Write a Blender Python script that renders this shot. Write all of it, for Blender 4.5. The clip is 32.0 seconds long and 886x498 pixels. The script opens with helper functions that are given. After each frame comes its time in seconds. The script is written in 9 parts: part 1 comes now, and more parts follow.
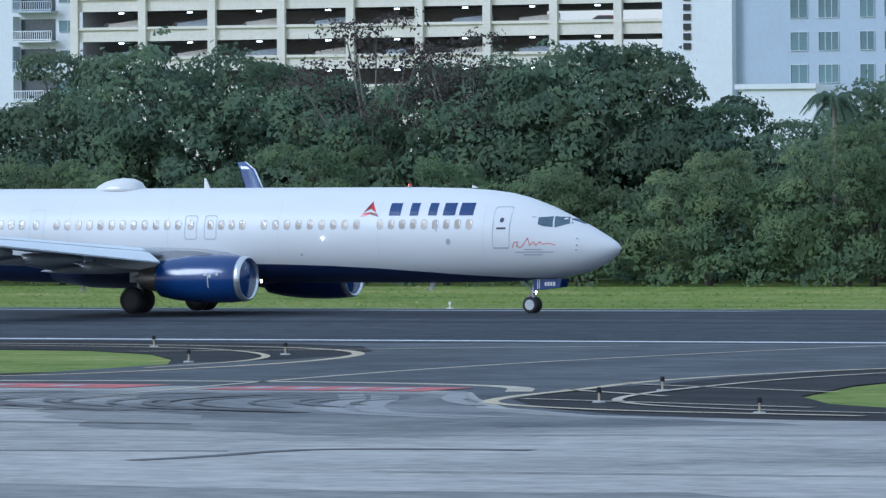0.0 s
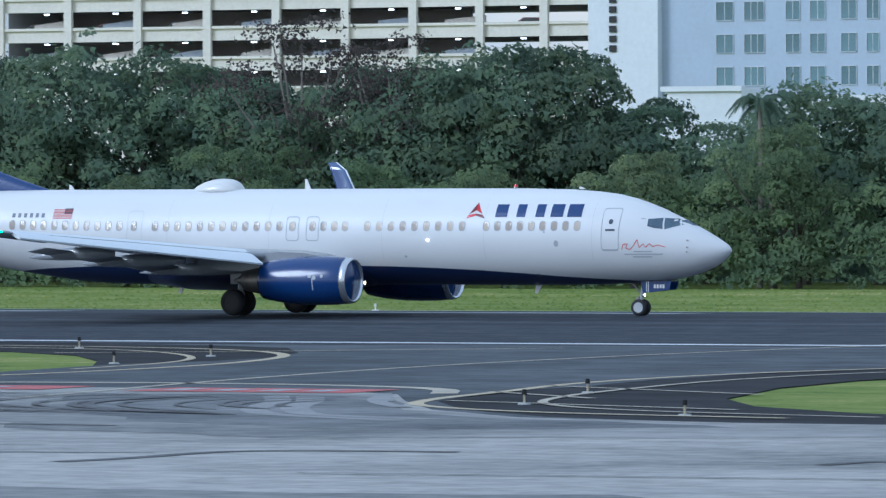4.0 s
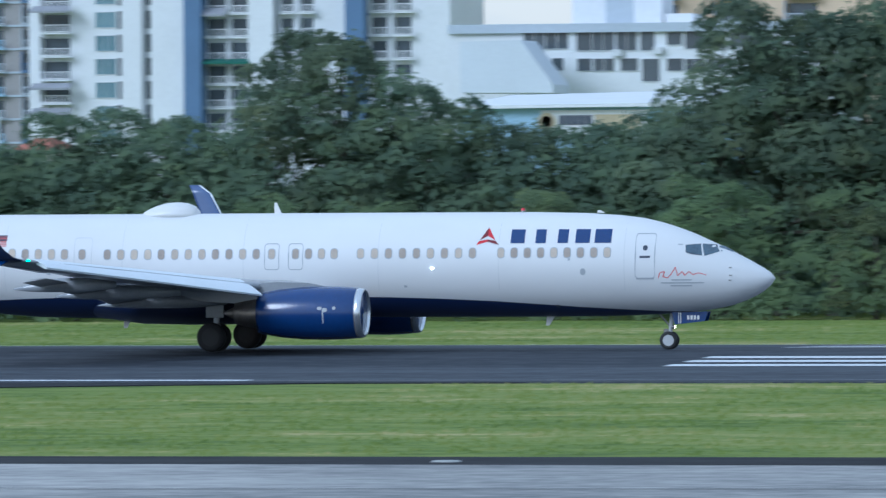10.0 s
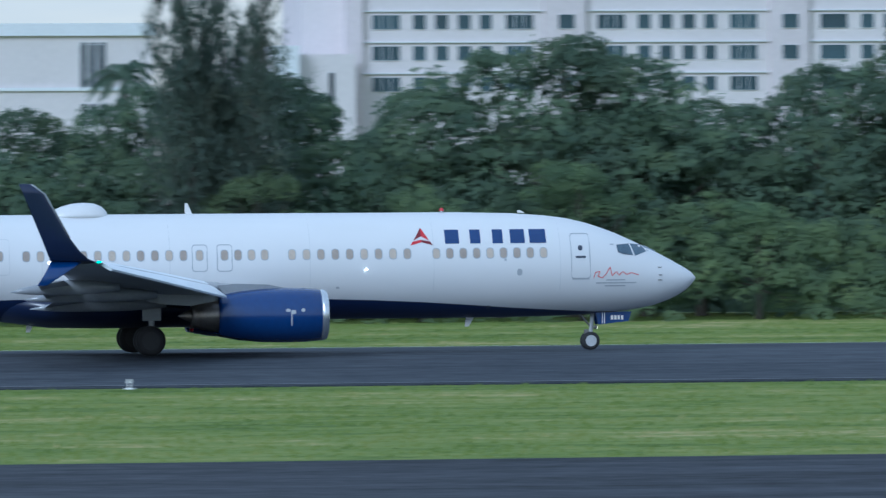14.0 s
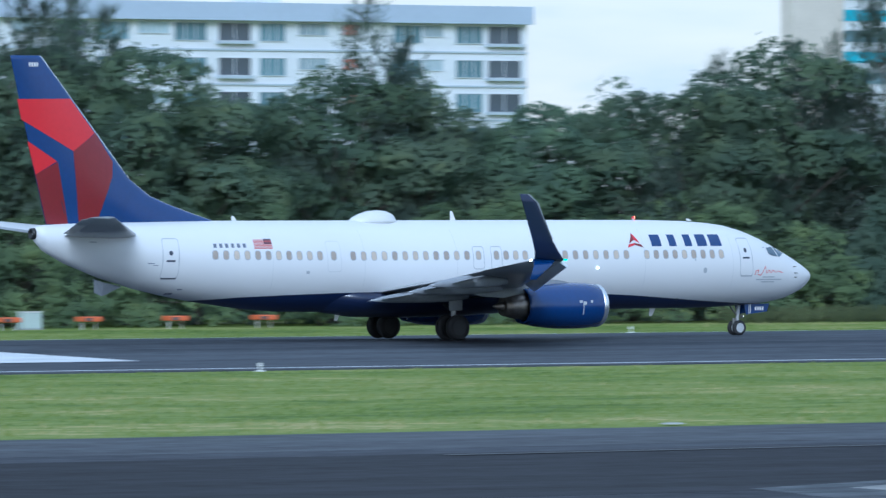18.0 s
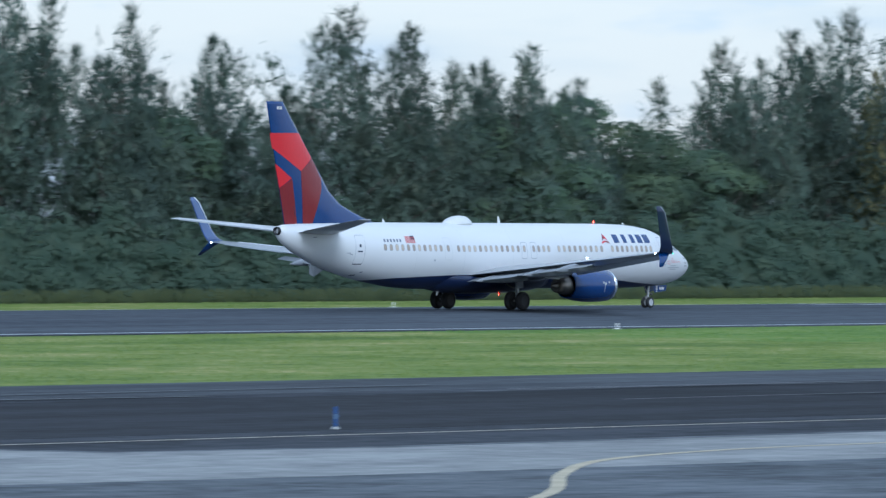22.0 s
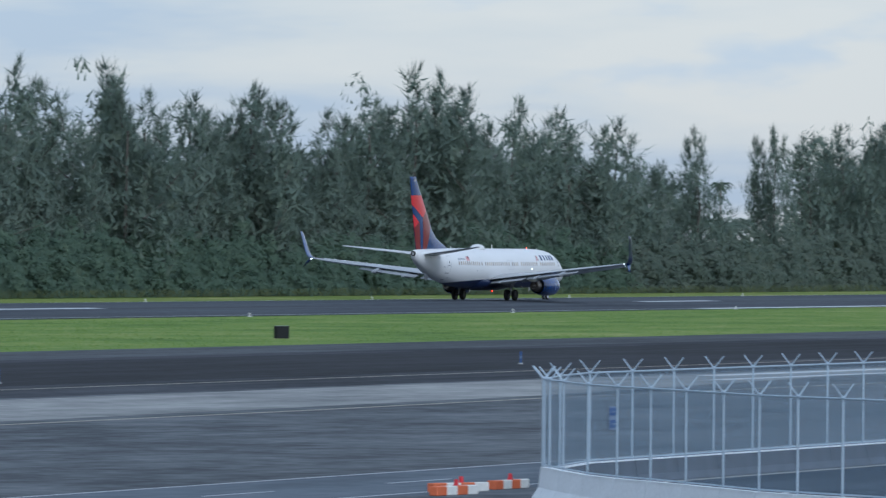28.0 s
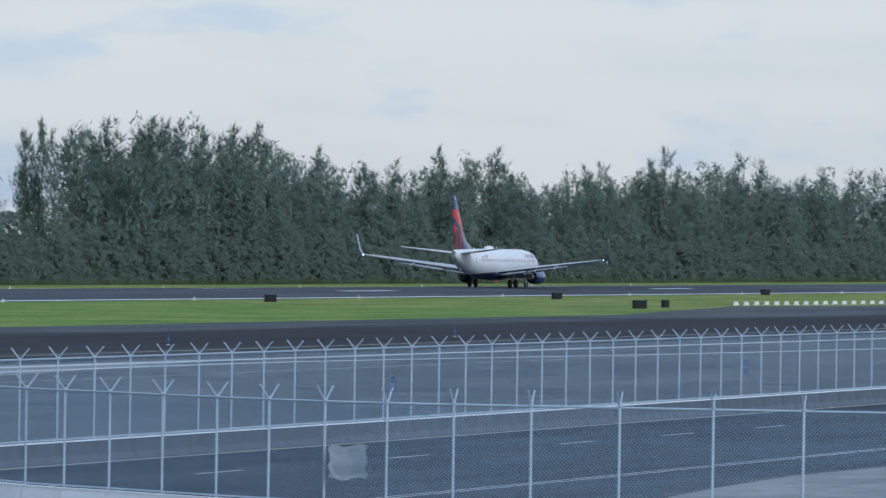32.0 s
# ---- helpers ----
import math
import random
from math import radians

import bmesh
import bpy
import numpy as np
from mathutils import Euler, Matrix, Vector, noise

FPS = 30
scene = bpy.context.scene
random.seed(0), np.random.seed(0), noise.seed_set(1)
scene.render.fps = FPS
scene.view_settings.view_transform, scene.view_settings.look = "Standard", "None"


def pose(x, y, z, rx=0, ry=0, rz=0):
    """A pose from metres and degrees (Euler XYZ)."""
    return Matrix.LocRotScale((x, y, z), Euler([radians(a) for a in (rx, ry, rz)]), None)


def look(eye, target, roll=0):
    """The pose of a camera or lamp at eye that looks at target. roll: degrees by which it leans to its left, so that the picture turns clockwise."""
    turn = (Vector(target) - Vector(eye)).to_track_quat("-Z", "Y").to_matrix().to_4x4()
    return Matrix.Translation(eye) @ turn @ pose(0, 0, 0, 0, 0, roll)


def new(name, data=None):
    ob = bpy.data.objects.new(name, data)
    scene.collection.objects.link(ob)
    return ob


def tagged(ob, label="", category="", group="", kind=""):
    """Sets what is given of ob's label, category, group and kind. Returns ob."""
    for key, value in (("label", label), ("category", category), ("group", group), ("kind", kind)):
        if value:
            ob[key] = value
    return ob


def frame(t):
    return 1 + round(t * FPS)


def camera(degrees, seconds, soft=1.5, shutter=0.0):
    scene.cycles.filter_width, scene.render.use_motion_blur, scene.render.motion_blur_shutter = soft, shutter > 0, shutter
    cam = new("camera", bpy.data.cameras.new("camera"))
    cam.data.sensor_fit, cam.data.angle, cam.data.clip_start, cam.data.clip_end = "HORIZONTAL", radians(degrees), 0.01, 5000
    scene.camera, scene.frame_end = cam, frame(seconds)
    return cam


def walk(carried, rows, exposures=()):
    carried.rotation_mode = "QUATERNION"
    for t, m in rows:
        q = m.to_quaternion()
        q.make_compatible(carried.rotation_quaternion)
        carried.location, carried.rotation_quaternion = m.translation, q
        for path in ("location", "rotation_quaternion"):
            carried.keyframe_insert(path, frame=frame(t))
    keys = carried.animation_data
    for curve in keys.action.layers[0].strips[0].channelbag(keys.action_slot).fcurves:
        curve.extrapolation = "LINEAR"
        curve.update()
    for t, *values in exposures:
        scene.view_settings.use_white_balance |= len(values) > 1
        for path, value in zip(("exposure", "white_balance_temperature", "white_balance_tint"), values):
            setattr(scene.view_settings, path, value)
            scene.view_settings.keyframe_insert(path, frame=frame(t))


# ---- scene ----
CAM_AT = (0.0, 0.0, 6.40)
PATH = [
    (0, 89.3983, 0.3708, 26.4930), (0.5, 89.4156, 0.5090, 26.4956), (1, 89.4738, 0.4180, 26.4719),
    (1.5, 89.5111, 0.3752, 26.4068), (2, 89.4743, 0.2177, 26.3842), (2.5, 89.4686, 0.1442, 26.4057),
    (4.5, 89.3515, 0.3822, 25.5145), (5, 89.3008, 0.4341, 25.0352), (5.5, 89.3411, 0.2854, 24.6287),
    (6, 89.4587, 0.2563, 23.8615), (6.5, 89.5136, 0.1700, 22.9049), (7, 89.4672, 0.1373, 22.0032),
    (7.5, 89.4764, 0.3145, 20.8702), (8, 89.5507, 0.3558, 19.4831), (8.5, 89.5544, 0.3259, 18.2160),
    (9, 89.5409, 0.3563, 16.7236), (9.5, 89.5093, 0.3160, 14.7294), (10, 89.5834, 0.3611, 12.4549),
    (10.5, 89.5984, 0.3100, 10.1098), (11, 89.5440, 0.3654, 7.8631), (11.5, 89.5840, 0.2635, 5.4805),
    (12, 89.6561, 0.2136, 3.0484), (12.5, 89.5569, 0.3969, 0.0905), (13, 89.4377, 0.1136, -2.8816),
    (13.5, 89.4823, 0.3500, -6.0202), (14, 89.5796, 0.3975, -8.7906), (14.5, 89.5938, 0.3537, -11.5770),
    (15, 89.5641, 0.4665, -14.2077), (15.5, 89.5976, 0.4300, -17.1751), (17.5, 89.5791, 0.2367, -29.7496),
    (18, 89.6623, 0.0628, -32.4444), (18.5, 89.7834, 0.0800, -35.1992), (19, 89.8906, 0.0057, -37.9191),
    (19.5, 89.9931, -0.1073, -40.5187), (20, 89.8961, -0.1099, -43.0450), (20.5, 89.8342, -0.1134, -45.2134),
    (21, 89.8579, -0.1118, -47.5298), (21.5, 89.7786, -0.2400, -49.7559), (22, 89.7131, -0.4313, -51.8554),
    (22.5, 89.8160, -0.2602, -53.7682), (23, 89.8790, -0.2460, -55.4152), (23.5, 89.8479, -0.3467, -57.0022),
    (24, 89.8071, -0.3591, -58.4237), (24.5, 89.9577, -0.4106, -59.7414), (25, 90.0004, -0.3056, -61.1673),
    (25.5, 90.0308, -0.5047, -62.6154), (26, 90.0655, -0.4942, -63.9258), (26.5, 90.0565, -0.5730, -65.1377),
    (28.5, 89.9582, -0.5386, -69.0246), (29, 89.9963, -0.6266, -69.8775), (29.5, 89.9388, -0.6612, -70.6053),
    (30, 89.9556, -0.6737, -71.3340), (30.5, 89.9892, -0.6482, -72.0790), (31, 89.9834, -0.6891, -72.7600),
    (31.5, 89.9845, -0.8308, -73.1863), (32, 89.9570, -0.8360, -73.7670),
]
# how far along the runway the main wheels stand, second by second
ROLL = [
    (0, -152.06), (0.5, -151.52), (1, -150.91), (1.5, -150.23), (2, -149.43), (2.5, -148.44),
    (4.5, -141.17), (5, -138.00), (5.5, -134.19), (6, -129.71), (6.5, -124.54), (7, -118.79),
    (7.5, -112.30), (8, -105.00), (8.5, -97.15), (9, -88.82), (9.5, -79.76), (10, -69.96),
    (10.5, -59.47), (11, -48.32), (11.5, -36.51), (12, -24.06), (12.5, -11.08), (13, 2.37),
    (13.5, 16.59), (14, 31.57), (14.5, 47.32), (15, 63.86), (15.5, 81.03), (17.5, 155.73),
    (18, 175.96), (18.5, 196.83), (19, 218.36), (19.5, 240.59), (20, 263.47), (20.5, 286.70),
    (21, 310.24), (21.5, 334.20), (22, 358.82), (22.5, 384.27), (23, 410.58), (23.5, 437.65),
    (24, 465.35), (24.5, 493.61), (25, 522.36), (25.5, 551.60), (26, 581.40), (26.5, 611.79),
    (28.5, 739.37), (29, 772.62), (29.5, 806.31), (30, 840.45), (30.5, 875.10), (31, 910.33),
    (31.5, 946.15), (32, 982.59),
]
cam = camera(6.81, 32.0, soft=1.35, shutter=0.3)
walk(cam, [(t, pose(*CAM_AT, rx, ry, rz)) for t, rx, ry, rz in PATH], exposures=[(0, 0.50, 4860, 5.0), (4, 0.47, 4850, 5.0), (8, 0.40, 4780, 4.6), (11, 0.54, 4730, 3.8), (14, 0.34, 4650, 2.6), (18, 0.65, 4650, 3.2), (20, 0.62, 4590, 2.6), (23, 0.56, 4900, 4.1), (24, 0.56, 4930, 4.4), (25, 0.38, 5010, 4.8), (26, 0.28, 5070, 5.2), (32, 0.29, 5040, 5.4)])

# ---- sky and sun ----
SUN_AT = Vector((-0.55, -0.66, 0.46)).normalized()
world = bpy.data.worlds.new("dusk_sky")
world.use_nodes = True
scene.world = world
_n, _l = world.node_tree.nodes, world.node_tree.links
_bg = _n["Background"]
_sky = _n.new("ShaderNodeTexSky")
_sky.sky_type, _sky.sun_disc = "NISHITA", False
_sky.sun_elevation = math.asin(SUN_AT.z)
_sky.sun_rotation = math.atan2(SUN_AT.x, SUN_AT.y)
_dim = _n.new("ShaderNodeVectorMath")
_dim.operation = "SCALE"
_dim.inputs["Scale"].default_value = 0.10
_l.new(_sky.outputs[0], _dim.inputs[0])
_tc = _n.new("ShaderNodeTexCoord")
_mp = _n.new("ShaderNodeMapping")
_mp.inputs["Scale"].default_value = (11.0, 11.0, 60.0)
_l.new(_tc.outputs["Generated"], _mp.inputs[0])
_nz = _n.new("ShaderNodeTexNoise")
_nz.inputs["Scale"].default_value = 1.0
_nz.inputs["Detail"].default_value = 5.0
_nz.inputs["Roughness"].default_value = 0.52
_l.new(_mp.outputs[0], _nz.inputs["Vector"])


def cloud_tones(low, mid, high):
    rp = _n.new("ShaderNodeValToRGB")
    e = rp.color_ramp.elements
    e[0].position, e[0].color = 0.36, (*low, 1)
    e[1].position, e[1].color = 0.58, (*high, 1)
    k = e.new(0.47)
    k.color = (*mid, 1)
    _l.new(_nz.outputs[0], rp.inputs[0])
    return rp.outputs[0]


# cream-coloured evening light low down, blue-grey overcast overhead
_sep = _n.new("ShaderNodeSeparateXYZ")
_l.new(_tc.outputs["Generated"], _sep.inputs[0])
_up = _n.new("ShaderNodeMapRange")
_up.inputs[1].default_value, _up.inputs[2].default_value = 0.04, 0.40
_l.new(_sep.outputs[2], _up.inputs[0])
_deck = _n.new("ShaderNodeMix")
_deck.data_type = "RGBA"
_l.new(_up.outputs[0], _deck.inputs[0])
_l.new(cloud_tones((0.43, 0.435, 0.455), (0.60, 0.535, 0.465), (0.67, 0.575, 0.475)), _deck.inputs[6])
_l.new(cloud_tones((0.40, 0.445, 0.50), (0.52, 0.535, 0.55), (0.58, 0.58, 0.57)), _deck.inputs[7])
# small ragged blue-grey clouds under the deck
_mp2 = _n.new("ShaderNodeMapping")
_mp2.inputs["Scale"].default_value = (30.0, 30.0, 95.0)
_l.new(_tc.outputs["Generated"], _mp2.inputs[0])
_nz2 = _n.new("ShaderNodeTexNoise")
_nz2.inputs["Scale"].default_value, _nz2.inputs["Detail"].default_value, _nz2.inputs["Roughness"].default_value = 1.0, 4.0, 0.5
_l.new(_mp2.outputs[0], _nz2.inputs["Vector"])
_rag = _n.new("ShaderNodeMapRange")
_rag.interpolation_type = "SMOOTHSTEP"
_rag.inputs[1].default_value, _rag.inputs[2].default_value, _rag.inputs[4].default_value = 0.56, 0.72, 0.7
_l.new(_nz2.outputs[0], _rag.inputs[0])
_scud = _n.new("ShaderNodeMix")
_scud.data_type = "RGBA"
_l.new(_rag.outputs[0], _scud.inputs[0])
_l.new(_deck.outputs[2], _scud.inputs[6])
_scud.inputs[7].default_value = (0.46, 0.475, 0.50, 1)
_mx = _n.new("ShaderNodeMix")
_mx.data_type = "RGBA"
_mx.inputs[0].default_value = 0.82
_l.new(_dim.outputs[0], _mx.inputs[6])
_l.new(_scud.outputs[2], _mx.inputs[7])
_l.new(_mx.outputs[2], _bg.inputs[0])
_bg.inputs[1].default_value = 1.0

sun_data = bpy.data.lights.new("sun", "SUN")
sun_data.energy, sun_data.angle, sun_data.color = 1.3, radians(24), (1.0, 0.93, 0.86)
sun = new("sun", sun_data)
sun.matrix_world = look(SUN_AT * 500, (0, 0, 0))


# ---- materials ----
def nodes_of(name):
    m = bpy.data.materials.new(name)
    m.use_nodes = True
    n = m.node_tree.nodes
    return m, n, m.node_tree.links, n["Principled BSDF"]


def surface(name, col, rough=0.6, metal=0.0, vary=0.12, size=1.0, fine=12.0, bump=0.0, coat=0.0, island=0.0, obj=0.0, stain=None, stretch=(1, 1, 1)):
    """A plain surface with variation at two scales, in metres of the thing's own space."""
    m, n, l, p = nodes_of(name)
    tc = n.new("ShaderNodeTexCoord")
    mp = n.new("ShaderNodeMapping")
    mp.inputs["Scale"].default_value = stretch
    l.new(tc.outputs["Object"], mp.inputs[0])
    a, b = n.new("ShaderNodeTexNoise"), n.new("ShaderNodeTexNoise")
    a.inputs["Scale"].default_value, b.inputs["Scale"].default_value = 1.0 / size, fine / size
    a.inputs["Detail"].default_value, b.inputs["Detail"].default_value = 5, 4
    for t in (a, b):
        l.new(mp.outputs[0], t.inputs["Vector"])
    add = n.new("ShaderNodeMath")
    add.operation = "ADD"
    l.new(a.outputs[0], add.inputs[0])
    l.new(b.outputs[0], add.inputs[1])
    last = add
    if island:
        g = n.new("ShaderNodeNewGeometry")
        k = n.new("ShaderNodeMath")
        k.operation = "MULTIPLY_ADD"
        l.new(g.outputs["Random Per Island"], k.inputs[0])
        k.inputs[1].default_value = island
        l.new(last.outputs[0], k.inputs[2])
        last = k
    if obj:
        g = n.new("ShaderNodeObjectInfo")
        k = n.new("ShaderNodeMath")
        k.operation = "MULTIPLY_ADD"
        l.new(g.outputs["Random"], k.inputs[0])
        k.inputs[1].default_value = obj
        l.new(last.outputs[0], k.inputs[2])
        last = k
    mr = n.new("ShaderNodeMapRange")
    mr.inputs[1].default_value, mr.inputs[2].default_value = 0.6, 1.4 + island + obj
    l.new(last.outputs[0], mr.inputs[0])
    mix = n.new("ShaderNodeMix")
    mix.data_type = "RGBA"
    l.new(mr.outputs[0], mix.inputs[0])
    lo = tuple(c * (1 - vary) for c in col)
    hi = tuple(min(1, c * (1 + vary)) for c in col) if stain is None else stain
    mix.inputs[6].default_value, mix.inputs[7].default_value = (*lo, 1), (*hi, 1)
    l.new(mix.outputs[2], p.inputs["Base Color"])
    p.inputs["Roughness"].default_value, p.inputs["Metallic"].default_value = rough, metal
    if coat:
        p.inputs["Coat Weight"].default_value, p.inputs["Coat Roughness"].default_value = coat, 0.12
    if bump:
        bp = n.new("ShaderNodeBump")
        bp.inputs["Strength"].default_value, bp.inputs["Distance"].default_value = bump, 0.02 * size
        l.new(b.outputs[0], bp.inputs["Height"])
        l.new(bp.outputs[0], p.inputs["Normal"])
    return m


def glow(name, col, power):
    m, n, l, p = nodes_of(name)
    p.inputs["Base Color"].default_value = (*col, 1)
    p.inputs["Emission Color"].default_value = (*col, 1)
    p.inputs["Emission Strength"].default_value = power
    return m


def streaked(name, dark, light, along, rough=0.75, cut=(0.42, 0.6), across=0.5, blotch=0.02):
    """Worn paving: long streaks along x, broad patches and fine grain."""
    m, n, l, p = nodes_of(name)
    tc = n.new("ShaderNodeTexCoord")
    outs = []
    for sc, d in (((1.0 / along, across, 1), 6), ((blotch, blotch * 1.6, 1), 5), ((2.2, 2.2, 1), 3), ((0.7, 0.9, 1), 5)):
        mp = n.new("ShaderNodeMapping")
        mp.inputs["Scale"].default_value = sc
        l.new(tc.outputs["Object"], mp.inputs[0])
        t = n.new("ShaderNodeTexNoise")
        t.inputs["Scale"].default_value, t.inputs["Detail"].default_value = 1.0, d
        l.new(mp.outputs[0], t.inputs["Vector"])
        outs.append(t.outputs[0])
    acc = None
    for o, w in zip(outs, (0.34, 0.26, 0.14, 0.26)):
        k = n.new("ShaderNodeMath")
        k.operation = "MULTIPLY_ADD"
        l.new(o, k.inputs[0])
        k.inputs[1].default_value = w
        if acc is None:
            k.inputs[2].default_value = 0.0
        else:
            l.new(acc, k.inputs[2])
        acc = k.outputs[0]
    mr = n.new("ShaderNodeMapRange")
    mr.inputs[1].default_value, mr.inputs[2].default_value = cut
    l.new(acc, mr.inputs[0])
    mix = n.new("ShaderNodeMix")
    mix.data_type = "RGBA"
    mix.inputs[6].default_value, mix.inputs[7].default_value = (*dark, 1), (*light, 1)
    l.new(mr.outputs[0], mix.inputs[0])
    l.new(mix.outputs[2], p.inputs["Base Color"])
    p.inputs["Roughness"].default_value = rough + 0.15
    p.inputs["Specular IOR Level"].default_value = 0.16
    bp = n.new("ShaderNodeBump")
    bp.inputs["Strength"].default_value, bp.inputs["Distance"].default_value = 0.3, 0.01
    l.new(outs[2], bp.inputs["Height"])
    l.new(bp.outputs[0], p.inputs["Normal"])
    return m


def foliage(name, dark, light, tip):
    """Leaves: each leaf its own shade, each tree its own tint, lit through a little."""
    m, n, l, p = nodes_of(name)
    g, o = n.new("ShaderNodeNewGeometry"), n.new("ShaderNodeObjectInfo")
    tc = n.new("ShaderNodeTexCoord")
    t = n.new("ShaderNodeTexNoise")
    t.inputs["Scale"].default_value = 0.55
    l.new(tc.outputs["Object"], t.inputs["Vector"])
    s = n.new("ShaderNodeMath")
    s.operation = "MULTIPLY_ADD"
    l.new(g.outputs["Random Per Island"], s.inputs[0])
    s.inputs[1].default_value = 0.12
    t2 = n.new("ShaderNodeTexNoise")
    t2.inputs["Scale"].default_value, t2.inputs["Detail"].default_value = 7.0, 3.0
    l.new(tc.outputs["Object"], t2.inputs["Vector"])
    s2 = n.new("ShaderNodeMath")
    s2.operation = "MULTIPLY_ADD"
    s2.inputs[1].default_value = 0.2
    l.new(t2.outputs[0], s2.inputs[0])
    l.new(t.outputs[0], s2.inputs[2])
    s3 = n.new("ShaderNodeMath")
    s3.operation = "SUBTRACT"
    s3.inputs[1].default_value = 0.10
    l.new(s2.outputs[0], s3.inputs[0])
    l.new(s3.outputs[0], s.inputs[2])
    r = n.new("ShaderNodeValToRGB")
    r.color_ramp.elements[0].position, r.color_ramp.elements[0].color = 0.38, (*dark, 1)
    r.color_ramp.elements[1].position, r.color_ramp.elements[1].color = 0.95, (*tip, 1)
    e = r.color_ramp.elements.new(0.66)
    e.color = (*light, 1)
    l.new(s.outputs[0], r.inputs[0])
    hs = n.new("ShaderNodeHueSaturation")
    mr = n.new("ShaderNodeMapRange")
    mr.inputs[3].default_value, mr.inputs[4].default_value = 0.86, 1.22
    l.new(o.outputs["Random"], mr.inputs[0])
    l.new(mr.outputs[0], hs.inputs["Value"])
    m2 = n.new("ShaderNodeMapRange")
    m2.inputs[3].default_value, m2.inputs[4].default_value = 0.472, 0.506
    k = n.new("ShaderNodeMath")
    k.operation = "FRACT"
    k2 = n.new("ShaderNodeMath")
    k2.operation = "MULTIPLY"
    k2.inputs[1].default_value = 7.31
    l.new(o.outputs["Random"], k2.inputs[0])
    l.new(k2.outputs[0], k.inputs[0])
    l.new(k.outputs[0], m2.inputs[0])
    l.new(m2.outputs[0], hs.inputs["Hue"])
    l.new(r.outputs[0], hs.inputs["Color"])
    l.new(hs.outputs[0], p.inputs["Base Color"])
    p.inputs["Roughness"].default_value = 0.75
    p.inputs["Specular IOR Level"].default_value = 0.12
    tr = n.new("ShaderNodeBsdfTranslucent")
    l.new(hs.outputs[0], tr.inputs["Color"])
    mixs = n.new("ShaderNodeMixShader")
    mixs.inputs[0].default_value = 0.60
    l.new(p.outputs[0], mixs.inputs[1])
    l.new(tr.outputs[0], mixs.inputs[2])
    l.new(mixs.outputs[0], n["Material Output"].inputs["Surface"])
    return m


WHITE_PAINT = surface("white_paint", (0.685, 0.680, 0.672), 0.28, vary=0.03, size=3.0, coat=0.3)
NAVY = surface("navy_paint", (0.009, 0.038, 0.155), 0.25, vary=0.12, size=2.0, coat=0.5)
NAVY_DEEP = surface("deep_navy_paint", (0.008, 0.015, 0.05), 0.3, vary=0.12, size=2.0, coat=0.4)
RED = surface("red_paint", (0.55, 0.012, 0.025), 0.3, vary=0.06, size=2.0, coat=0.4)
DARK_RED = surface("dark_red_paint", (0.17, 0.008, 0.016), 0.3, vary=0.1, size=2.0, coat=0.4)
WING_GREY = surface("wing_grey_paint", (0.26, 0.275, 0.30), 0.32, vary=0.12, size=1.5, coat=0.5)
WINGLET_NAVY = surface("glossy_navy_paint", (0.012, 0.045, 0.165), 0.2, vary=0.12, size=2.0, coat=1.0)
# part of the sky's reflection is put into this lighter blue
WINGLET_SHEEN = surface("sky_sheen_winglet_paint", (0.075, 0.115, 0.25), 0.18, vary=0.08, size=1.0, coat=1.0)
FLAP_GREY = surface("flap_grey_paint", (0.24, 0.25, 0.27), 0.5, vary=0.15, size=1.0)
BARE = surface("bare_aluminium", (0.72, 0.74, 0.77), 0.26, metal=0.9, vary=0.06, size=0.8)
STEEL = surface("dull_steel", (0.30, 0.29, 0.28), 0.42, metal=0.9, vary=0.2, size=0.4)
HOT_METAL = surface("heat_stained_metal", (0.28, 0.25, 0.22), 0.4, metal=0.9, vary=0.3, size=0.5)
RUBBER = surface("tyre_rubber", (0.022, 0.022, 0.024), 0.75, vary=0.25, size=0.3, bump=0.2)
GEAR_WHITE = surface("gear_paint", (0.45, 0.46, 0.47), 0.45, vary=0.15, size=0.4)
BLACK = surface("black_paint", (0.014, 0.015, 0.017), 0.45, vary=0.2, size=0.5)
# warm evening reflection is put into the pane colour, varied window by window
CABIN_PANE = surface("sunset_toned_pane", (0.40, 0.34, 0.30), 0.12, vary=0.3, size=0.4, obj=1.2, stain=(0.66, 0.56, 0.45))
COCKPIT_PANE = surface("cockpit_pane", (0.085, 0.125, 0.17), 0.06, vary=0.4, size=0.7)
SEAM = surface("grey_seam", (0.40, 0.42, 0.45), 0.5, vary=0.1, size=0.5)
FAINT_SEAM = surface("faint_seam", (0.60, 0.61, 0.62), 0.5, vary=0.06)
FLAG_RED = surface("flag_red", (0.55, 0.10, 0.10), 0.5, vary=0.1)
REG_GREY = surface("slate_lettering", (0.16, 0.18, 0.24), 0.5, vary=0.1)
INK = surface("dark_lettering", (0.05, 0.06, 0.09), 0.5, vary=0.1)
SCRIPT_RED = surface("red_script", (0.62, 0.06, 0.06), 0.5, vary=0.1)

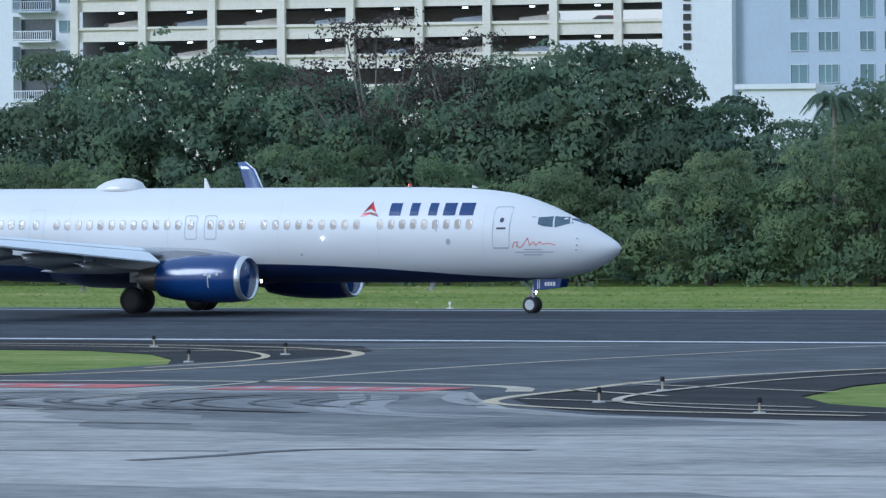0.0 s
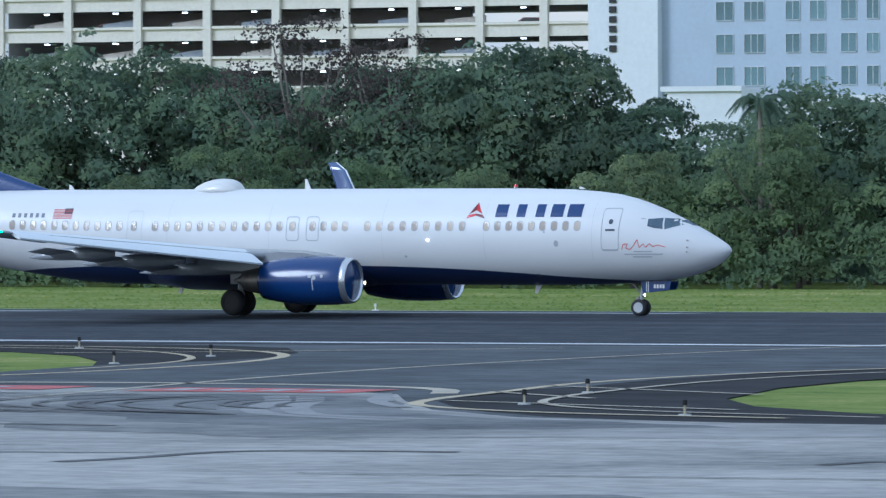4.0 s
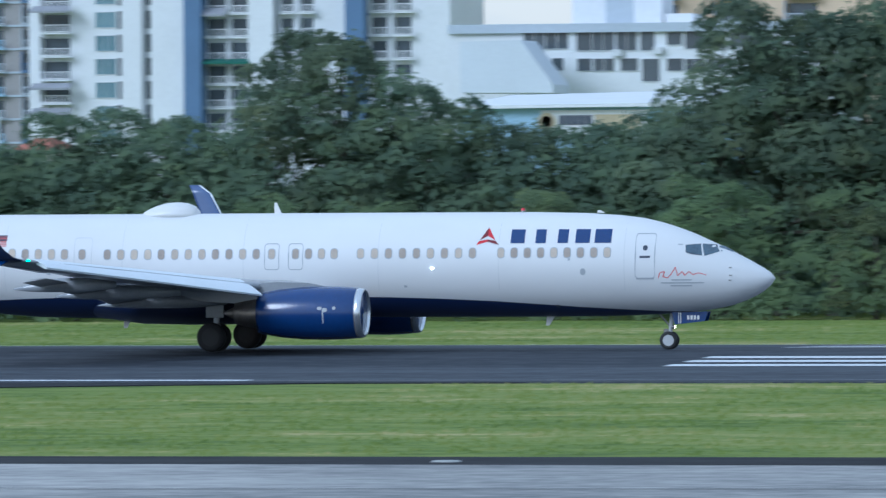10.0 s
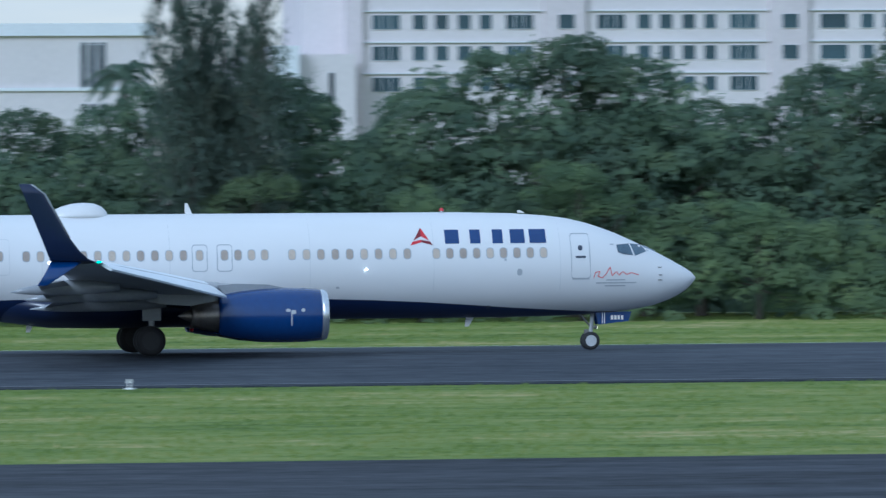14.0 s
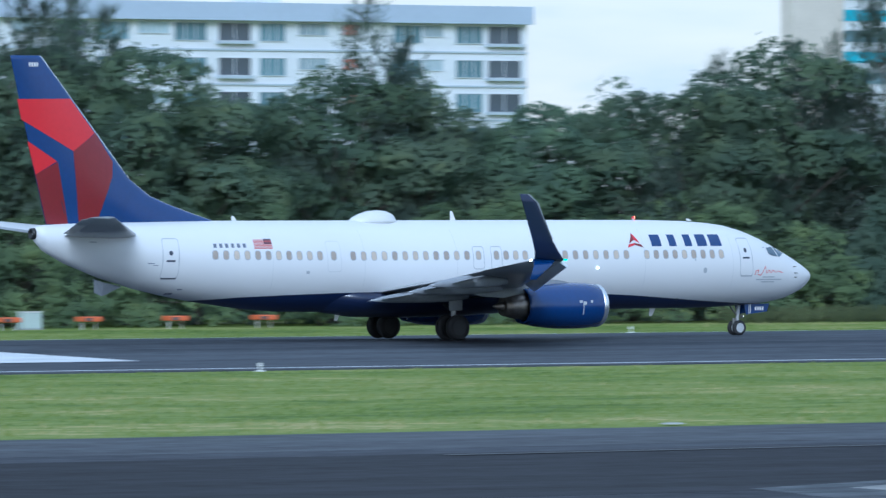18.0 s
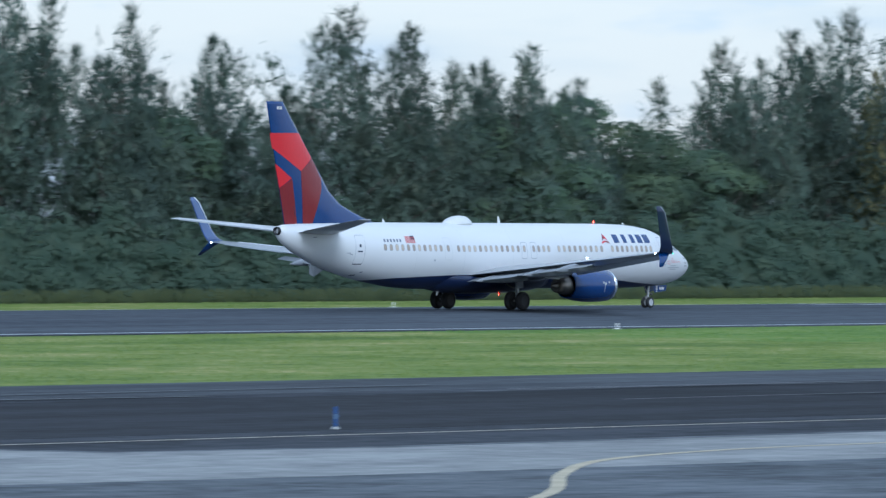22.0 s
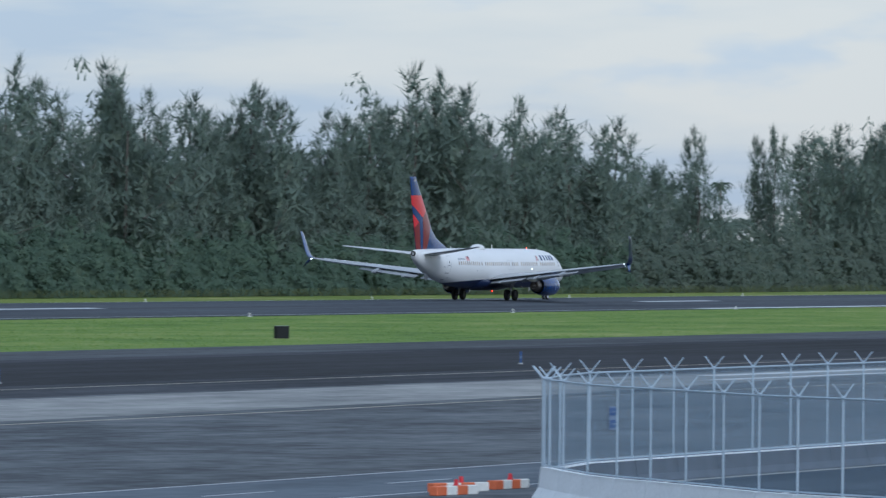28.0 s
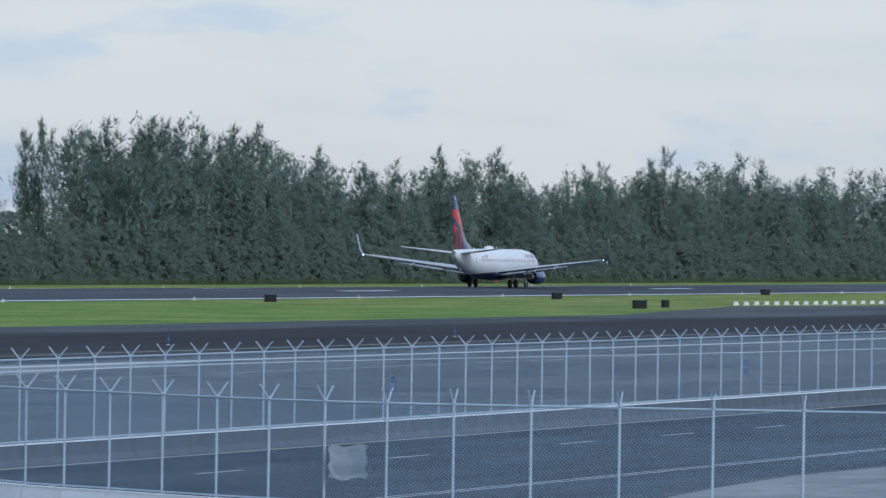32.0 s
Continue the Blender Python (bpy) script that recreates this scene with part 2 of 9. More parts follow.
def grass_material(name="airfield_grass", a=(0.102, 0.148, 0.036), b=(0.160, 0.216, 0.048), c=(0.232, 0.262, 0.076), straw=(0.37, 0.34, 0.15)):
    m, n, l, p = nodes_of(name)
    tc = n.new("ShaderNodeTexCoord")
    outs = []
    for sc, d in (((0.05, 0.10, 1), 5), ((0.45, 0.6, 1), 5), ((3.5, 3.5, 1), 4)):
        mp = n.new("ShaderNodeMapping")
        mp.inputs["Scale"].default_value = sc
        l.new(tc.outputs["Object"], mp.inputs[0])
        t = n.new("ShaderNodeTexNoise")
        t.inputs["Scale"].default_value, t.inputs["Detail"].default_value = 1.0, d
        l.new(mp.outputs[0], t.inputs["Vector"])
        outs.append(t.outputs[0])
    acc = None
    for o, w in zip(outs, (0.42, 0.33, 0.25)):
        k = n.new("ShaderNodeMath")
        k.operation = "MULTIPLY_ADD"
        l.new(o, k.inputs[0])
        k.inputs[1].default_value = w
        if acc is None:
            k.inputs[2].default_value = 0.0
        else:
            l.new(acc, k.inputs[2])
        acc = k.outputs[0]
    r = n.new("ShaderNodeValToRGB")
    cr = r.color_ramp
    cr.elements[0].position, cr.elements[0].color = 0.40, (*a, 1)
    cr.elements[1].position, cr.elements[1].color = 0.60, (*straw, 1)
    e = cr.elements.new(0.47)
    e.color = (*b, 1)
    e = cr.elements.new(0.56)
    e.color = (*c, 1)
    l.new(acc, r.inputs[0])
    l.new(r.outputs[0], p.inputs["Base Color"])
    p.inputs["Roughness"].default_value = 0.9
    p.inputs["Specular IOR Level"].default_value = 0.1
    bp = n.new("ShaderNodeBump")
    bp.inputs["Strength"].default_value, bp.inputs["Distance"].default_value = 0.8, 0.08
    l.new(outs[2], bp.inputs["Height"])
    l.new(bp.outputs[0], p.inputs["Normal"])
    return m


GRASS = grass_material()
GRASS_LUSH = grass_material("lush_grass", (0.094, 0.156, 0.034), (0.140, 0.220, 0.047), (0.192, 0.255, 0.062), (0.28, 0.30, 0.11))
CONNECTOR = streaked("connector_asphalt", (0.05, 0.057, 0.066), (0.12, 0.13, 0.145), 4, 0.7, across=0.3, blotch=0.04)
RUNWAY = streaked("runway_asphalt", (0.030, 0.035, 0.046), (0.086, 0.095, 0.112), 90, 0.7, across=0.35, blotch=0.01)
TAXI = streaked("taxiway_asphalt", (0.018, 0.020, 0.026), (0.073, 0.079, 0.094), 20, 0.75, across=0.30, blotch=0.012)
TAXI_BLACK = streaked("sealed_taxiway_asphalt", (0.010, 0.011, 0.014), (0.036, 0.038, 0.046), 20, 0.75, across=0.30, blotch=0.012)
TAXI_PALE = streaked("weathered_taxiway_asphalt", (0.040, 0.044, 0.052), (0.105, 0.112, 0.126), 20, 0.75, across=0.30, blotch=0.012)
SHOULDER = streaked("shoulder_asphalt", (0.014, 0.015, 0.018), (0.038, 0.039, 0.044), 8, 0.8, across=0.3)
CONCRETE = streaked("apron_concrete", (0.17, 0.172, 0.172), (0.46, 0.445, 0.42), 14.0, 0.6, cut=(0.40, 0.60), across=0.085, blotch=0.03)
CONCRETE_DARK = streaked("dark_apron_concrete", (0.036, 0.042, 0.050), (0.155, 0.166, 0.180), 6, 0.65, cut=(0.42, 0.60), across=0.3, blotch=0.04)
CONCRETE_STRIP = streaked("washed_concrete", (0.145, 0.150, 0.152), (0.33, 0.328, 0.318), 7, 0.6, cut=(0.40, 0.59), across=0.3, blotch=0.05)
LINE_WHITE = surface("white_marking", (0.62, 0.64, 0.66), 0.7, vary=0.25, size=2.0)
LINE_WORN = surface("worn_white_marking", (0.33, 0.35, 0.37), 0.7, vary=0.35, size=3.0)
LINE_DIM = surface("dirty_marking", (0.13, 0.14, 0.15), 0.7, vary=0.5, size=3.0)
LINE_YELLOW = surface("yellow_marking", (0.46, 0.39, 0.26), 0.7, vary=0.3, size=2.0)
LINE_PALE = surface("pale_yellow_marking", (0.42, 0.38, 0.30), 0.7, vary=0.3, size=2.0)
LINE_RED = surface("red_marking", (0.42, 0.10, 0.10), 0.7, vary=0.35, size=1.5)
BARK = surface("bark", (0.11, 0.095, 0.08), 0.9, vary=0.4, size=0.6, bump=0.5)
PALE_BARK = surface("pale_bark", (0.24, 0.21, 0.19), 0.9, vary=0.3, size=0.6, bump=0.4)
LEAF = foliage("broad_leaves", (0.140, 0.200, 0.148), (0.190, 0.262, 0.162), (0.272, 0.336, 0.168))
LEAF_SHRUB = foliage("shrub_leaves", (0.145, 0.205, 0.122), (0.218, 0.292, 0.148), (0.330, 0.390, 0.170))
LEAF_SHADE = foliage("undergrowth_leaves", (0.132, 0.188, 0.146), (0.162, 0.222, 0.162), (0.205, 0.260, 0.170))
# needle tones are paled to carry distance haze, the far ones most
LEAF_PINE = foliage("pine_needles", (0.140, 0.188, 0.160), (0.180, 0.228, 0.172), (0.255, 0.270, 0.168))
LEAF_HAZED = foliage("hazed_pine_needles", (0.205, 0.258, 0.222), (0.240, 0.294, 0.236), (0.295, 0.330, 0.236))
LEAF_OLIVE = foliage("olive_grass_blades", (0.120, 0.155, 0.085), (0.155, 0.195, 0.098), (0.20, 0.225, 0.115))
LEAF_DRY = foliage("dry_leaves", (0.110, 0.098, 0.088), (0.150, 0.130, 0.110), (0.19, 0.16, 0.13))
LEAF_YELLOW = foliage("yellowed_needles", (0.27, 0.275, 0.12), (0.37, 0.365, 0.155), (0.45, 0.42, 0.20))


# ---- building helpers ----
def part(name, bm, mat, parent=None, label="", smooth=False):
    me = bpy.data.meshes.new(name)
    bm.normal_update()
    bm.to_mesh(me)
    bm.free()
    me.materials.append(mat)
    if smooth:
        me.polygons.foreach_set("use_smooth", [True] * len(me.polygons))
    ob = new(name, me)
    ob.parent = parent
    if label:
        ob["label"] = label
    return ob


def share(name, ob, m, parent=None):
    """One more object on the mesh of ob."""
    o = new(name, ob.data)
    o.parent = parent
    o.matrix_basis = m
    return o


def box(bm, x0, x1, y0, y1, z0, z1):
    v = [bm.verts.new((x, y, z)) for x in (x0, x1) for y in (y0, y1) for z in (z0, z1)]
    for f in ((0, 1, 3, 2), (4, 6, 7, 5), (0, 4, 5, 1), (2, 3, 7, 6), (0, 2, 6, 4), (1, 5, 7, 3)):
        bm.faces.new([v[i] for i in f])
    return v


def boxed(*dims, bevel=0.0):
    bm = bmesh.new()
    box(bm, *dims)
    if bevel:
        bmesh.ops.bevel(bm, geom=bm.edges[:], offset=bevel, segments=1, affect="EDGES")
    return bm


def tube(bm, a, b, ra, rb, n=10, cap=True):
    a, b = Vector(a), Vector(b)
    w = (b - a).normalized()
    u = w.orthogonal().normalized()
    v = w.cross(u)
    ra_, rb_ = [], []
    for i in range(n):
        c, s = math.cos(2 * math.pi * i / n), math.sin(2 * math.pi * i / n)
        ra_.append(bm.verts.new(a + (u * c + v * s) * ra))
        rb_.append(bm.verts.new(b + (u * c + v * s) * rb))
    for i in range(n):
        j = (i + 1) % n
        bm.faces.new((ra_[i], ra_[j], rb_[j], rb_[i]))
    if cap:
        bm.faces.new(ra_[::-1])
        bm.faces.new(rb_)


def tubed(a, b, ra, rb=None, n=10):
    bm = bmesh.new()
    tube(bm, a, b, ra, ra if rb is None else rb, n)
    return bm


def loft(rings, cap0=True, cap1=True, closed=True):
    bm = bmesh.new()
    vs = [[bm.verts.new(p) for p in r] for r in rings]
    n = len(vs[0])
    for a, b in zip(vs, vs[1:]):
        for i in range(n if closed else n - 1):
            j = (i + 1) % n
            bm.faces.new((a[i], a[j], b[j], b[i]))
    if cap0:
        bm.faces.new(vs[0][::-1])
    if cap1:
        bm.faces.new(vs[-1])
    bmesh.ops.recalc_face_normals(bm, faces=bm.faces[:])
    return bm


def turned(profile, axis_y, axis_z, n=28):
    """A body of revolution about a line along x; profile: (x, radius)."""
    rings = [[(x, axis_y + r * math.sin(2 * math.pi * i / n), axis_z + r * math.cos(2 * math.pi * i / n)) for i in range(n)] for x, r in profile]
    return loft(rings)


def empty(name, at=(0, 0, 0), turn=0.0):
    o = new(name)
    o.empty_display_size = 0.3
    o.matrix_basis = pose(*at, 0, 0, turn)
    return o


def interp(x, rows, k=1):
    """Column k of rows (sorted by column 0, rising) at x."""
    if x <= rows[0][0]:
        return rows[0][k]
    for a, b in zip(rows, rows[1:]):
        if x <= b[0]:
            f = (x - a[0]) / (b[0] - a[0])
            return a[k] + (b[k] - a[k]) * f
    return rows[-1][k]


# ---- ground, runway and taxiways ----
MID = 278.9          # the runway's centre line
CROWN = 0.46


def lie(y):
    return max(0.0, CROWN - 0.015 * abs(y - MID))


def sheet(name, outline, z, mat, thick=0.0):
    bm = bmesh.new()
    bm.faces.new([bm.verts.new((x, y, z)) for x, y in outline])
    if thick:
        r = bmesh.ops.extrude_face_region(bm, geom=bm.faces[:])
        for g in r["geom"]:
            if isinstance(g, bmesh.types.BMVert):
                g.co.z -= thick
    bmesh.ops.recalc_face_normals(bm, faces=bm.faces[:])
    for f in bm.faces:
        if abs(f.normal.z) > 0.9 and len(bm.faces) == 1 and f.normal.z < 0:
            f.normal_flip()
    return part(name, bm, mat)


ground = sheet("ground", [(-4200, -1200), (4600, -1200), (4600, 4300), (-4200, 4300)], -0.05, GRASS)
lush = sheet("ground_lush", [(286, 178.2), (300, 190), (292, 203), (312, 214), (301, 226), (318, 238), (306, 248.3), (716, 248.3), (742, 232), (701, 221), (733, 207), (706, 195), (722, 178.2)], -0.044, GRASS_LUSH)
tagged(lush, "fresh green mown grass between runway and taxiway", "grass", kind="structure")
tagged(ground, "mown green airfield grass with dry straw-coloured patches", "grass", kind="structure")

bm = bmesh.new()
rows = []
for x in range(-900, 2801, 100):
    rows.append([bm.verts.new((x, y, z)) for y, z in ((MID - 30.5, -0.3), (MID - 30.5, 0.0), (MID - 15, lie(MID - 15)), (MID, CROWN), (MID + 15, lie(MID + 15)), (MID + 30.5, 0.0), (MID + 30.5, -0.3))])
for a, b in zip(rows, rows[1:]):
    for i in range(6):
        bm.faces.new((a[i], b[i], b[i + 1], a[i + 1]))
runway = part("runway", bm, RUNWAY)
tagged(runway, "dark grey crowned asphalt runway with worn tyre streaks", "runway", kind="structure")


def paving(name, outline, z, mat, label):
    return tagged(sheet(name, outline, z, mat, 0.3), label, "paving", kind="structure")


# asphalt of the connector that swings from the apron to the runway
paving("taxiway_connector", [(-700, 172), (-700, 205), (-150, 205), (-128, 205.5), (-119.5, 207.5), (-117.5, 212), (-119, 218), (-122.6, 225), (-127, 231.5), (-132, 235.8), (-140, 237.3),
    (-165, 241), (-200, 244), (-260, 246.5), (-260, 248.4), (-52, 248.4), (-59, 248.0), (-69, 243), (-76, 234), (-82.7, 225.6), (-86.5, 218), (-88, 210), (-87.2, 202), (-84.5, 192), (-81, 186), (-76, 181.5), (-68, 178.5), (-60, 178), (-14, 178), (-14, 172)],
    -0.012, SHOULDER, "dark asphalt taxiway connector with worn yellow lines")
paving("taxiway", [(-14, 20), (-14, 178), (1500, 178), (1500, 20)], -0.008, TAXI, "dark streaked asphalt parallel taxiway beside the grass")
paving("taxiway_middle", [(40, 137), (40, 161.5), (180, 162.5), (1500, 163), (1500, 136)], -0.004, TAXI_BLACK, "near-black sealed middle of the parallel taxiway")
paving("taxiway_shoulder", [(40, 165.5), (40, 177.9), (1500, 177.9), (1500, 166)], -0.004, TAXI_PALE, "greyer weathered shoulder of the parallel taxiway")
paving("taxiway_fillet", [(679.0, 179.5), (757.5, 191.4), (787.8, 196.2), (809.8, 193.9), (836.8, 190.4), (960, 177.8)], -0.006, TAXI_PALE, "grey asphalt fillet that cuts into the grass")
paving("apron_west", [(-900, -80), (-900, 172), (-14.5, 172), (-14, 170), (-13.8, 150), (-20, 130), (-30, 20), (-30, -80)], 0.004, CONCRETE, "pale grey weathered concrete apron with dark streaks")
paving("apron_east", [(60, 20), (96, 138), (106, 142.5), (147, 140.5), (149, 128), (158, 126.5), (700, 125.5), (700, 20)], 0.004, CONCRETE_DARK, "dark weathered concrete apron beyond the taxiway line")
paving("apron_strip", [(97, 118), (98, 137), (106, 141.5), (146, 139.5), (148, 127.5), (158, 125.5), (320, 125.0), (390, 123.5), (330, 116), (290, 112), (240, 110.6), (180, 111), (140, 113)], 0.008, CONCRETE_STRIP, "pale washed concrete strip along the taxiway edge")
paving("connector_wear", [(-116.5, 173), (-116.5, 200), (-118.4, 209.6), (-119.3, 219.9), (-118.1, 224.6), (-118.3, 229.2), (-120.4, 235.9), (-124.3, 242.7), (-129.4, 246.1), (-134.6, 246.9), (-118, 248.2), (-72, 248.2), (-80, 240), (-88, 231), (-93.5, 219.3), (-94.1, 208.8), (-93.3, 201.6), (-93.1, 194.8), (-91.2, 187.2), (-87.3, 180.7), (-82.5, 175.9), (-76, 173)],
    0.002, CONNECTOR, "greyer worn asphalt down the middle of the connector")

ROAD = streaked("service_road_asphalt", (0.034, 0.045, 0.061), (0.082, 0.102, 0.128), 16, 0.75, across=0.5, blotch=0.05)
LANE = streaked("lane_asphalt", (0.080, 0.096, 0.118), (0.145, 0.168, 0.198), 14, 0.7, across=0.4, blotch=0.04)
paving("apron_mouth", [(-500, 172), (-500, 198.5), (-113, 196.6), (-99, 195.6), (-95, 192.4), (-92, 186.8), (-88, 180.3), (-83, 175.3), (-76, 173.2), (-60, 172.4), (-14.5, 172)], 0.006, CONCRETE, "pale concrete with turning marks before the holding line")
# painted markings
marks = []


def stripe(x0, x1, y0, y1, mat, name="marking"):
    bm = bmesh.new()
    n = max(1, int((x1 - x0) / 50))
    za, zb = lie(y0) + 0.018, lie(y1) + 0.018
    for i in range(n):
        a, b = x0 + (x1 - x0) * i / n, x0 + (x1 - x0) * (i + 1) / n
        bm.faces.new([bm.verts.new(p) for p in ((a, y0, za), (b, y0, za), (b, y1, zb), (a, y1, zb))])
    o = part(name, bm, mat)
    return tagged(o, kind="structure")


def band(pts, w, mat, name="marking", z=0.016):
    """A painted line of width w along pts."""
    bm = bmesh.new()
    L, R = [], []
    for i, p in enumerate(pts):
        a, b = Vector(pts[max(0, i - 1)]), Vector(pts[min(len(pts) - 1, i + 1)])
        d = (b - a).normalized()
        s = Vector((-d.y, d.x)) * w / 2
        q = Vector(p)
        zz = z + lie(q.y)
        L.append(bm.verts.new((q.x + s.x, q.y + s.y, zz)))
        R.append(bm.verts.new((q.x - s.x, q.y - s.y, zz)))
    for i in range(len(pts) - 1):
        bm.faces.new((R[i], R[i + 1], L[i + 1], L[i]))
    return tagged(part(name, bm, mat), kind="structure")


def rounded(pts, n=6):
    """Catmull-Rom through pts."""
    out = []
    P = [Vector(p) for p in pts]
    P = [P[0] * 2 - P[1], *P, P[-1] * 2 - P[-2]]
    for i in range(1, len(P) - 2):
        for k in range(n):
            t = k / n
            a, b, c, d = P[i - 1:i + 3]
            out.append(0.5 * ((2 * b) + (c - a) * t + (2 * a - 5 * b + 4 * c - d) * t * t + (3 * b - a - 3 * c + d) * t ** 3))
    out.append(P[-2])
    return [tuple(p) for p in out]


tagged(stripe(-900, -62, 249.2, 250.1, LINE_WHITE, "edge_line"), "white painted runway edge line", "line")
tagged(stripe(-62, 130, 249.35, 249.75, LINE_DIM, "edge_line"), "dirty grey remains of the runway edge line", "line")
tagged(stripe(130, 440, 249.3, 249.8, LINE_WHITE, "edge_line"), "narrow white runway edge line", "line")
tagged(stripe(440, 690, 249.3, 249.85, LINE_WORN, "edge_line"), "worn white runway edge line", "line")
tagged(stripe(690, 2800, 248.45, 250.4, LINE_WHITE, "edge_line"), "broad white painted runway edge line", "line")
tagged(stripe(-900, 2800, 307.7, 308.6, LINE_WHITE, "edge_line"), "white painted runway edge line", "line")
band([(788.3, 221.9), (790.5, 216.1), (793.7, 209.2), (795.7, 202.6), (797.9, 199.0)], 0.8, LINE_WORN, "kerb_line", -0.03)
for x0, ys in ((-49.8, (261.8, 265.6, 269.4)), (258.2, (263.6, 268.2)), (413.6, (263.4, 268.2)), (567.5, (268.2,)), (727, (268.6,)), (881, (268.6,)), (1033, (268.6,))):
    for y in ys:
        for s in (y, 2 * MID - y - 1.9):
            stripe(x0, x0 + 22.9, s, s + 1.9, LINE_WHITE, "touchdown_marking")
for y in (258.2, 289.6):
    stripe(104.5, 149.8, y, y + 12.6 if y < MID else y + 10, LINE_WHITE, "aiming_marking")
stripe(-151, -130.5, 290.5, 295.5, LINE_WORN, "touchdown_marking")
stripe(-192, -161, 289.5, 295.0, LINE_WORN, "touchdown_marking")
lead = rounded([(-104, 186), (-106.5, 203), (-107.7, 218), (-107.2, 233), (-105, 247), (-100, 258), (-90, 268)])
band(lead, 0.35, LINE_PALE, "taxi_line")
band(rounded([(-160, 244.5), (-140, 243.6), (-129.6, 241.5), (-123, 237.5), (-118.5, 231), (-116, 222), (-115.6, 214), (-116.3, 207), (-118, 203.5)]), 0.45, LINE_YELLOW, "taxi_line")
band(rounded([(-150, 242), (-138, 240.8), (-130, 238.6), (-125, 234.5), (-120.8, 228.5), (-118.4, 222), (-117.6, 214)]), 0.3, LINE_YELLOW, "taxi_line")
band(rounded([(-129, 233.5), (-124, 236.5), (-119, 240.5), (-114, 244.5)]), 0.3, LINE_YELLOW, "taxi_line")
band(rounded([(-76, 176.6), (-84, 179), (-89.5, 183), (-91.8, 188), (-93.2, 196), (-94.6, 204), (-94.4, 213), (-92.3, 221), (-88.5, 228), (-82, 236.5), (-75, 244)]), 0.45, LINE_YELLOW, "taxi_line")
band(rounded([(-74, 178), (-82, 181), (-87, 185.5), (-89.5, 192), (-91, 201), (-91.6, 209), (-90.6, 217), (-87, 225)]), 0.3, LINE_PALE, "taxi_line")
for a, b in (((-94.4, 201.4), (-84.8, 195.2)), ((-93.6, 195.6), (-88.0, 190.6)), ((-91, 187.5), (-80, 182.5)), ((-89, 220), (-80, 222)), ((-84, 232.5), (-73.5, 232.8))):
    band([a, b], 0.3, LINE_PALE, "taxi_line")
band([(-79, 238), (-72.2, 230)], 0.7, LINE_PALE, "taxi_line")
band(rounded([(-122, 199.2), (-115, 199.6), (-109.3, 200.5), (-104, 200.6), (-99, 199.2), (-95.8, 196.9), (-93.9, 193.2)]), 0.8, LINE_PALE, "holding_line")
for x0, x1, y in ((-118.5, -107.3, 195.2), (-104.2, -96.8, 194.6)):
    bm = bmesh.new()
    bm.faces.new([bm.verts.new(p) for p in ((x0, y - 1.9, 0.022), (x1, y - 1.9, 0.022), (x1, y + 1.7, 0.022), (x0, y + 1.7, 0.022))])
    tagged(part("holding_panel", bm, LINE_RED), "faded red painted holding position panel", "marking", kind="structure")
    for k in range(4):
        xx = x0 + 0.8 + k * (x1 - x0 - 1.2) / 4
        bm = bmesh.new()
        bm.faces.new([bm.verts.new(p) for p in ((xx, y - 1.1, 0.030), (xx + 0.8, y - 1.1, 0.030), (xx + 0.8, y + 0.7, 0.030), (xx, y + 0.7, 0.030))])
        tagged(part("holding_glyph", bm, LINE_WORN), kind="structure")
band([(126, 133.6), (250, 133.0), (420, 134.3), (700, 134.3)], 0.32, LINE_PALE, "taxi_line")
band(rounded([(60, 84), (110, 90), (132, 101), (145, 110.1), (154, 115.6), (163, 118.4), (172, 119.2), (186, 119.6)]), 0.36, LINE_YELLOW, "taxi_line")
band([(165, 107.5), (257.9, 108.8), (285, 109.9), (420, 110)], 0.3, LINE_PALE, "taxi_line")
paving("perimeter_lane", [(160, 70.4), (181, 70.3), (700, 71.5), (700, 77.8), (60, 77.8), (60, 70.4)], 0.008, LANE, "grey asphalt lane between white lines along the fence")
for x0, x1, y in ((60, 700, 77.8), (60, 700, 71.0)):
    stripe(x0, x1, y - 0.07, y + 0.07, LINE_WHITE, "lane_line")
for k in range(16):
    stripe(145.2 + k * 12.1, 149.7 + k * 12.1, 74.3, 74.42, LINE_WHITE, "lane_mark")
for k, (pts, w) in enumerate((([(340, 122.6), (400, 121.6), (520, 119.5), (700, 117)], 1.3), ([(330, 118.5), (378, 117.6), (440, 109.5), (520, 104)], 1.0), ([(205, 106.2), (214, 106.9), (222, 105.2)], 0.5))):
    band(rounded(pts), w, LINE_WHITE if k < 2 else LINE_WORN, "worn_line", 0.012 + 0.002 * k)
# rubber swirls where aircraft turn off the apron
RUB = surface("rubber_marks", (0.10, 0.10, 0.105), 0.8, vary=0.4, size=2.0)
SCUFF = surface("scrubbed_concrete", (0.25, 0.252, 0.255), 0.8, vary=0.3, size=1.5)
DIRTY = streaked("rubber_stained_concrete", (0.075, 0.08, 0.088), (0.235, 0.24, 0.245), 7, 0.6, cut=(0.40, 0.60), across=0.16, blotch=0.06)
DUSTY = streaked("dusty_concrete", (0.13, 0.134, 0.138), (0.33, 0.325, 0.315), 9, 0.6, cut=(0.40, 0.60), across=0.10, blotch=0.05)


def wavy(pts, amount, step=2.0):
    """The outline pts with points added and shifted, for stains with ragged edges."""
    out = []
    for (ax, ay), (bx, by) in zip(pts, pts[1:] + pts[:1]):
        n = max(1, int(math.hypot(bx - ax, by - ay) / step))
        out += [(ax + (bx - ax) * i / n + random.uniform(-amount, amount), ay + (by - ay) * i / n + random.uniform(-amount, amount)) for i in range(n)]
    return out


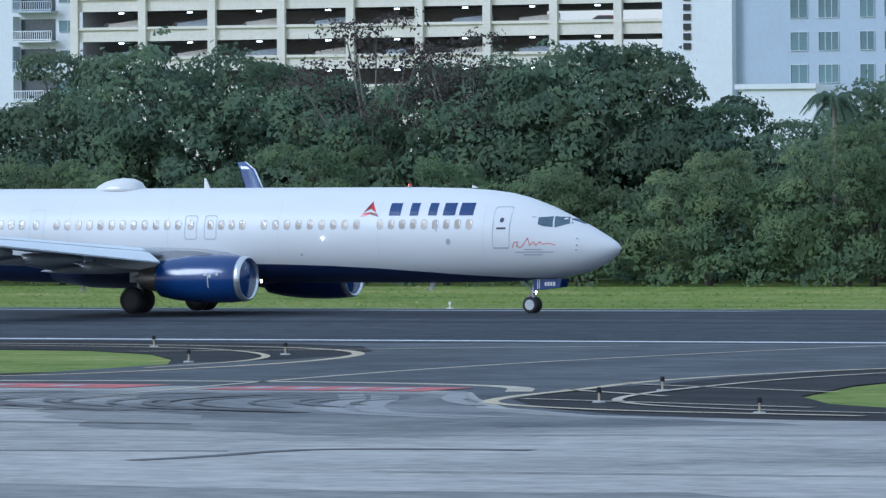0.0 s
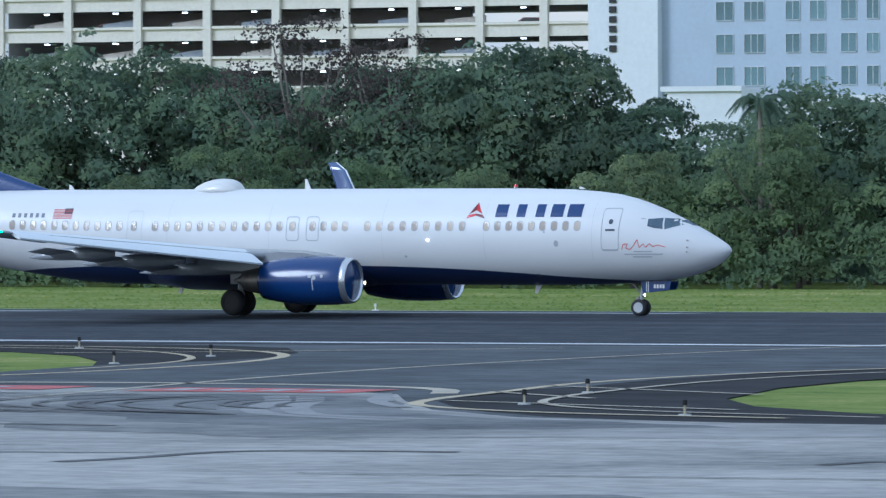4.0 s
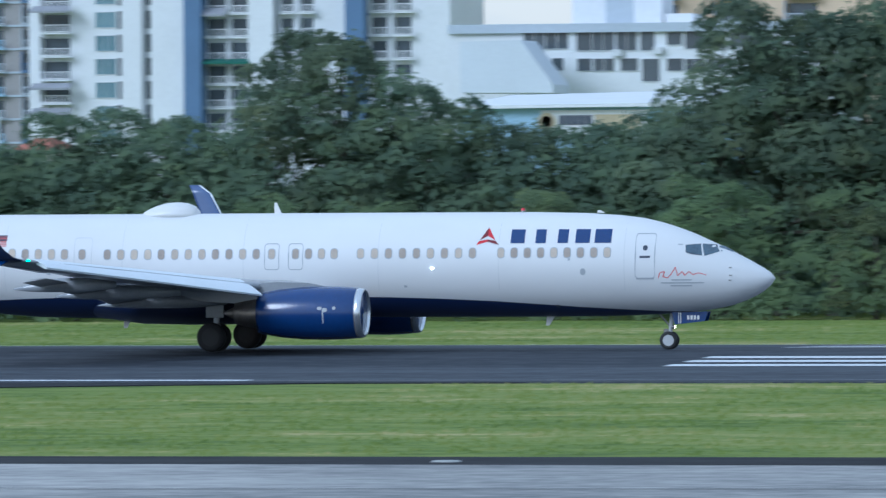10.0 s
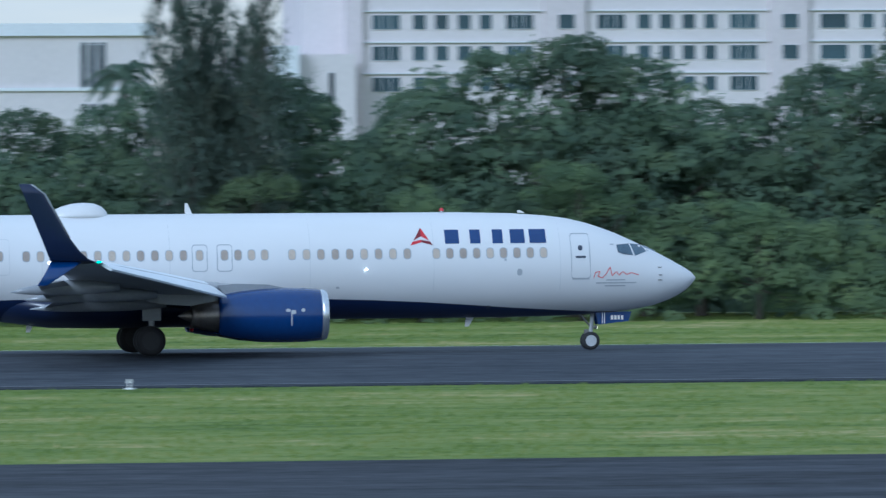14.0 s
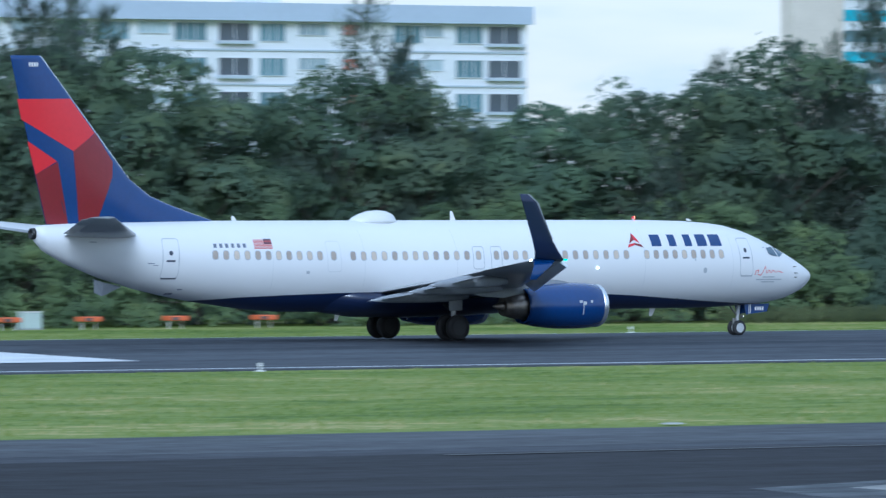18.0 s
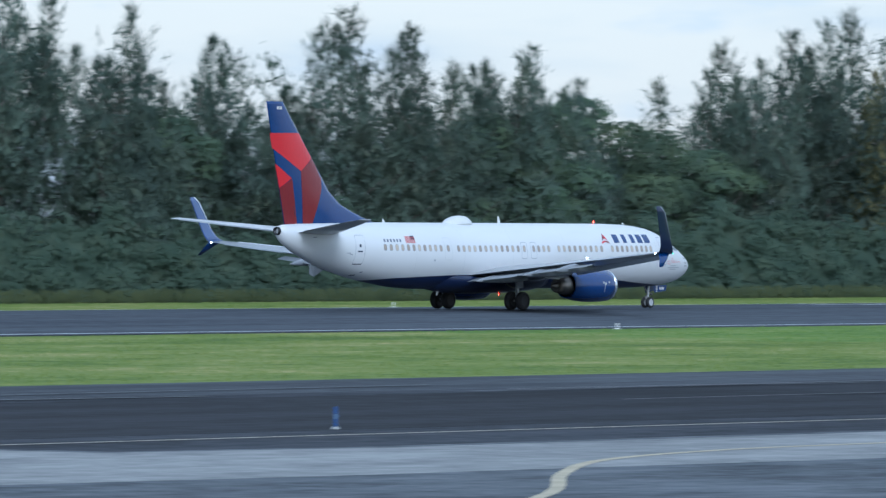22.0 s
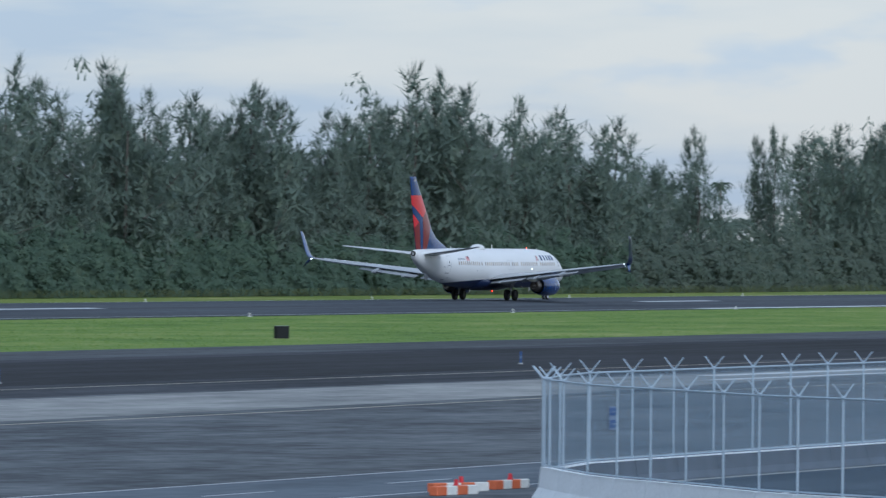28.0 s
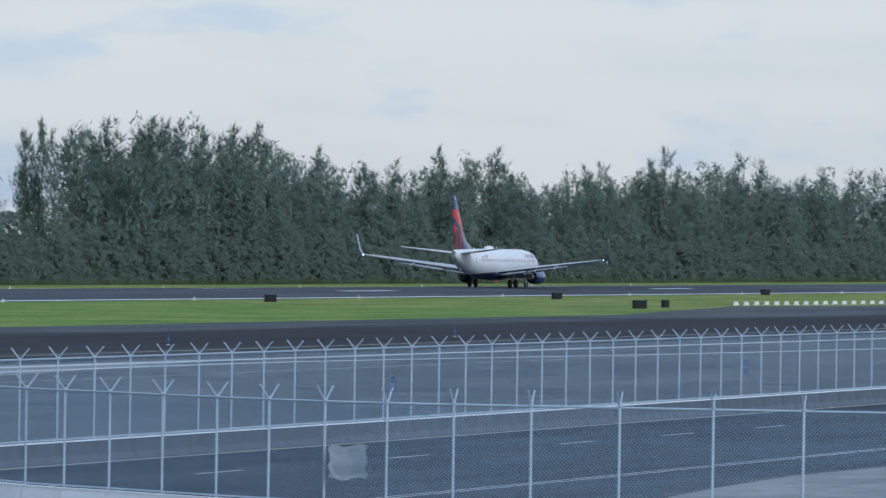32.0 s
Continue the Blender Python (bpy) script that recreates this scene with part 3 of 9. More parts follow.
def stain(pts, z, mat, label, amount=0.5):
    o = sheet("stain", wavy(pts, amount), z, mat)
    return tagged(o, label, "stain", kind="structure")


stain([(-112, 190.5), (-106, 184), (-99, 174), (-92, 164), (-82, 160), (-66, 165), (-70, 171.4), (-78, 172.4), (-83.5, 174.6), (-88.6, 179.8), (-92.6, 186.6), (-95.6, 191.8), (-99.5, 192.4)], 0.010, DUSTY, "dusty grey rubber haze on the concrete")
stain([(-104, 189), (-100.5, 183), (-95, 174.5), (-90, 168.5), (-81, 166.5), (-74, 169.5), (-78, 172.0), (-83.7, 174.4), (-88.8, 179.6), (-92.8, 186.4), (-96, 190.6), (-100, 191)], 0.014, DIRTY, "dark rubber stains where aircraft turn off the apron", 0.4)
stain([(-300, 20), (-300, 132.5), (-120, 133.5), (-90, 134.8), (-75, 133.4), (-60, 133.0), (-40, 131), (-30.2, 128), (-31, 20)], 0.010, DUSTY, "darker dusty concrete at the near side of the apron", 0.9)
for k, pts in enumerate(([(-97.4, 189.4), (-95.2, 185.2), (-93.8, 181.6), (-92.2, 178.0), (-89.8, 174.9), (-85, 172.0)], [(-96.2, 189.2), (-94.2, 185.2), (-92.7, 181.5), (-91, 178.2), (-88.8, 175.2), (-84.4, 173.0)], [(-95.6, 192.6), (-94.4, 190.2), (-93.2, 187.4), (-91.4, 184.2), (-89.4, 181.4)], [(-95.0, 191.6), (-93.6, 188.8), (-92.2, 186.2)])):
    band(rounded(pts), (0.75, 0.8, 0.55, 0.35)[k], SCUFF, "scuff_mark", 0.020 + 0.002 * k)
for k in range(16):
    r0 = 8.5 + k * 1.1 + random.uniform(-0.3, 0.3)
    cx, cy, ry = -85.5 + random.uniform(-0.6, 0.6), 185.0 + random.uniform(-0.8, 0.8), min(11.0, 0.8 * r0)
    a0, a1 = math.pi - random.uniform(0.2, 0.6), math.pi + random.uniform(0.5, 1.2)
    pts = [(cx + r0 * math.cos(a0 + (a1 - a0) * i / 12), cy + ry * math.sin(a0 + (a1 - a0) * i / 12)) for i in range(13)]
    band(pts, random.uniform(0.15, 0.4), RUB, "rubber_mark", 0.032 + 0.002 * k)
for k, (pts, w) in enumerate((([(-80.0, 144.9), (-79.5, 147.6), (-79.3, 151.2), (-77.6, 152.6), (-74.0, 153.0)], 0.55), ([(-92, 149.0), (-86, 149.4), (-80.5, 150.4)], 0.25), ([(-63.2, 148.7), (-62.5, 150.9), (-58, 151.4)], 0.5), ([(-60.2, 146.4), (-57, 150.6)], 0.3), ([(-103, 166), (-96, 166.6), (-90, 166.2)], 0.35), ([(-72, 141), (-60, 141.8), (-48, 141.4)], 0.2), ([(-52, 158), (-40, 157.4), (-22, 158.6)], 0.2))):
    band(rounded(pts), w, RUB, "rubber_mark", 0.018 + 0.002 * k)
for k in range(10):
    x0, y0, L = random.uniform(100, 240), random.uniform(150, 170), random.uniform(15, 60)
    band([(x0, y0), (x0 + L * 0.5, y0 + random.uniform(-0.6, 0.6)), (x0 + L, y0 + random.uniform(-1.5, 1.5))], random.uniform(0.2, 0.6), RUB, "rubber_mark", 0.010 + 0.004 * k)
# ---- the airliner: x forward from the main wheels, y to its left, z up ----
FUSE = [  # x, top, bottom, half width
    (-19.45, 5.02, 4.45, 0.30), (-19.0, 5.10, 3.98, 0.46), (-18.0, 5.17, 3.46, 0.70), (-16.3, 5.22, 2.82, 1.05), (-14.6, 5.25, 2.34, 1.34), (-12.9, 5.27, 1.97, 1.58), (-11.5, 5.27, 1.73, 1.73),
    (-10.2, 5.27, 1.55, 1.82), (-9.0, 5.27, 1.40, 1.87), (-7.5, 5.27, 1.29, 1.88), (-6.0, 5.27, 1.26, 1.88), (0.0, 5.27, 1.26, 1.88), (6.0, 5.27, 1.26, 1.88), (12.0, 5.26, 1.26, 1.88), (14.1, 5.21, 1.27, 1.86),
    (15.4, 5.12, 1.29, 1.81), (16.25, 5.01, 1.32, 1.75), (17.0, 4.83, 1.35, 1.66), (17.5, 4.67, 1.38, 1.58), (18.1, 4.45, 1.43, 1.46), (18.7, 4.18, 1.50, 1.32), (19.2, 3.95, 1.58, 1.18), (19.65, 3.73, 1.68, 1.03), (20.1, 3.50, 1.84, 0.86),
    (20.5, 3.28, 2.01, 0.67), (20.85, 3.08, 2.22, 0.45), (21.08, 2.93, 2.42, 0.26), (21.2, 2.80, 2.58, 0.12)]


def fuse_at(x):
    t, b, w = (interp(x, FUSE, k) for k in (1, 2, 3))
    f = interp(x, [(-19.45, 0.5), (-12, 0.53), (-9, 0.505), (16, 0.505), (21.2, 0.5)])
    return t, b, w, b + (t - b) * f


def skin(x, z, side, out=0.006):
    """The point of the fuselage's skin at x and height z, on that side."""
    t, b, w, c = fuse_at(x)
    q = (z - c) / ((t - c) if z > c else (c - b))
    q = max(-0.999, min(0.999, q))
    n = math.sqrt(1 - q * q)
    return Vector((x, side * (w * n + out * max(n, 0.3)), z + out * q))


def decal(outline, mapping, cell=0.3):
    """A thin patch of paint or glass that follows a curved skin; outline in (x, z)."""
    bm = bmesh.new()
    bm.faces.new([bm.verts.new((x, 0, z)) for x, z in outline])
    xs, zs = [p[0] for p in outline], [p[1] for p in outline]
    for lo, hi, ax in ((min(xs), max(xs), 0), (min(zs), max(zs), 2)):
        n = int((hi - lo) / cell)
        for i in range(1, n + 1):
            co, no = Vector((0, 0, 0)), Vector((0, 0, 0))
            co[ax], no[ax] = lo + (hi - lo) * i / (n + 1), 1
            bmesh.ops.bisect_plane(bm, geom=bm.verts[:] + bm.edges[:] + bm.faces[:], plane_co=co, plane_no=no)
    for v in bm.verts:
        v.co = mapping(v.co.x, v.co.z)
    bmesh.ops.recalc_face_normals(bm, faces=bm.faces[:])
    return bm


def round_rect(x0, x1, z0, z1, r, n=4):
    out = []
    for cx, cz, a in ((x1 - r, z1 - r, 0), (x0 + r, z1 - r, 90), (x0 + r, z0 + r, 180), (x1 - r, z0 + r, 270)):
        for i in range(n + 1):
            b = radians(a + 90 * i / n)
            out.append((cx + r * math.cos(b), cz + r * math.sin(b)))
    return out


def frame_on(outline, side, w, out=0.008):
    """A narrow line that runs round an outline on the skin."""
    bm = bmesh.new()
    cx, cz = sum(p[0] for p in outline) / len(outline), sum(p[1] for p in outline) / len(outline)
    A, B = [], []
    for x, z in outline:
        d = Vector((x - cx, z - cz)).normalized() * w
        A.append(bm.verts.new(skin(x, z, side, out)))
        B.append(bm.verts.new(skin(x - d.x, z - d.y, side, out)))
    for i in range(len(A)):
        j = (i + 1) % len(A)
        bm.faces.new((A[i], A[j], B[j], B[i]))
    bmesh.ops.recalc_face_normals(bm, faces=bm.faces[:])
    return bm


def livery():
    """White paint above a curved line along the hull, navy below it."""
    m, n, l, p = nodes_of("white_over_navy_paint")
    tc, sx = n.new("ShaderNodeTexCoord"), n.new("ShaderNodeSeparateXYZ")
    l.new(tc.outputs["Object"], sx.inputs[0])
    mr = n.new("ShaderNodeMapRange")
    mr.inputs[1].default_value, mr.inputs[2].default_value = -20, 20
    l.new(sx.outputs[0], mr.inputs[0])
    rp = n.new("ShaderNodeValToRGB")
    e = rp.color_ramp.elements
    line = [(-13.2, 1.2), (-12.6, 1.72), (-11.8, 1.80), (-10.0, 1.93), (-7.5, 2.03), (-5.0, 2.10), (-1.0, 2.15), (6.5, 2.04), (8.5, 1.98), (10.6, 1.88), (12.5, 1.75), (14.0, 1.64), (15.5, 1.55), (17.2, 1.46), (18.6, 1.44)]
    while len(e) < len(line):
        e.new(0.5)
    for k, (x, z) in zip(e, line):
        k.position, k.color = (x + 20) / 40, (z / 4, z / 4, z / 4, 1)
    l.new(mr.outputs[0], rp.inputs[0])
    k = n.new("ShaderNodeMath")
    k.operation = "MULTIPLY"
    k.inputs[1].default_value = 4.0
    l.new(rp.outputs[0], k.inputs[0])
    s = n.new("ShaderNodeMath")
    s.operation = "GREATER_THAN"
    l.new(sx.outputs[2], s.inputs[0])
    l.new(k.outputs[0], s.inputs[1])
    a = n.new("ShaderNodeTexNoise")
    a.inputs["Scale"].default_value = 0.5
    a.inputs["Detail"].default_value = 6
    mp = n.new("ShaderNodeMapping")
    mp.inputs["Scale"].default_value = (0.5, 2.0, 1.2)
    l.new(tc.outputs["Object"], mp.inputs[0])
    l.new(mp.outputs[0], a.inputs["Vector"])
    w = n.new("ShaderNodeMix")
    w.data_type = "RGBA"
    w.inputs[6].default_value, w.inputs[7].default_value = (0.74, 0.74, 0.75, 1), (0.67, 0.67, 0.67, 1)
    l.new(a.outputs[0], w.inputs[0])
    mix = n.new("ShaderNodeMix")
    mix.data_type = "RGBA"
    l.new(s.outputs[0], mix.inputs[0])
    mix.inputs[6].default_value = (0.007, 0.018, 0.075, 1)
    l.new(w.outputs[2], mix.inputs[7])
    l.new(mix.outputs[2], p.inputs["Base Color"])
    p.inputs["Roughness"].default_value = 0.45
    p.inputs["Coat Weight"].default_value, p.inputs["Coat Roughness"].default_value = 0.12, 0.25
    return m


def foil(le, te, z, thick, n=9, camber=0.02):
    """An aerofoil outline in x and z between le and te."""
    c = le - te
    up, dn = [], []
    for i in range(n + 1):
        u = 0.5 * (1 - math.cos(math.pi * i / n))
        t = thick * c * (1.4845 * math.sqrt(u) - 0.63 * u - 1.758 * u * u + 1.4215 * u ** 3 - 0.518 * u ** 4)
        k = camber * c * 4 * u * (1 - u)
        up.append((le - u * c, z + k + t))
        dn.append((le - u * c, z + k - t))
    return up + dn[-2:0:-1]


def wing_rings(secs, **kw):
    return [[(x, y, z) for x, z in foil(le, te, zz, th, **kw)] for y, le, te, zz, th in secs]


SLAT = surface("pale_slat_paint", (0.80, 0.84, 0.88), 0.3, vary=0.05, size=1.0, coat=0.3)


def dense(o, step=0.09):
    """The outline o with points added along its long sides."""
    out = []
    for a, b in zip(o, o[1:] + o[:1]):
        n = max(1, int(math.hypot(b[0] - a[0], b[1] - a[1]) / step))
        out += [(a[0] + (b[0] - a[0]) * i / n, a[1] + (b[1] - a[1]) * i / n) for i in range(n)]
    return out


BEACON_GLOW = glow("beacon_lamp", (1.0, 0.035, 0.012), 30.0)
TURNOFF_GLOW = glow("turnoff_lamp", (1.0, 0.62, 0.28), 12.0)
TAXI_GLOW = glow("taxi_lamp", (1.0, 0.86, 0.6), 9.0)
BEACONS, WINGS = [], {}


def make_airliner():
    plane = empty("airliner")
    tagged(plane, "white and navy twin-engine airliner with a red-panelled tail", "airplane")
    hull_rings = []
    N = 56
    xs = sorted({r[0] for r in FUSE} | {-19.45 + i * 0.9 for i in range(46)} - {21.95})
    for x in [v for v in xs if v <= 21.2]:
        t, b, w, c = fuse_at(x)
        hull_rings.append([(x, w * math.sin(2 * math.pi * i / N), c + ((t - c) if math.cos(2 * math.pi * i / N) > 0 else (c - b)) * math.cos(2 * math.pi * i / N)) for i in range(N)])
    hull_rings.append([(21.26, 0.03 * math.sin(2 * math.pi * i / N), 2.69 + 0.03 * math.cos(2 * math.pi * i / N)) for i in range(N)])
    hull = part("fuselage", loft(hull_rings), livery(), plane, "white fuselage over a navy belly", True)

    # belly fairing between the wings
    fr = []
    for x, w, b in ((5.6, 1.2, 1.3), (4.2, 1.75, 1.12), (2.0, 2.0, 1.0), (-1.5, 2.02, 0.98), (-3.5, 1.85, 1.02), (-5.4, 1.2, 1.28)):
        fr.append([(x, w * math.sin(a), b + 0.75 - 0.75 * max(-0.4, math.cos(a)) ** 1) for a in (2 * math.pi * i / 24 for i in range(24))])
    part("belly_fairing", loft(fr), NAVY_DEEP, plane, "navy belly fairing", True)

    for side in (-1, 1):
        # cabin windows
        cols = [15.11 - 0.513 * i for i in range(9)] + [9.9 - 0.547 * i for i in range(9)] + [4.49, 3.99, 3.48, 2.97, 2.03] + [1.42 - 0.537 * i for i in range(12)] + [-5.49] + [-6.19 - 0.524 * i for i in range(11)]
        for x in cols:
            zc = 3.715 if x > -4 else 3.715 + (-4 - x) * 0.010
            o = round_rect(x - 0.125, x + 0.125, zc - 0.185, zc + 0.185, 0.1, 3)
            pane = part("cabin_window", decal(o, lambda a, b, s=side: skin(a, b, s, 0.008), 9), CABIN_PANE, plane)
            part("window_surround", frame_on(round_rect(x - 0.15, x + 0.15, zc - 0.21, zc + 0.21, 0.12, 3), side, 0.03, 0.010), SEAM, pane)
        # doors and exits
        for name, x0, x1, z0, z1 in (("front_door", 16.17, 16.93, 2.72, 4.44), ("rear_door", -13.9, -13.12, 2.78, 4.52), ("overwing_exit", 1.74, 2.33, 3.10, 4.12), ("overwing_exit", 2.68, 3.27, 3.10, 4.12), ("mid_exit", -5.82, -5.10, 3.02, 4.38)):
            rr = dense(round_rect(x0, x1, z0, z1, 0.12, 3))
            d = part(name, frame_on(rr, side, 0.035), FAINT_SEAM if name == "mid_exit" else SEAM, plane, "grey outlined cabin door" if "door" in name else "grey outlined emergency exit")
            if "door" in name:
                cx = (x0 + x1) / 2
                part("door_window", decal(round_rect(cx - 0.09, cx + 0.09, 3.78, 3.98, 0.08, 3), lambda a, b, s=side: skin(a, b, s, 0.009), 9), INK, d)
                part("door_handle", decal([(cx - 0.2, 3.50), (cx + 0.2, 3.50), (cx + 0.2, 3.58), (cx - 0.2, 3.58)], lambda a, b, s=side: skin(a, b, s, 0.009), 9), INK, d)
                part("door_sill", decal([(x0 + 0.05, z0 - 0.03), (x1 - 0.05, z0 - 0.03), (x1 - 0.05, z0 + 0.03), (x0 + 0.05, z0 + 0.03)], lambda a, b, s=side: skin(a, b, s, 0.012), 9), INK if "rear" in name else SEAM, d)
        # cockpit glazing
        for o in ([(18.02, 3.98), (18.55, 4.02), (18.66, 3.58), (18.30, 3.62), (18.05, 3.70)], [(18.60, 4.02), (19.08, 3.98), (19.25, 3.72), (18.74, 3.56)]):
            part("cockpit_window", decal(o, lambda a, b, s=side: skin(a, b, s, 0.010), 0.2), COCKPIT_PANE, plane, "blue-tinted cockpit window")
            part("window_post", frame_on(o, side, 0.035, 0.014), INK, plane)
        fw = bmesh.new()
        q = [fw.verts.new(p) for p in (skin(19.16, 3.93, side, 0.012), skin(19.30, 3.73, side, 0.012), Vector((19.74, side * 0.06, 3.715)), Vector((19.30, side * 0.06, 3.94)))]
        fw.faces.new(q)
        bmesh.ops.recalc_face_normals(fw, faces=fw.faces[:])
        part("windscreen", fw, COCKPIT_PANE, plane, "blue-tinted windscreen")
        # mark and wordmark as plain shapes
        mp = lambda a, b, s=side: skin(a, b, s, 0.010)
        part("red_mark", decal([(10.46, 4.68), (10.16, 4.20), (10.46, 4.36)], mp, 0.2), DARK_RED, plane, "red triangle mark")
        part("red_mark", decal([(10.46, 4.68), (10.46, 4.36), (10.76, 4.20)], mp, 0.2), RED, plane, "red triangle mark")
        part("red_mark", decal([(10.03, 4.02), (10.14, 4.17), (10.46, 4.23), (10.46, 4.14)], mp, 0.2), RED, plane, "red triangle mark")
        part("red_mark", decal([(10.46, 4.14), (10.46, 4.23), (10.79, 4.17), (10.90, 4.02)], mp, 0.2), DARK_RED, plane, "red triangle mark")
        for x0, x1 in ((11.36, 11.90), (12.32, 12.72), (13.18, 13.58), (13.86, 14.42), (14.60, 15.24)):
            part("wordmark_bar", decal([(x0, 4.08), (x1, 4.08), (x1, 4.60), (x0, 4.60)], mp, 0.2), NAVY, plane, "navy wordmark bar")
        for i in range(6):
            x0 = -11.5 + i * 0.29
            part("registration_bar", decal([(x0 + 0.03, 4.10), (x0 + 0.18, 4.10), (x0 + 0.18, 4.28), (x0 + 0.03, 4.28)], mp, 9), REG_GREY, plane)
        fx0, fx1 = (-9.46, -8.54)
        for i in range(7):
            z0 = 4.05 + i * 0.06
            part("flag_stripe", decal([(fx0, z0), (fx1, z0), (fx1, z0 + 0.032), (fx0, z0 + 0.032)], mp, 0.4), FLAG_RED, plane)
        part("flag_canton", decal([(-8.93, 4.26), (fx1, 4.26), (fx1, 4.475), (-8.93, 4.475)], lambda a, b, s=side: skin(a, b, s, 0.013), 0.4), INK, plane)
        # nose script and dedication, as strokes and bars
        bm = bmesh.new()
        pts = [(17.05, 2.74), (17.12, 2.95), (17.3, 2.98), (17.22, 2.80), (17.4, 2.74), (17.55, 2.90), (17.7, 3.15), (17.78, 2.82), (17.95, 2.98), (18.05, 2.83), (18.2, 2.98), (18.35, 2.86), (18.55, 2.93), (18.85, 2.84)]
        for a, b in zip(pts, pts[1:]):
            d = Vector((b[0] - a[0], b[1] - a[1])).normalized() * 0.014
            bm.faces.new([bm.verts.new(skin(x, z, side, 0.010)) for x, z in ((a[0] - d.y, a[1] + d.x), (b[0] - d.y, b[1] + d.x), (b[0] + d.y, b[1] - d.x), (a[0] + d.y, a[1] - d.x))])
        bmesh.ops.recalc_face_normals(bm, faces=bm.faces[:])
        part("red_script", bm, SCRIPT_RED, plane, "thin red stroke on the nose")
        for x0, x1, z in ((17.55, 18.3, 2.64), (17.15, 18.75, 2.53), (17.5, 18.3, 2.42)):
            part("caption_bar", decal([(x0, z), (x1, z), (x1, z + 0.045), (x0, z + 0.045)], mp, 0.3), SEAM, plane)
        part("static_port", decal(round_rect(14.08, 14.28, 2.86, 3.12, 0.1, 4), mp, 9), SEAM, plane, "round grey port")
        part("sensor", decal(round_rect(13.0, 13.16, 1.62, 1.74, 0.05, 3), mp, 9), INK, plane)
        for x, z, w, h in ((-14.55, 3.42, 0.30, 0.035), (-14.3, 3.34, 0.22, 0.03), (-12.9, 2.28, 0.22, 0.05), (-13.25, 2.08, 0.28, 0.08), (-6.9, 2.95, 0.16, 0.13), (7.2, 2.42, 0.12, 0.08), (17.75, 3.98, 0.16, 0.04), (13.6, 3.42, 0.08, 0.08), (-17.2, 4.35, 0.30, 0.03)):
            part("service_mark", decal([(x, z), (x + w, z), (x + w, z + h), (x, z + h)], mp, 9), SEAM if w < 0.2 else REG_GREY, plane)
        for x in (-8.6, -3.9, 0.9, 6.2, 10.9, 15.75):
            part("skin_seam", decal([(x, 2.3), (x + 0.02, 2.3), (x + 0.02, 5.05), (x, 5.05)], lambda a, b, s=side: skin(a, b, s, 0.004), 0.25), FAINT_SEAM, plane)
        for x, z in ((19.66, 3.12), (19.68, 2.83), (19.66, 2.64)):
            part("pitot_probe", tubed(skin(x, z, side, 0.0), skin(x, z, side, 0.0) + Vector((0.12, side * 0.10, 0)), 0.022, 0.012, 6), STEEL, plane)
        lamp = part("wing_light", turned([(8.30, 0.02), (8.30, 0.045), (8.36, 0.045), (8.37, 0.02)], side * 1.87, 3.14, 10), glow("wing_lamp", (1.0, 0.93, 0.82), 14.0), plane, "small bright wing light on the hull")

        root = part("turnoff_light", turned([(5.25, 0.03), (5.27, 0.10), (5.42, 0.10), (5.43, 0.085)], side * 1.9, 1.35, 12), STEEL, plane, "turnoff light at the wing root")
        part("lamp_glass", turned([(5.432, 0.08), (5.436, 0.08), (5.44, 0.02)], side * 1.9, 1.35, 12), TURNOFF_GLOW, root, "warm glowing lamp glass")

        # wing
        y = [1.7, 5.0, 5.9, 11.0, 17.2]
        secs = [(side * 1.2, 5.0, -2.9, 2.05, 0.125), (side * 1.9, 4.5, -2.95, 2.15, 0.12), (side * 5.0, 2.45, -2.95, 2.48, 0.105), (side * 5.9, 1.97, -3.0, 2.56, 0.10), (side * 11.0, -0.5, -3.95, 3.06, 0.095), (side * 17.2, -3.55, -5.12, 3.64, 0.09)]
        wing = part("wing", loft(wing_rings(secs)), WING_GREY, plane, "grey swept wing", True)
        WINGS[side] = wing
        # drooped slats along the leading edge: sloping plates with rounded noses
        for rows in ([(5.6, 2.56, 2.15, 1.72, 2.80), (11.0, -0.15, 2.74, -0.83, 3.26), (16.4, -2.87, 3.32, -3.41, 3.70)], [(2.3, 4.66, 1.80, 3.78, 2.44), (4.2, 3.36, 2.03, 2.54, 2.64)]):
            rings = []
            for yy, xa, za, xb, zb in rows:
                rings.append([(x, side * yy, z) for x, z in ((xa, za), (xa + 0.03, za + 0.06), (xa - 0.04, za + 0.12), ((xa + xb) / 2 + 0.03, (za + zb) / 2 + 0.06), (xb, zb), (xb, zb - 0.05), ((xa + xb) / 2 - 0.06, (za + zb) / 2 - 0.05), (xa - 0.05, za - 0.01))])
            part("slat", loft(rings), SLAT, wing, "bright drooped slat")
        # flaps lowered for take-off
        for fl in ([(side * 2.1, -2.6, -4.0, 1.93, 0.07), (side * 5.6, -2.6, -3.9, 2.28, 0.07)], [(side * 6.1, -2.8, -4.15, 2.35, 0.07), (side * 11.9, -4.1, -5.05, 2.92, 0.07)]):
            rings = []
            for yy, le, te, z, th in fl:
                rings.append([(x, yy, zz - (le - x) * 0.17) for x, zz in foil(le, te, z, th)])
            part("flap", loft(rings), FLAP_GREY, wing, "lowered grey flap", True)
        part("aileron", loft(wing_rings([(side * 12.1, -4.02, -4.38, 3.14, 0.12), (side * 16.2, -4.65, -5.09, 3.52, 0.12)])), WING_GREY, wing, "", True)
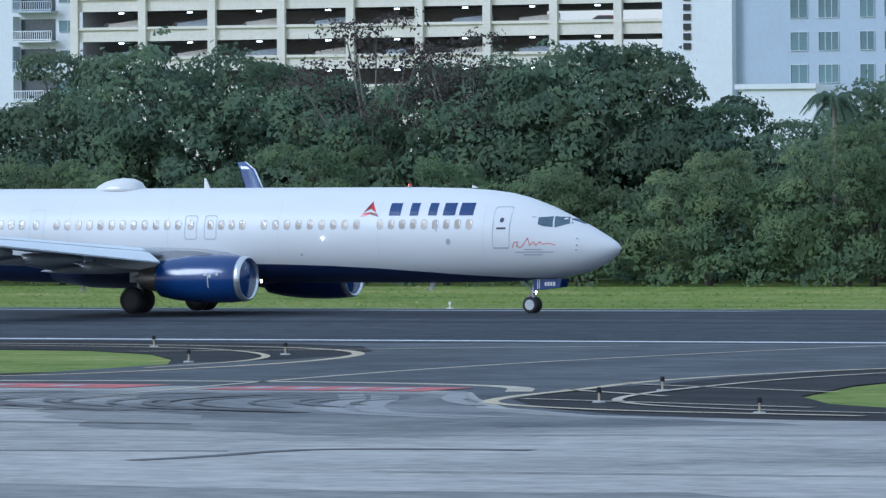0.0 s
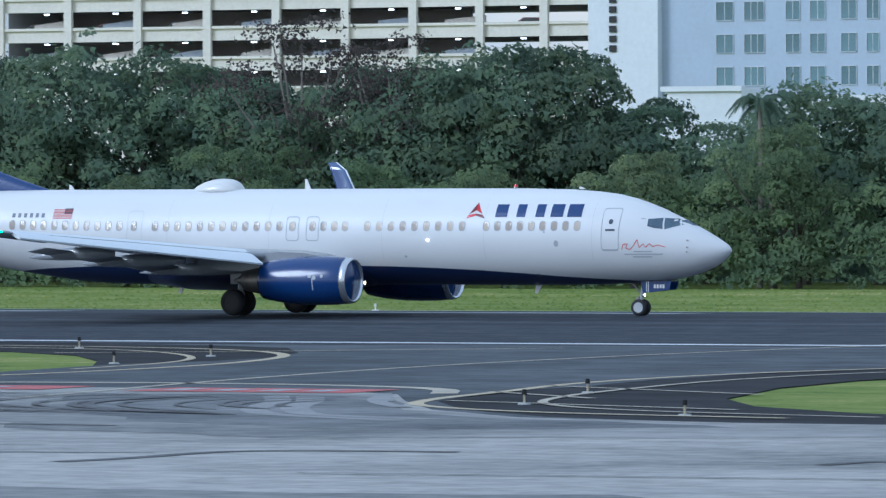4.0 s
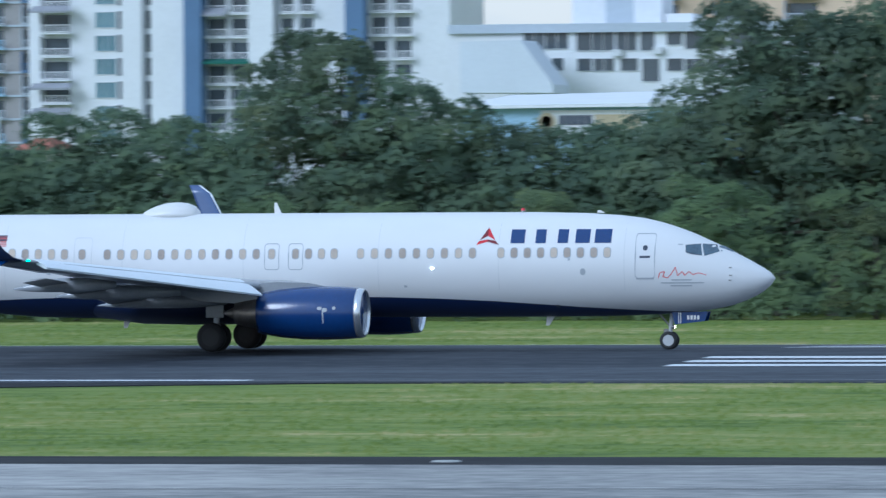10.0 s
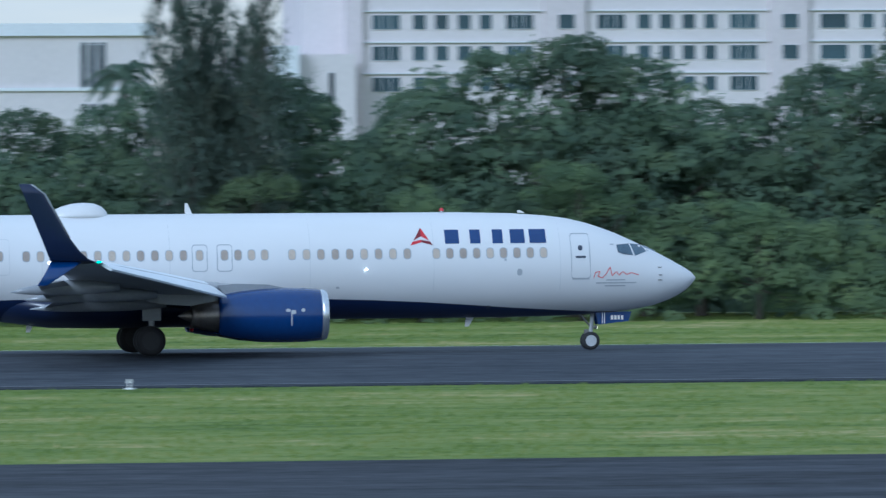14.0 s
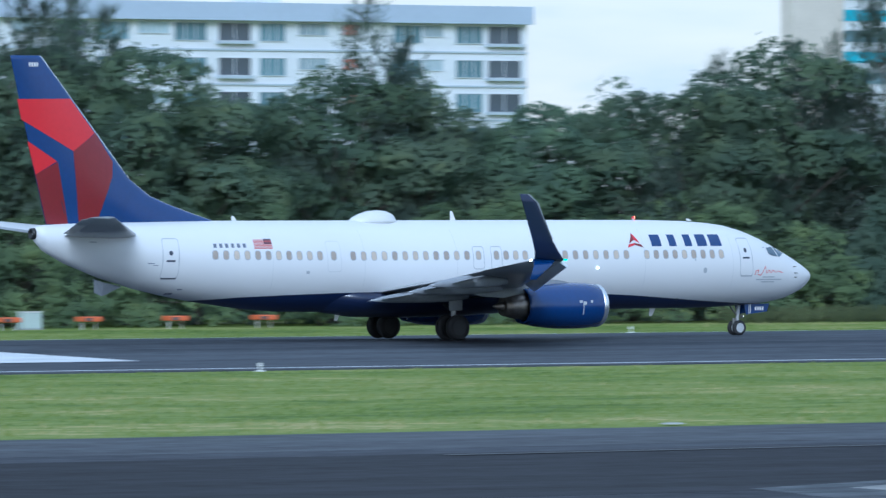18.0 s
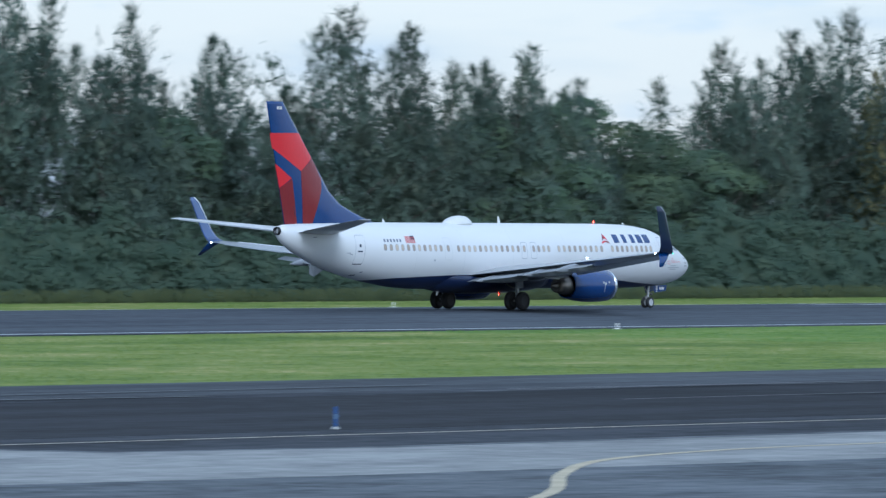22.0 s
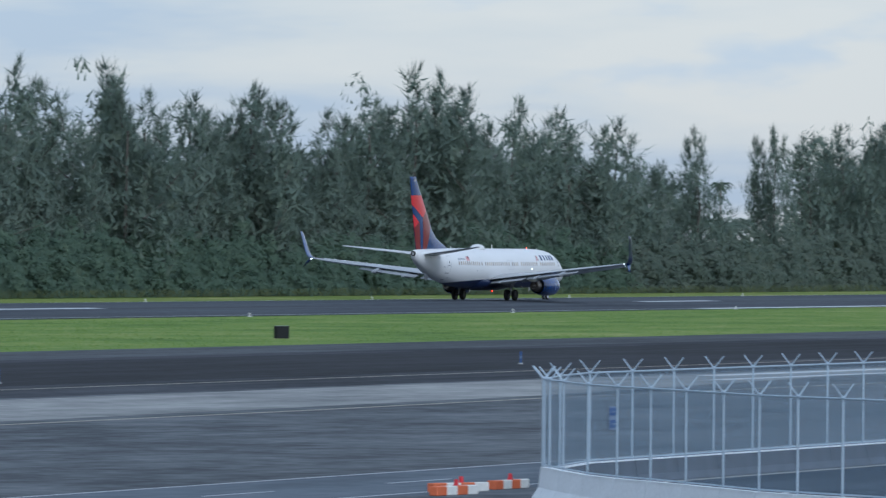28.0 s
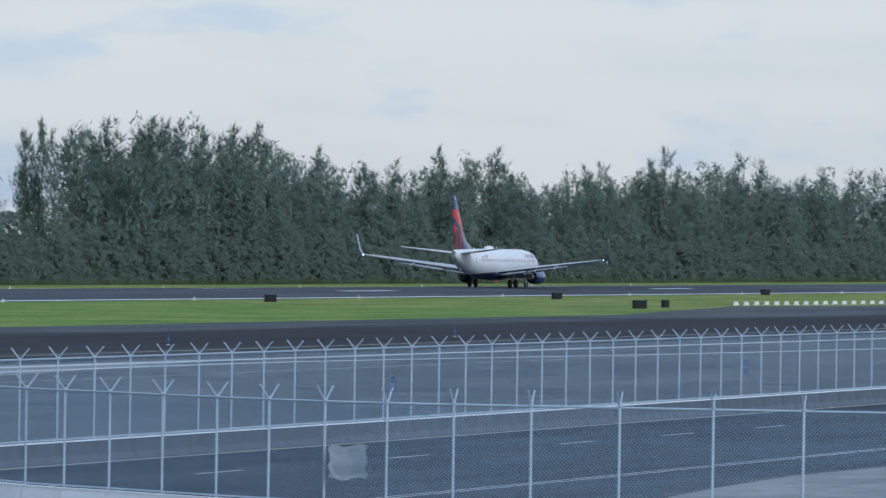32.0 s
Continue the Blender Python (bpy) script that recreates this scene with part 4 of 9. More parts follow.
        for yy, x0, x1, z in ((3.2, 0.6, -4.5, 1.80), (7.2, -0.2, -5.1, 2.20), (10.2, -1.9, -5.9, 2.52)):
            rg = []
            for i in range(9):
                u = i / 8
                x = x0 + (x1 - x0) * u
                r = 0.26 * math.sin(math.pi * min(1, 0.12 + u * 0.88)) ** 0.8 + 0.012
                zc = z + 0.14 - 0.36 * max(0, u - 0.55)
                rg.append([(x, side * yy + r * 0.62 * math.sin(2 * math.pi * k / 12), zc + r * math.cos(2 * math.pi * k / 12)) for k in range(12)])
            part("flap_fairing", loft(rg), WING_GREY, wing, "canoe-shaped flap track fairing", True)
        # split winglet
        wl = [(17.2, -3.55, -5.12, 3.64, 0), (17.42, -3.80, -5.18, 3.74, 35), (17.6, -4.12, -5.30, 4.02, 62), (17.72, -4.50, -5.5, 4.5, 76), (17.95, -5.38, -6.15, 6.05, 80), (17.98, -5.85, -6.30, 6.40, 80)]
        rings = []
        for yy, le, te, z, ang in wl:
            sa, ca = math.sin(radians(ang)), math.cos(radians(ang))
            rings.append([(x, side * (yy - q * sa), z + q * ca) for x, q in foil(le, te, 0, 0.09, camber=0)])
        # near winglet and edge get darker paint in place of shade, far ones paler
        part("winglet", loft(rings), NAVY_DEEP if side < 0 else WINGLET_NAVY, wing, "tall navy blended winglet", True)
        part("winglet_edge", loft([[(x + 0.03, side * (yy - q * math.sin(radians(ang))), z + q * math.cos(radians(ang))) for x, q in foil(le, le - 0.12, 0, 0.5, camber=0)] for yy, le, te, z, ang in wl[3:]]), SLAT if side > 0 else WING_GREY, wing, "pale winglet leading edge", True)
        inner = []
        for yy, le, te, z, ang in wl[1:]:
            sa, ca = math.sin(radians(ang)), math.cos(radians(ang))
            top = [(x, q) for x, q in foil(le - 0.06, te + 0.03, 0, 0.09, camber=0) if q >= 0]
            inner.append([(x, side * (yy - (q + 0.014) * sa), z + (q + 0.014) * ca) for x, q in top] + [(x, side * (yy - (q + 0.002) * sa), z + (q + 0.002) * ca) for x, q in reversed(top)])
        part("winglet_inner_face", loft(inner), WINGLET_SHEEN, wing, "blue inner face of the winglet with sky sheen in its colour", True)
        rings = []
        for yy, le, te, z, ang in ((17.3, -4.0, -5.15, 3.66, -20), (17.5, -4.42, -5.28, 3.38, -60), (17.78, -5.32, -5.65, 2.82, -68)):
            sa, ca = math.sin(radians(ang)), math.cos(radians(ang))
            rings.append([(x, side * (yy - q * sa), z + q * ca) for x, q in foil(le, te, 0, 0.08, camber=0)])
        part("lower_winglet", loft(rings), NAVY, wing, "short downward navy winglet", True)
        part("navigation_light", turned([(-3.3, 0.01), (-3.33, 0.032), (-3.44, 0.032), (-3.47, 0.01)], side * 17.05, 3.63, 8), glow("green_lamp" if side < 0 else "red_lamp", (0.05, 1.0, 0.45) if side < 0 else (1, 0.08, 0.05), 2.0), wing, "small coloured navigation light")
        part("tail_light", turned([(-5.12, 0.01), (-5.14, 0.045), (-5.20, 0.045), (-5.22, 0.01)], side * 17.1, 3.62, 8), glow("white_tip_lamp", (1, 0.95, 0.85), 7.0), wing, "small white wingtip light")

        # engine
        ey, ez = side * 4.83, 1.50
        eng = part("engine", turned([(6.30, 0.86), (6.1, 0.955), (5.6, 1.0), (4.9, 1.015), (4.0, 1.0), (3.1, 0.92), (2.45, 0.80), (2.3, 0.765), (2.32, 0.73), (2.9, 0.78)], ey, ez, 40), NAVY, plane, "blue engine nacelle", True)
        part("intake_lip", turned([(6.05, 0.80), (6.25, 0.79), (6.37, 0.82), (6.405, 0.87), (6.37, 0.915), (6.28, 0.945), (6.14, 0.962)], ey, ez, 40), BARE, eng, "bright metal intake lip", True)
        part("intake_duct", loft([[(x, ey + r * math.sin(2 * math.pi * i / 32), ez + r * math.cos(2 * math.pi * i / 32)) for i in range(32)] for x, r in ((6.1, 0.80), (5.2, 0.79))], False, False), FLAP_GREY, eng, "", True)
        part("fan", turned([(5.2, 0.79), (5.19, 0.2), (5.2, 0.2), (5.6, 0.02)], ey, ez, 32), BLACK, eng, "dark fan and spinner")
        part("core_cowl", turned([(2.9, 0.62), (2.3, 0.60), (1.7, 0.50), (1.35, 0.42), (1.36, 0.36)], ey, ez, 24), HOT_METAL, eng, "heat-stained core nozzle", True)
        part("exhaust_plug", turned([(1.6, 0.26), (1.2, 0.2), (0.85, 0.03)], ey, ez, 16), HOT_METAL, eng, "", True)
        py = []
        for x, w, z0, z1 in ((5.1, 0.05, 2.38, 2.46), (4.2, 0.16, 2.30, 2.64), (3.0, 0.2, 2.1, 2.68), (1.6, 0.2, 1.85, 2.56), (0.2, 0.14, 1.95, 2.4), (-0.9, 0.03, 2.2, 2.4)):
            py.append([(x, ey + w, z0), (x, ey + w, z1), (x, ey - w, z1), (x, ey - w, z0)])
        part("pylon", loft(py), WING_GREY, eng, "grey engine pylon")
        part("strake", loft([[(5.2, ey - side * 0.62, ez + 0.78), (5.2, ey - side * 0.64, ez + 0.78), (5.2, ey - side * 0.63, ez + 0.80)], [(4.3, ey - side * 0.74, ez + 0.98), (4.3, ey - side * 0.77, ez + 0.97), (4.3, ey - side * 0.70, ez + 0.70)]]), NAVY, eng)
        lat = lambda a, b, s=side: Vector((a, ey + s * (math.sqrt(max(0.02, 1.018 ** 2 - (b - ez) ** 2))), b))
        for o in ([(4.95, 1.12), (5.0, 1.12), (4.99, 1.62), (4.94, 1.62)], round_rect(4.75, 4.93, 1.63, 1.75, 0.05, 2), round_rect(5.33, 5.47, 1.63, 1.76, 0.06, 3), round_rect(4.95, 5.13, 1.55, 1.70, 0.05, 2)):
            part("cowl_latch", decal(o, lat, 0.1), SEAM, eng)

        # main gear
        gear = part("main_gear_leg", tubed((0.05, side * 2.86, 0.56), (0.15, side * 2.75, 2.3), 0.11, 0.13, 12), GEAR_WHITE, plane, "grey main gear strut")
        part("side_brace", tubed((0.1, side * 2.8, 1.25), (0.15, side * 1.4, 1.75), 0.06, 0.06, 8), STEEL, gear)
        part("torque_link", loft([[(0.15, side * 2.86 - 0.08, 0.6), (0.15, side * 2.86 + 0.08, 0.6), (0.33, side * 2.86, 0.88)], [(0.12, side * 2.84 - 0.08, 1.2), (0.12, side * 2.84 + 0.08, 1.2), (0.3, side * 2.85, 0.95)]]), STEEL, gear)
        part("gear_door", boxed(-0.28, 0.42, side * 3.02 - 0.02, side * 3.02 + 0.02, 1.3, 2.25, bevel=0.01), WING_GREY, gear, "grey gear door")
        for k in (-0.43, 0.43):
            wheel(gear, (0.0, side * 2.86 + k, 0.56), 0.56, 0.40)
        part("axle", tubed((0.0, side * 2.86 - 0.4, 0.56), (0.0, side * 2.86 + 0.4, 0.56), 0.07, 0.07, 8), STEEL, gear)

        # tailplane
        st = [(side * 0.5, -14.6, -18.3, 4.62, 0.10), (side * 0.9, -14.9, -18.35, 4.68, 0.10), (side * 7.17, -19.55, -20.85, 5.42, 0.09)]
        # near tailplane grey, far one white: side light is put into the paint
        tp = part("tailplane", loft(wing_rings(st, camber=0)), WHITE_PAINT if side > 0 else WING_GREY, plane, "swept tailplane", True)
        part("elevator", loft(wing_rings([(side * 1.3, -17.45, -18.75, 4.73, 0.07), (side * 6.6, -19.9, -20.85, 5.35, 0.07)], camber=0)), WING_GREY, tp, "", True)

    # fin
    def fin_edge(z):
        le = interp(z, [(5.0, -10.0), (5.3, -10.6), (5.6, -11.6), (6.0, -12.8), (6.35, -13.7), (7.1, -14.75), (8.3, -15.75), (12.38, -19.12)])
        te = interp(z, [(5.0, -18.85), (12.38, -20.62)])
        return le, te

    def fin_half(x, z):
        le, te = fin_edge(z)
        u = max(0.0, min(1.0, (le - x) / (le - te)))
        lim = interp(z, [(5.0, 0.30), (8, 0.24), (12.38, 0.10)])
        return lim * (math.sqrt(u) * 2.0 * (1 - u) ** 0.85 + 0.02) * 1.25

    rings = []
    for z in (4.9, 5.3, 5.6, 6.0, 6.35, 6.7, 7.1, 7.7, 8.3, 9.3, 10.4, 11.4, 12.2, 12.38):
        le, te = fin_edge(z)
        us = [0.5 * (1 - math.cos(math.pi * i / 12)) for i in range(13)]
        pts = [(le + (te - le) * u, z) for u in us]
        rings.append([(x, fin_half(x, zz), zz) for x, zz in pts] + [(x, -fin_half(x, zz), zz) for x, zz in pts[-2:0:-1]])
    fin = part("fin", loft(rings), NAVY, plane, "tall navy fin", True)
    part("fin_leading_edge", tail_edge(fin_edge), BARE, fin, "bare metal leading edge", True)
    for side in (-1, 1):
        fm = lambda a, b, s=side: Vector((a, s * (fin_half(a, b) + 0.012), b))
        for mat, o in ((RED, [(-20.26, 10.5), (-17.71, 10.53), (-16.52, 9.06), (-17.64, 8.28), (-20.06, 9.62)]), (RED, [(-19.76, 8.7), (-18.42, 7.84), (-19.38, 7.27)]), (DARK_RED, [(-19.38, 7.27), (-18.38, 7.81), (-17.85, 5.14), (-18.86, 5.14)]), (DARK_RED, [(-17.64, 8.28), (-16.47, 9.06), (-15.66, 7.83), (-15.72, 7.2), (-16.51, 5.18), (-17.34, 5.14)])):
            part("fin_patch", decal(o, fm, 0.3), mat, fin, "bright red fin panel" if mat is RED else "dark red fin panel")
        for k in range(4):
            part("fin_number_bar", decal([(-19.75 + k * 0.12, 11.9), (-19.67 + k * 0.12, 11.9), (-19.67 + k * 0.12, 12.08), (-19.75 + k * 0.12, 12.08)], fm, 9), WHITE_PAINT, fin)
    part("rudder_seam", loft([[(-18.0, -0.16, 5.6), (-18.04, -0.16, 5.6), (-18.04, 0.16, 5.6), (-18.0, 0.16, 5.6)], [(-20.0, -0.07, 12.2), (-20.03, -0.07, 12.2), (-20.03, 0.07, 12.2), (-20.0, 0.07, 12.2)]]), NAVY_DEEP, fin)
    part("exhaust_pipe", turned([(-19.35, 0.26), (-19.62, 0.24), (-19.62, 0.18), (-19.4, 0.16)], 0, 4.73, 16), BLACK, plane, "dark tail exhaust", True)
    part("tail_skid", loft([[(-15.2, -0.12, 2.45), (-15.2, 0.12, 2.45), (-15.2, 0, 2.40)], [(-16.1, -0.14, 2.62), (-16.1, 0.14, 2.62), (-16.1, 0, 2.02)], [(-16.5, -0.05, 2.75), (-16.5, 0.05, 2.75), (-16.5, 0, 2.18)]]), WING_GREY, plane, "pale tail skid fairing")
    # roof things
    dome = []
    for x, w, h in ((-1.22, 0.05, 0.0), (-1.30, 0.35, 0.16), (-1.45, 0.5, 0.32), (-1.75, 0.66, 0.44), (-2.15, 0.7, 0.47), (-2.6, 0.68, 0.43), (-3.0, 0.6, 0.32), (-3.35, 0.4, 0.16), (-3.6, 0.05, 0.0)):
        dome.append([(x, w * math.cos(math.pi * k / 12), 5.15 + (0.1 + h) * math.sin(math.pi * k / 12)) for k in range(13)])
    part("radome", loft(dome), WHITE_PAINT, plane, "white antenna dome on the roof", True)
    for x, h in ((1.9, 0.42), (-9.4, 0.22), (14.6, 0.06)):
        part("blade_antenna", loft([[(x + 0.1, -0.03, 5.22), (x + 0.1, 0.03, 5.22), (x - 0.2, 0.0, 5.22)], [(x - 0.1, -0.015, 5.26 + h), (x - 0.1, 0.015, 5.26 + h), (x - 0.2, 0, 5.26 + h)]]), WHITE_PAINT, plane, "white blade antenna")
    part("belly_antenna", loft([[(12.72, -0.03, 1.28), (12.72, 0.03, 1.28), (12.4, 0, 1.28)], [(12.5, -0.015, 0.92), (12.5, 0.015, 0.92), (12.36, 0, 0.92)]]), WHITE_PAINT, plane, "white blade antenna")
    part("belly_antenna", loft([[(-4.0, -0.03, 1.28), (-4.0, 0.03, 1.28), (-4.3, 0, 1.28)], [(-4.2, -0.015, 0.86), (-4.2, 0.015, 0.86), (-4.34, 0, 0.86)]]), WHITE_PAINT, plane, "white blade antenna")
    for x, z, up in ((11.5, 5.27, 1), (1.92, 1.0, -1)):
        bc = part("beacon", tubed((x, 0, z), (x, 0, z + up * 0.05), 0.10, 0.09, 14), STEEL, plane, "red anti-collision beacon")
        dome = part("beacon_dome", tubed((0, 0, 0), (0, 0, up * 0.10), 0.085, 0.065, 16), RED, bc, "dark red turning beacon dome")
        # the lit window in the side of the dome
        bm = bmesh.new()
        ring = [[bm.verts.new((r * math.cos(radians(a)), r * math.sin(radians(a)), h * up)) for a in (-11, -5.5, 0, 5.5, 11)] for r, h in ((0.094, 0.005), (0.074, 0.095))]
        for k in range(4):
            bm.faces.new((ring[0][k], ring[0][k + 1], ring[1][k + 1], ring[1][k]))
        part("beacon_window", bm, BEACON_GLOW, dome, "bright red lamp window")
        BEACONS.append((dome, x, z + up * 0.05))
    tl = part("taxi_light", turned([(17.28, 0.03), (17.30, 0.08), (17.40, 0.08), (17.41, 0.07)], -0.16, 0.86, 12), STEEL, plane, "taxi light on the nose gear")
    part("lamp_glass", turned([(17.412, 0.065), (17.416, 0.065), (17.42, 0.02)], -0.16, 0.86, 12), TAXI_GLOW, tl, "warm glowing lamp glass")
    # nose gear
    ng = part("nose_gear_leg", tubed((17.17, 0, 0.35), (17.3, 0, 1.6), 0.07, 0.09, 10), GEAR_WHITE, plane, "white nose gear strut")
    for k in (-0.2, 0.2):
        wheel(ng, (17.17, k, 0.345), 0.345, 0.2, True)
    part("drag_brace", tubed((17.22, 0, 0.85), (16.75, 0, 1.4), 0.04, 0.04, 8), STEEL, ng)
    part("torque_link", boxed(16.95, 17.12, -0.06, 0.06, 0.5, 0.78, bevel=0.02), STEEL, ng)
    for s in (-1, 1):
        bm = bmesh.new()
        d = [bm.verts.new((x, s * (0.34 + q), z)) for q in (0, 0.03) for x, z in ((17.32, 1.42), (18.72, 1.44), (18.60, 1.08), (17.44, 0.95))]
        for f in ((0, 1, 2, 3), (7, 6, 5, 4), (0, 4, 5, 1), (1, 5, 6, 2), (2, 6, 7, 3), (3, 7, 4, 0)):
            bm.faces.new([d[i] for i in f])
        bmesh.ops.recalc_face_normals(bm, faces=bm.faces[:])
        dr = part("nose_gear_door", bm, NAVY, ng, "navy nose gear door")
        for k in range(4):
            yy = s * 0.375
            part("number_bar", boxed(17.92 + k * 0.13, 18.01 + k * 0.13, yy - 0.004, yy + 0.004, 1.14, 1.30), WHITE_PAINT, dr)
        for x in (17.58, 17.66):
            part("door_stripe", boxed(x, x + 0.03, s * 0.375 - 0.004, s * 0.375 + 0.004, 1.0, 1.42), WHITE_PAINT, dr)
    return plane


def tail_edge(fin_edge):
    rings = []
    for z in (7.1, 8.3, 9.5, 10.7, 12.36):
        le, _ = fin_edge(z)
        rings.append([(le + 0.03, 0, z), (le - 0.06, 0.055, z), (le - 0.1, 0.0, z), (le - 0.06, -0.055, z)])
    return loft(rings)


RIM_DARK = surface("dark_rim", (0.022, 0.022, 0.024), 0.5, vary=0.2, size=0.3)


def wheel(parent, at, r, w, light=False):
    """A tyre on its rim, about a line along y."""
    x0, y0, z0 = at
    prof = [(-w / 2, r * 0.62), (-w / 2, r * 0.80), (-w * 0.40, r * 0.94), (-w * 0.22, r * 0.995), (0, r), (w * 0.22, r * 0.995), (w * 0.40, r * 0.94), (w / 2, r * 0.80), (w / 2, r * 0.62)]
    n = 32
    rings = [[(x0 + q * math.sin(2 * math.pi * i / n), y0 + y, z0 + q * math.cos(2 * math.pi * i / n)) for i in range(n)] for y, q in prof]
    t = part("tyre", loft(rings, False, False), RUBBER, parent, "black tyre", True)
    rp = [(-w * 0.46, r * 0.62), (-w * 0.40, r * 0.5), (-w * 0.30, r * 0.34), (-w * 0.42, r * 0.2), (-w * 0.42, 0.02), (w * 0.42, 0.02), (w * 0.42, r * 0.2), (w * 0.30, r * 0.34), (w * 0.40, r * 0.5), (w * 0.46, r * 0.62)]
    rings = [[(x0 + q * math.sin(2 * math.pi * i / n), y0 + y, z0 + q * math.cos(2 * math.pi * i / n)) for i in range(n)] for y, q in rp]
    part("rim", loft(rings), GEAR_WHITE if light else RIM_DARK, t, "pale wheel rim" if light else "dark wheel rim")
    return t


airliner = make_airliner()
# ---- trees ----
def cards(pts, normals, half_w, half_h, rng, up=None, loose=0.38, soft=0.8):
    """Small pointed leaf blades at pts, facing roughly along the normals; returns verts, faces and shading normals."""
    n = len(pts)
    d = normals + rng.normal(0, loose, (n, 3))
    d /= np.linalg.norm(d, axis=1)[:, None] + 1e-9
    r = rng.normal(0, 1, (n, 3)) if up is None else up + rng.normal(0, 0.35, (n, 3))
    u = np.cross(d, r)
    u /= np.linalg.norm(u, axis=1)[:, None] + 1e-9
    v = np.cross(d, u)
    a, b = (half_w * rng.uniform(0.6, 1.3, n))[:, None], (half_h * rng.uniform(0.6, 1.4, n))[:, None]
    V = np.stack([pts - u * a - v * b * 0.7, pts + u * a - v * b * 0.6, pts + u * a * 0.1 + v * b * 1.2], 1).reshape(-1, 3)
    N = normals * soft + d * (1 - soft)
    N /= np.linalg.norm(N, axis=1)[:, None] + 1e-9
    return V, np.arange(3 * n).reshape(n, 3), np.repeat(N, 3, axis=0)


def leaf_mesh(name, V, F, mat, N=None):
    me = bpy.data.meshes.new(name)
    me.vertices.add(len(V))
    me.vertices.foreach_set("co", V.astype(np.float32).ravel())
    me.loops.add(F.size)
    me.loops.foreach_set("vertex_index", F.astype(np.int32).ravel())
    me.polygons.add(len(F))
    me.polygons.foreach_set("loop_start", (np.arange(len(F)) * F.shape[1]).astype(np.int32))
    me.polygons.foreach_set("loop_total", np.full(len(F), F.shape[1], np.int32))
    me.update(calc_edges=True)
    if N is not None:
        me.polygons.foreach_set("use_smooth", np.ones(len(F), bool))
        me.normals_split_custom_set_from_vertices(N.astype(np.float32))
    me.materials.append(mat)
    return me


def trunk_mesh(h, r, lean, limbs, rng, mat):
    rings = []
    for i in range(6):
        u = i / 5
        x, y = lean * u ** 1.5 * h * 0.2 + rng.normal(0, 0.012) * h * u, rng.normal(0, 0.012) * h * u
        rr = r * (1 - 0.72 * u) * (1.35 if i == 0 else 1.0)
        rings.append([(x + rr * math.cos(6.283 * k / 7), y + rr * math.sin(6.283 * k / 7), h * u) for k in range(7)])
    bm = loft(rings)
    for a, b, rr in limbs:
        tube(bm, a, b, rr, rr * 0.35, 4, False)
    me = bpy.data.meshes.new("trunk")
    bm.to_mesh(me)
    bm.free()
    me.materials.append(mat)
    return me


def lobed(centres, radii, count, leaf, rng, squash=(1.15, 1.15, 0.85), facing=None, heart=None, outer=False, slim=False):
    """Leaves on the skins of many lobes, denser on their tops; outer: only on the skin of them all. Shaded as one rounded mass."""
    w = radii ** 2
    per = np.maximum(3, (count * (4 if outer else 1) * w / w.sum()).astype(int))
    idx = np.repeat(np.arange(len(radii)), per)
    n = len(idx)
    d = rng.normal(0, 1, (n, 3))
    if facing is not None:
        d += facing
    d /= np.linalg.norm(d, axis=1)[:, None]
    d[:, 2] = np.where(d[:, 2] < -0.45, -d[:, 2] * 0.7, d[:, 2])
    r = radii[idx]
    ph = centres[idx, 0] * 3.0 + centres[idx, 2]
    rad = r * (1 - 0.30 * rng.random(n) ** 2.0) * (1 + 0.10 * np.sin(5 * d[:, 0] + ph) + 0.08 * np.sin(7 * d[:, 2] + ph))
    rad *= np.where(rng.random(n) < 0.05, 1.28, 1.0)
    pts = centres[idx] + d * rad[:, None] * np.array(squash)
    if outer:
        deep = np.min(np.linalg.norm((pts[:, None, :] - centres[None]) / np.array(squash), axis=2) / radii[None], axis=1)
        on = np.flatnonzero(deep > 0.80)
        on = rng.permutation(on)[:count]
        pts, d, n = pts[on], d[on], len(on)
    if slim:
        V, F, N = cards(pts, d, leaf * 0.55, leaf * 2.1, rng, up=np.array([-0.25, 0.0, -1.0]))
    else:
        V, F, N = cards(pts, d, leaf, leaf * 1.35, rng)
    mass = np.tile(facing, (n, 1)) if heart is None else pts - heart
    mass = mass / (np.linalg.norm(mass, axis=1)[:, None] + 1e-9)
    N = 0.12 * N + 0.88 * np.repeat(mass, 3, axis=0)
    return V, F, N / (np.linalg.norm(N, axis=1)[:, None] + 1e-9)


def joined(*sets):
    """Several (verts, faces, normals) as one."""
    V, F, N, k = [], [], [], 0
    for v, f, n in sets:
        V.append(v)
        F.append(f + k)
        N.append(n)
        k += len(v)
    return np.concatenate(V), np.concatenate(F), np.concatenate(N)


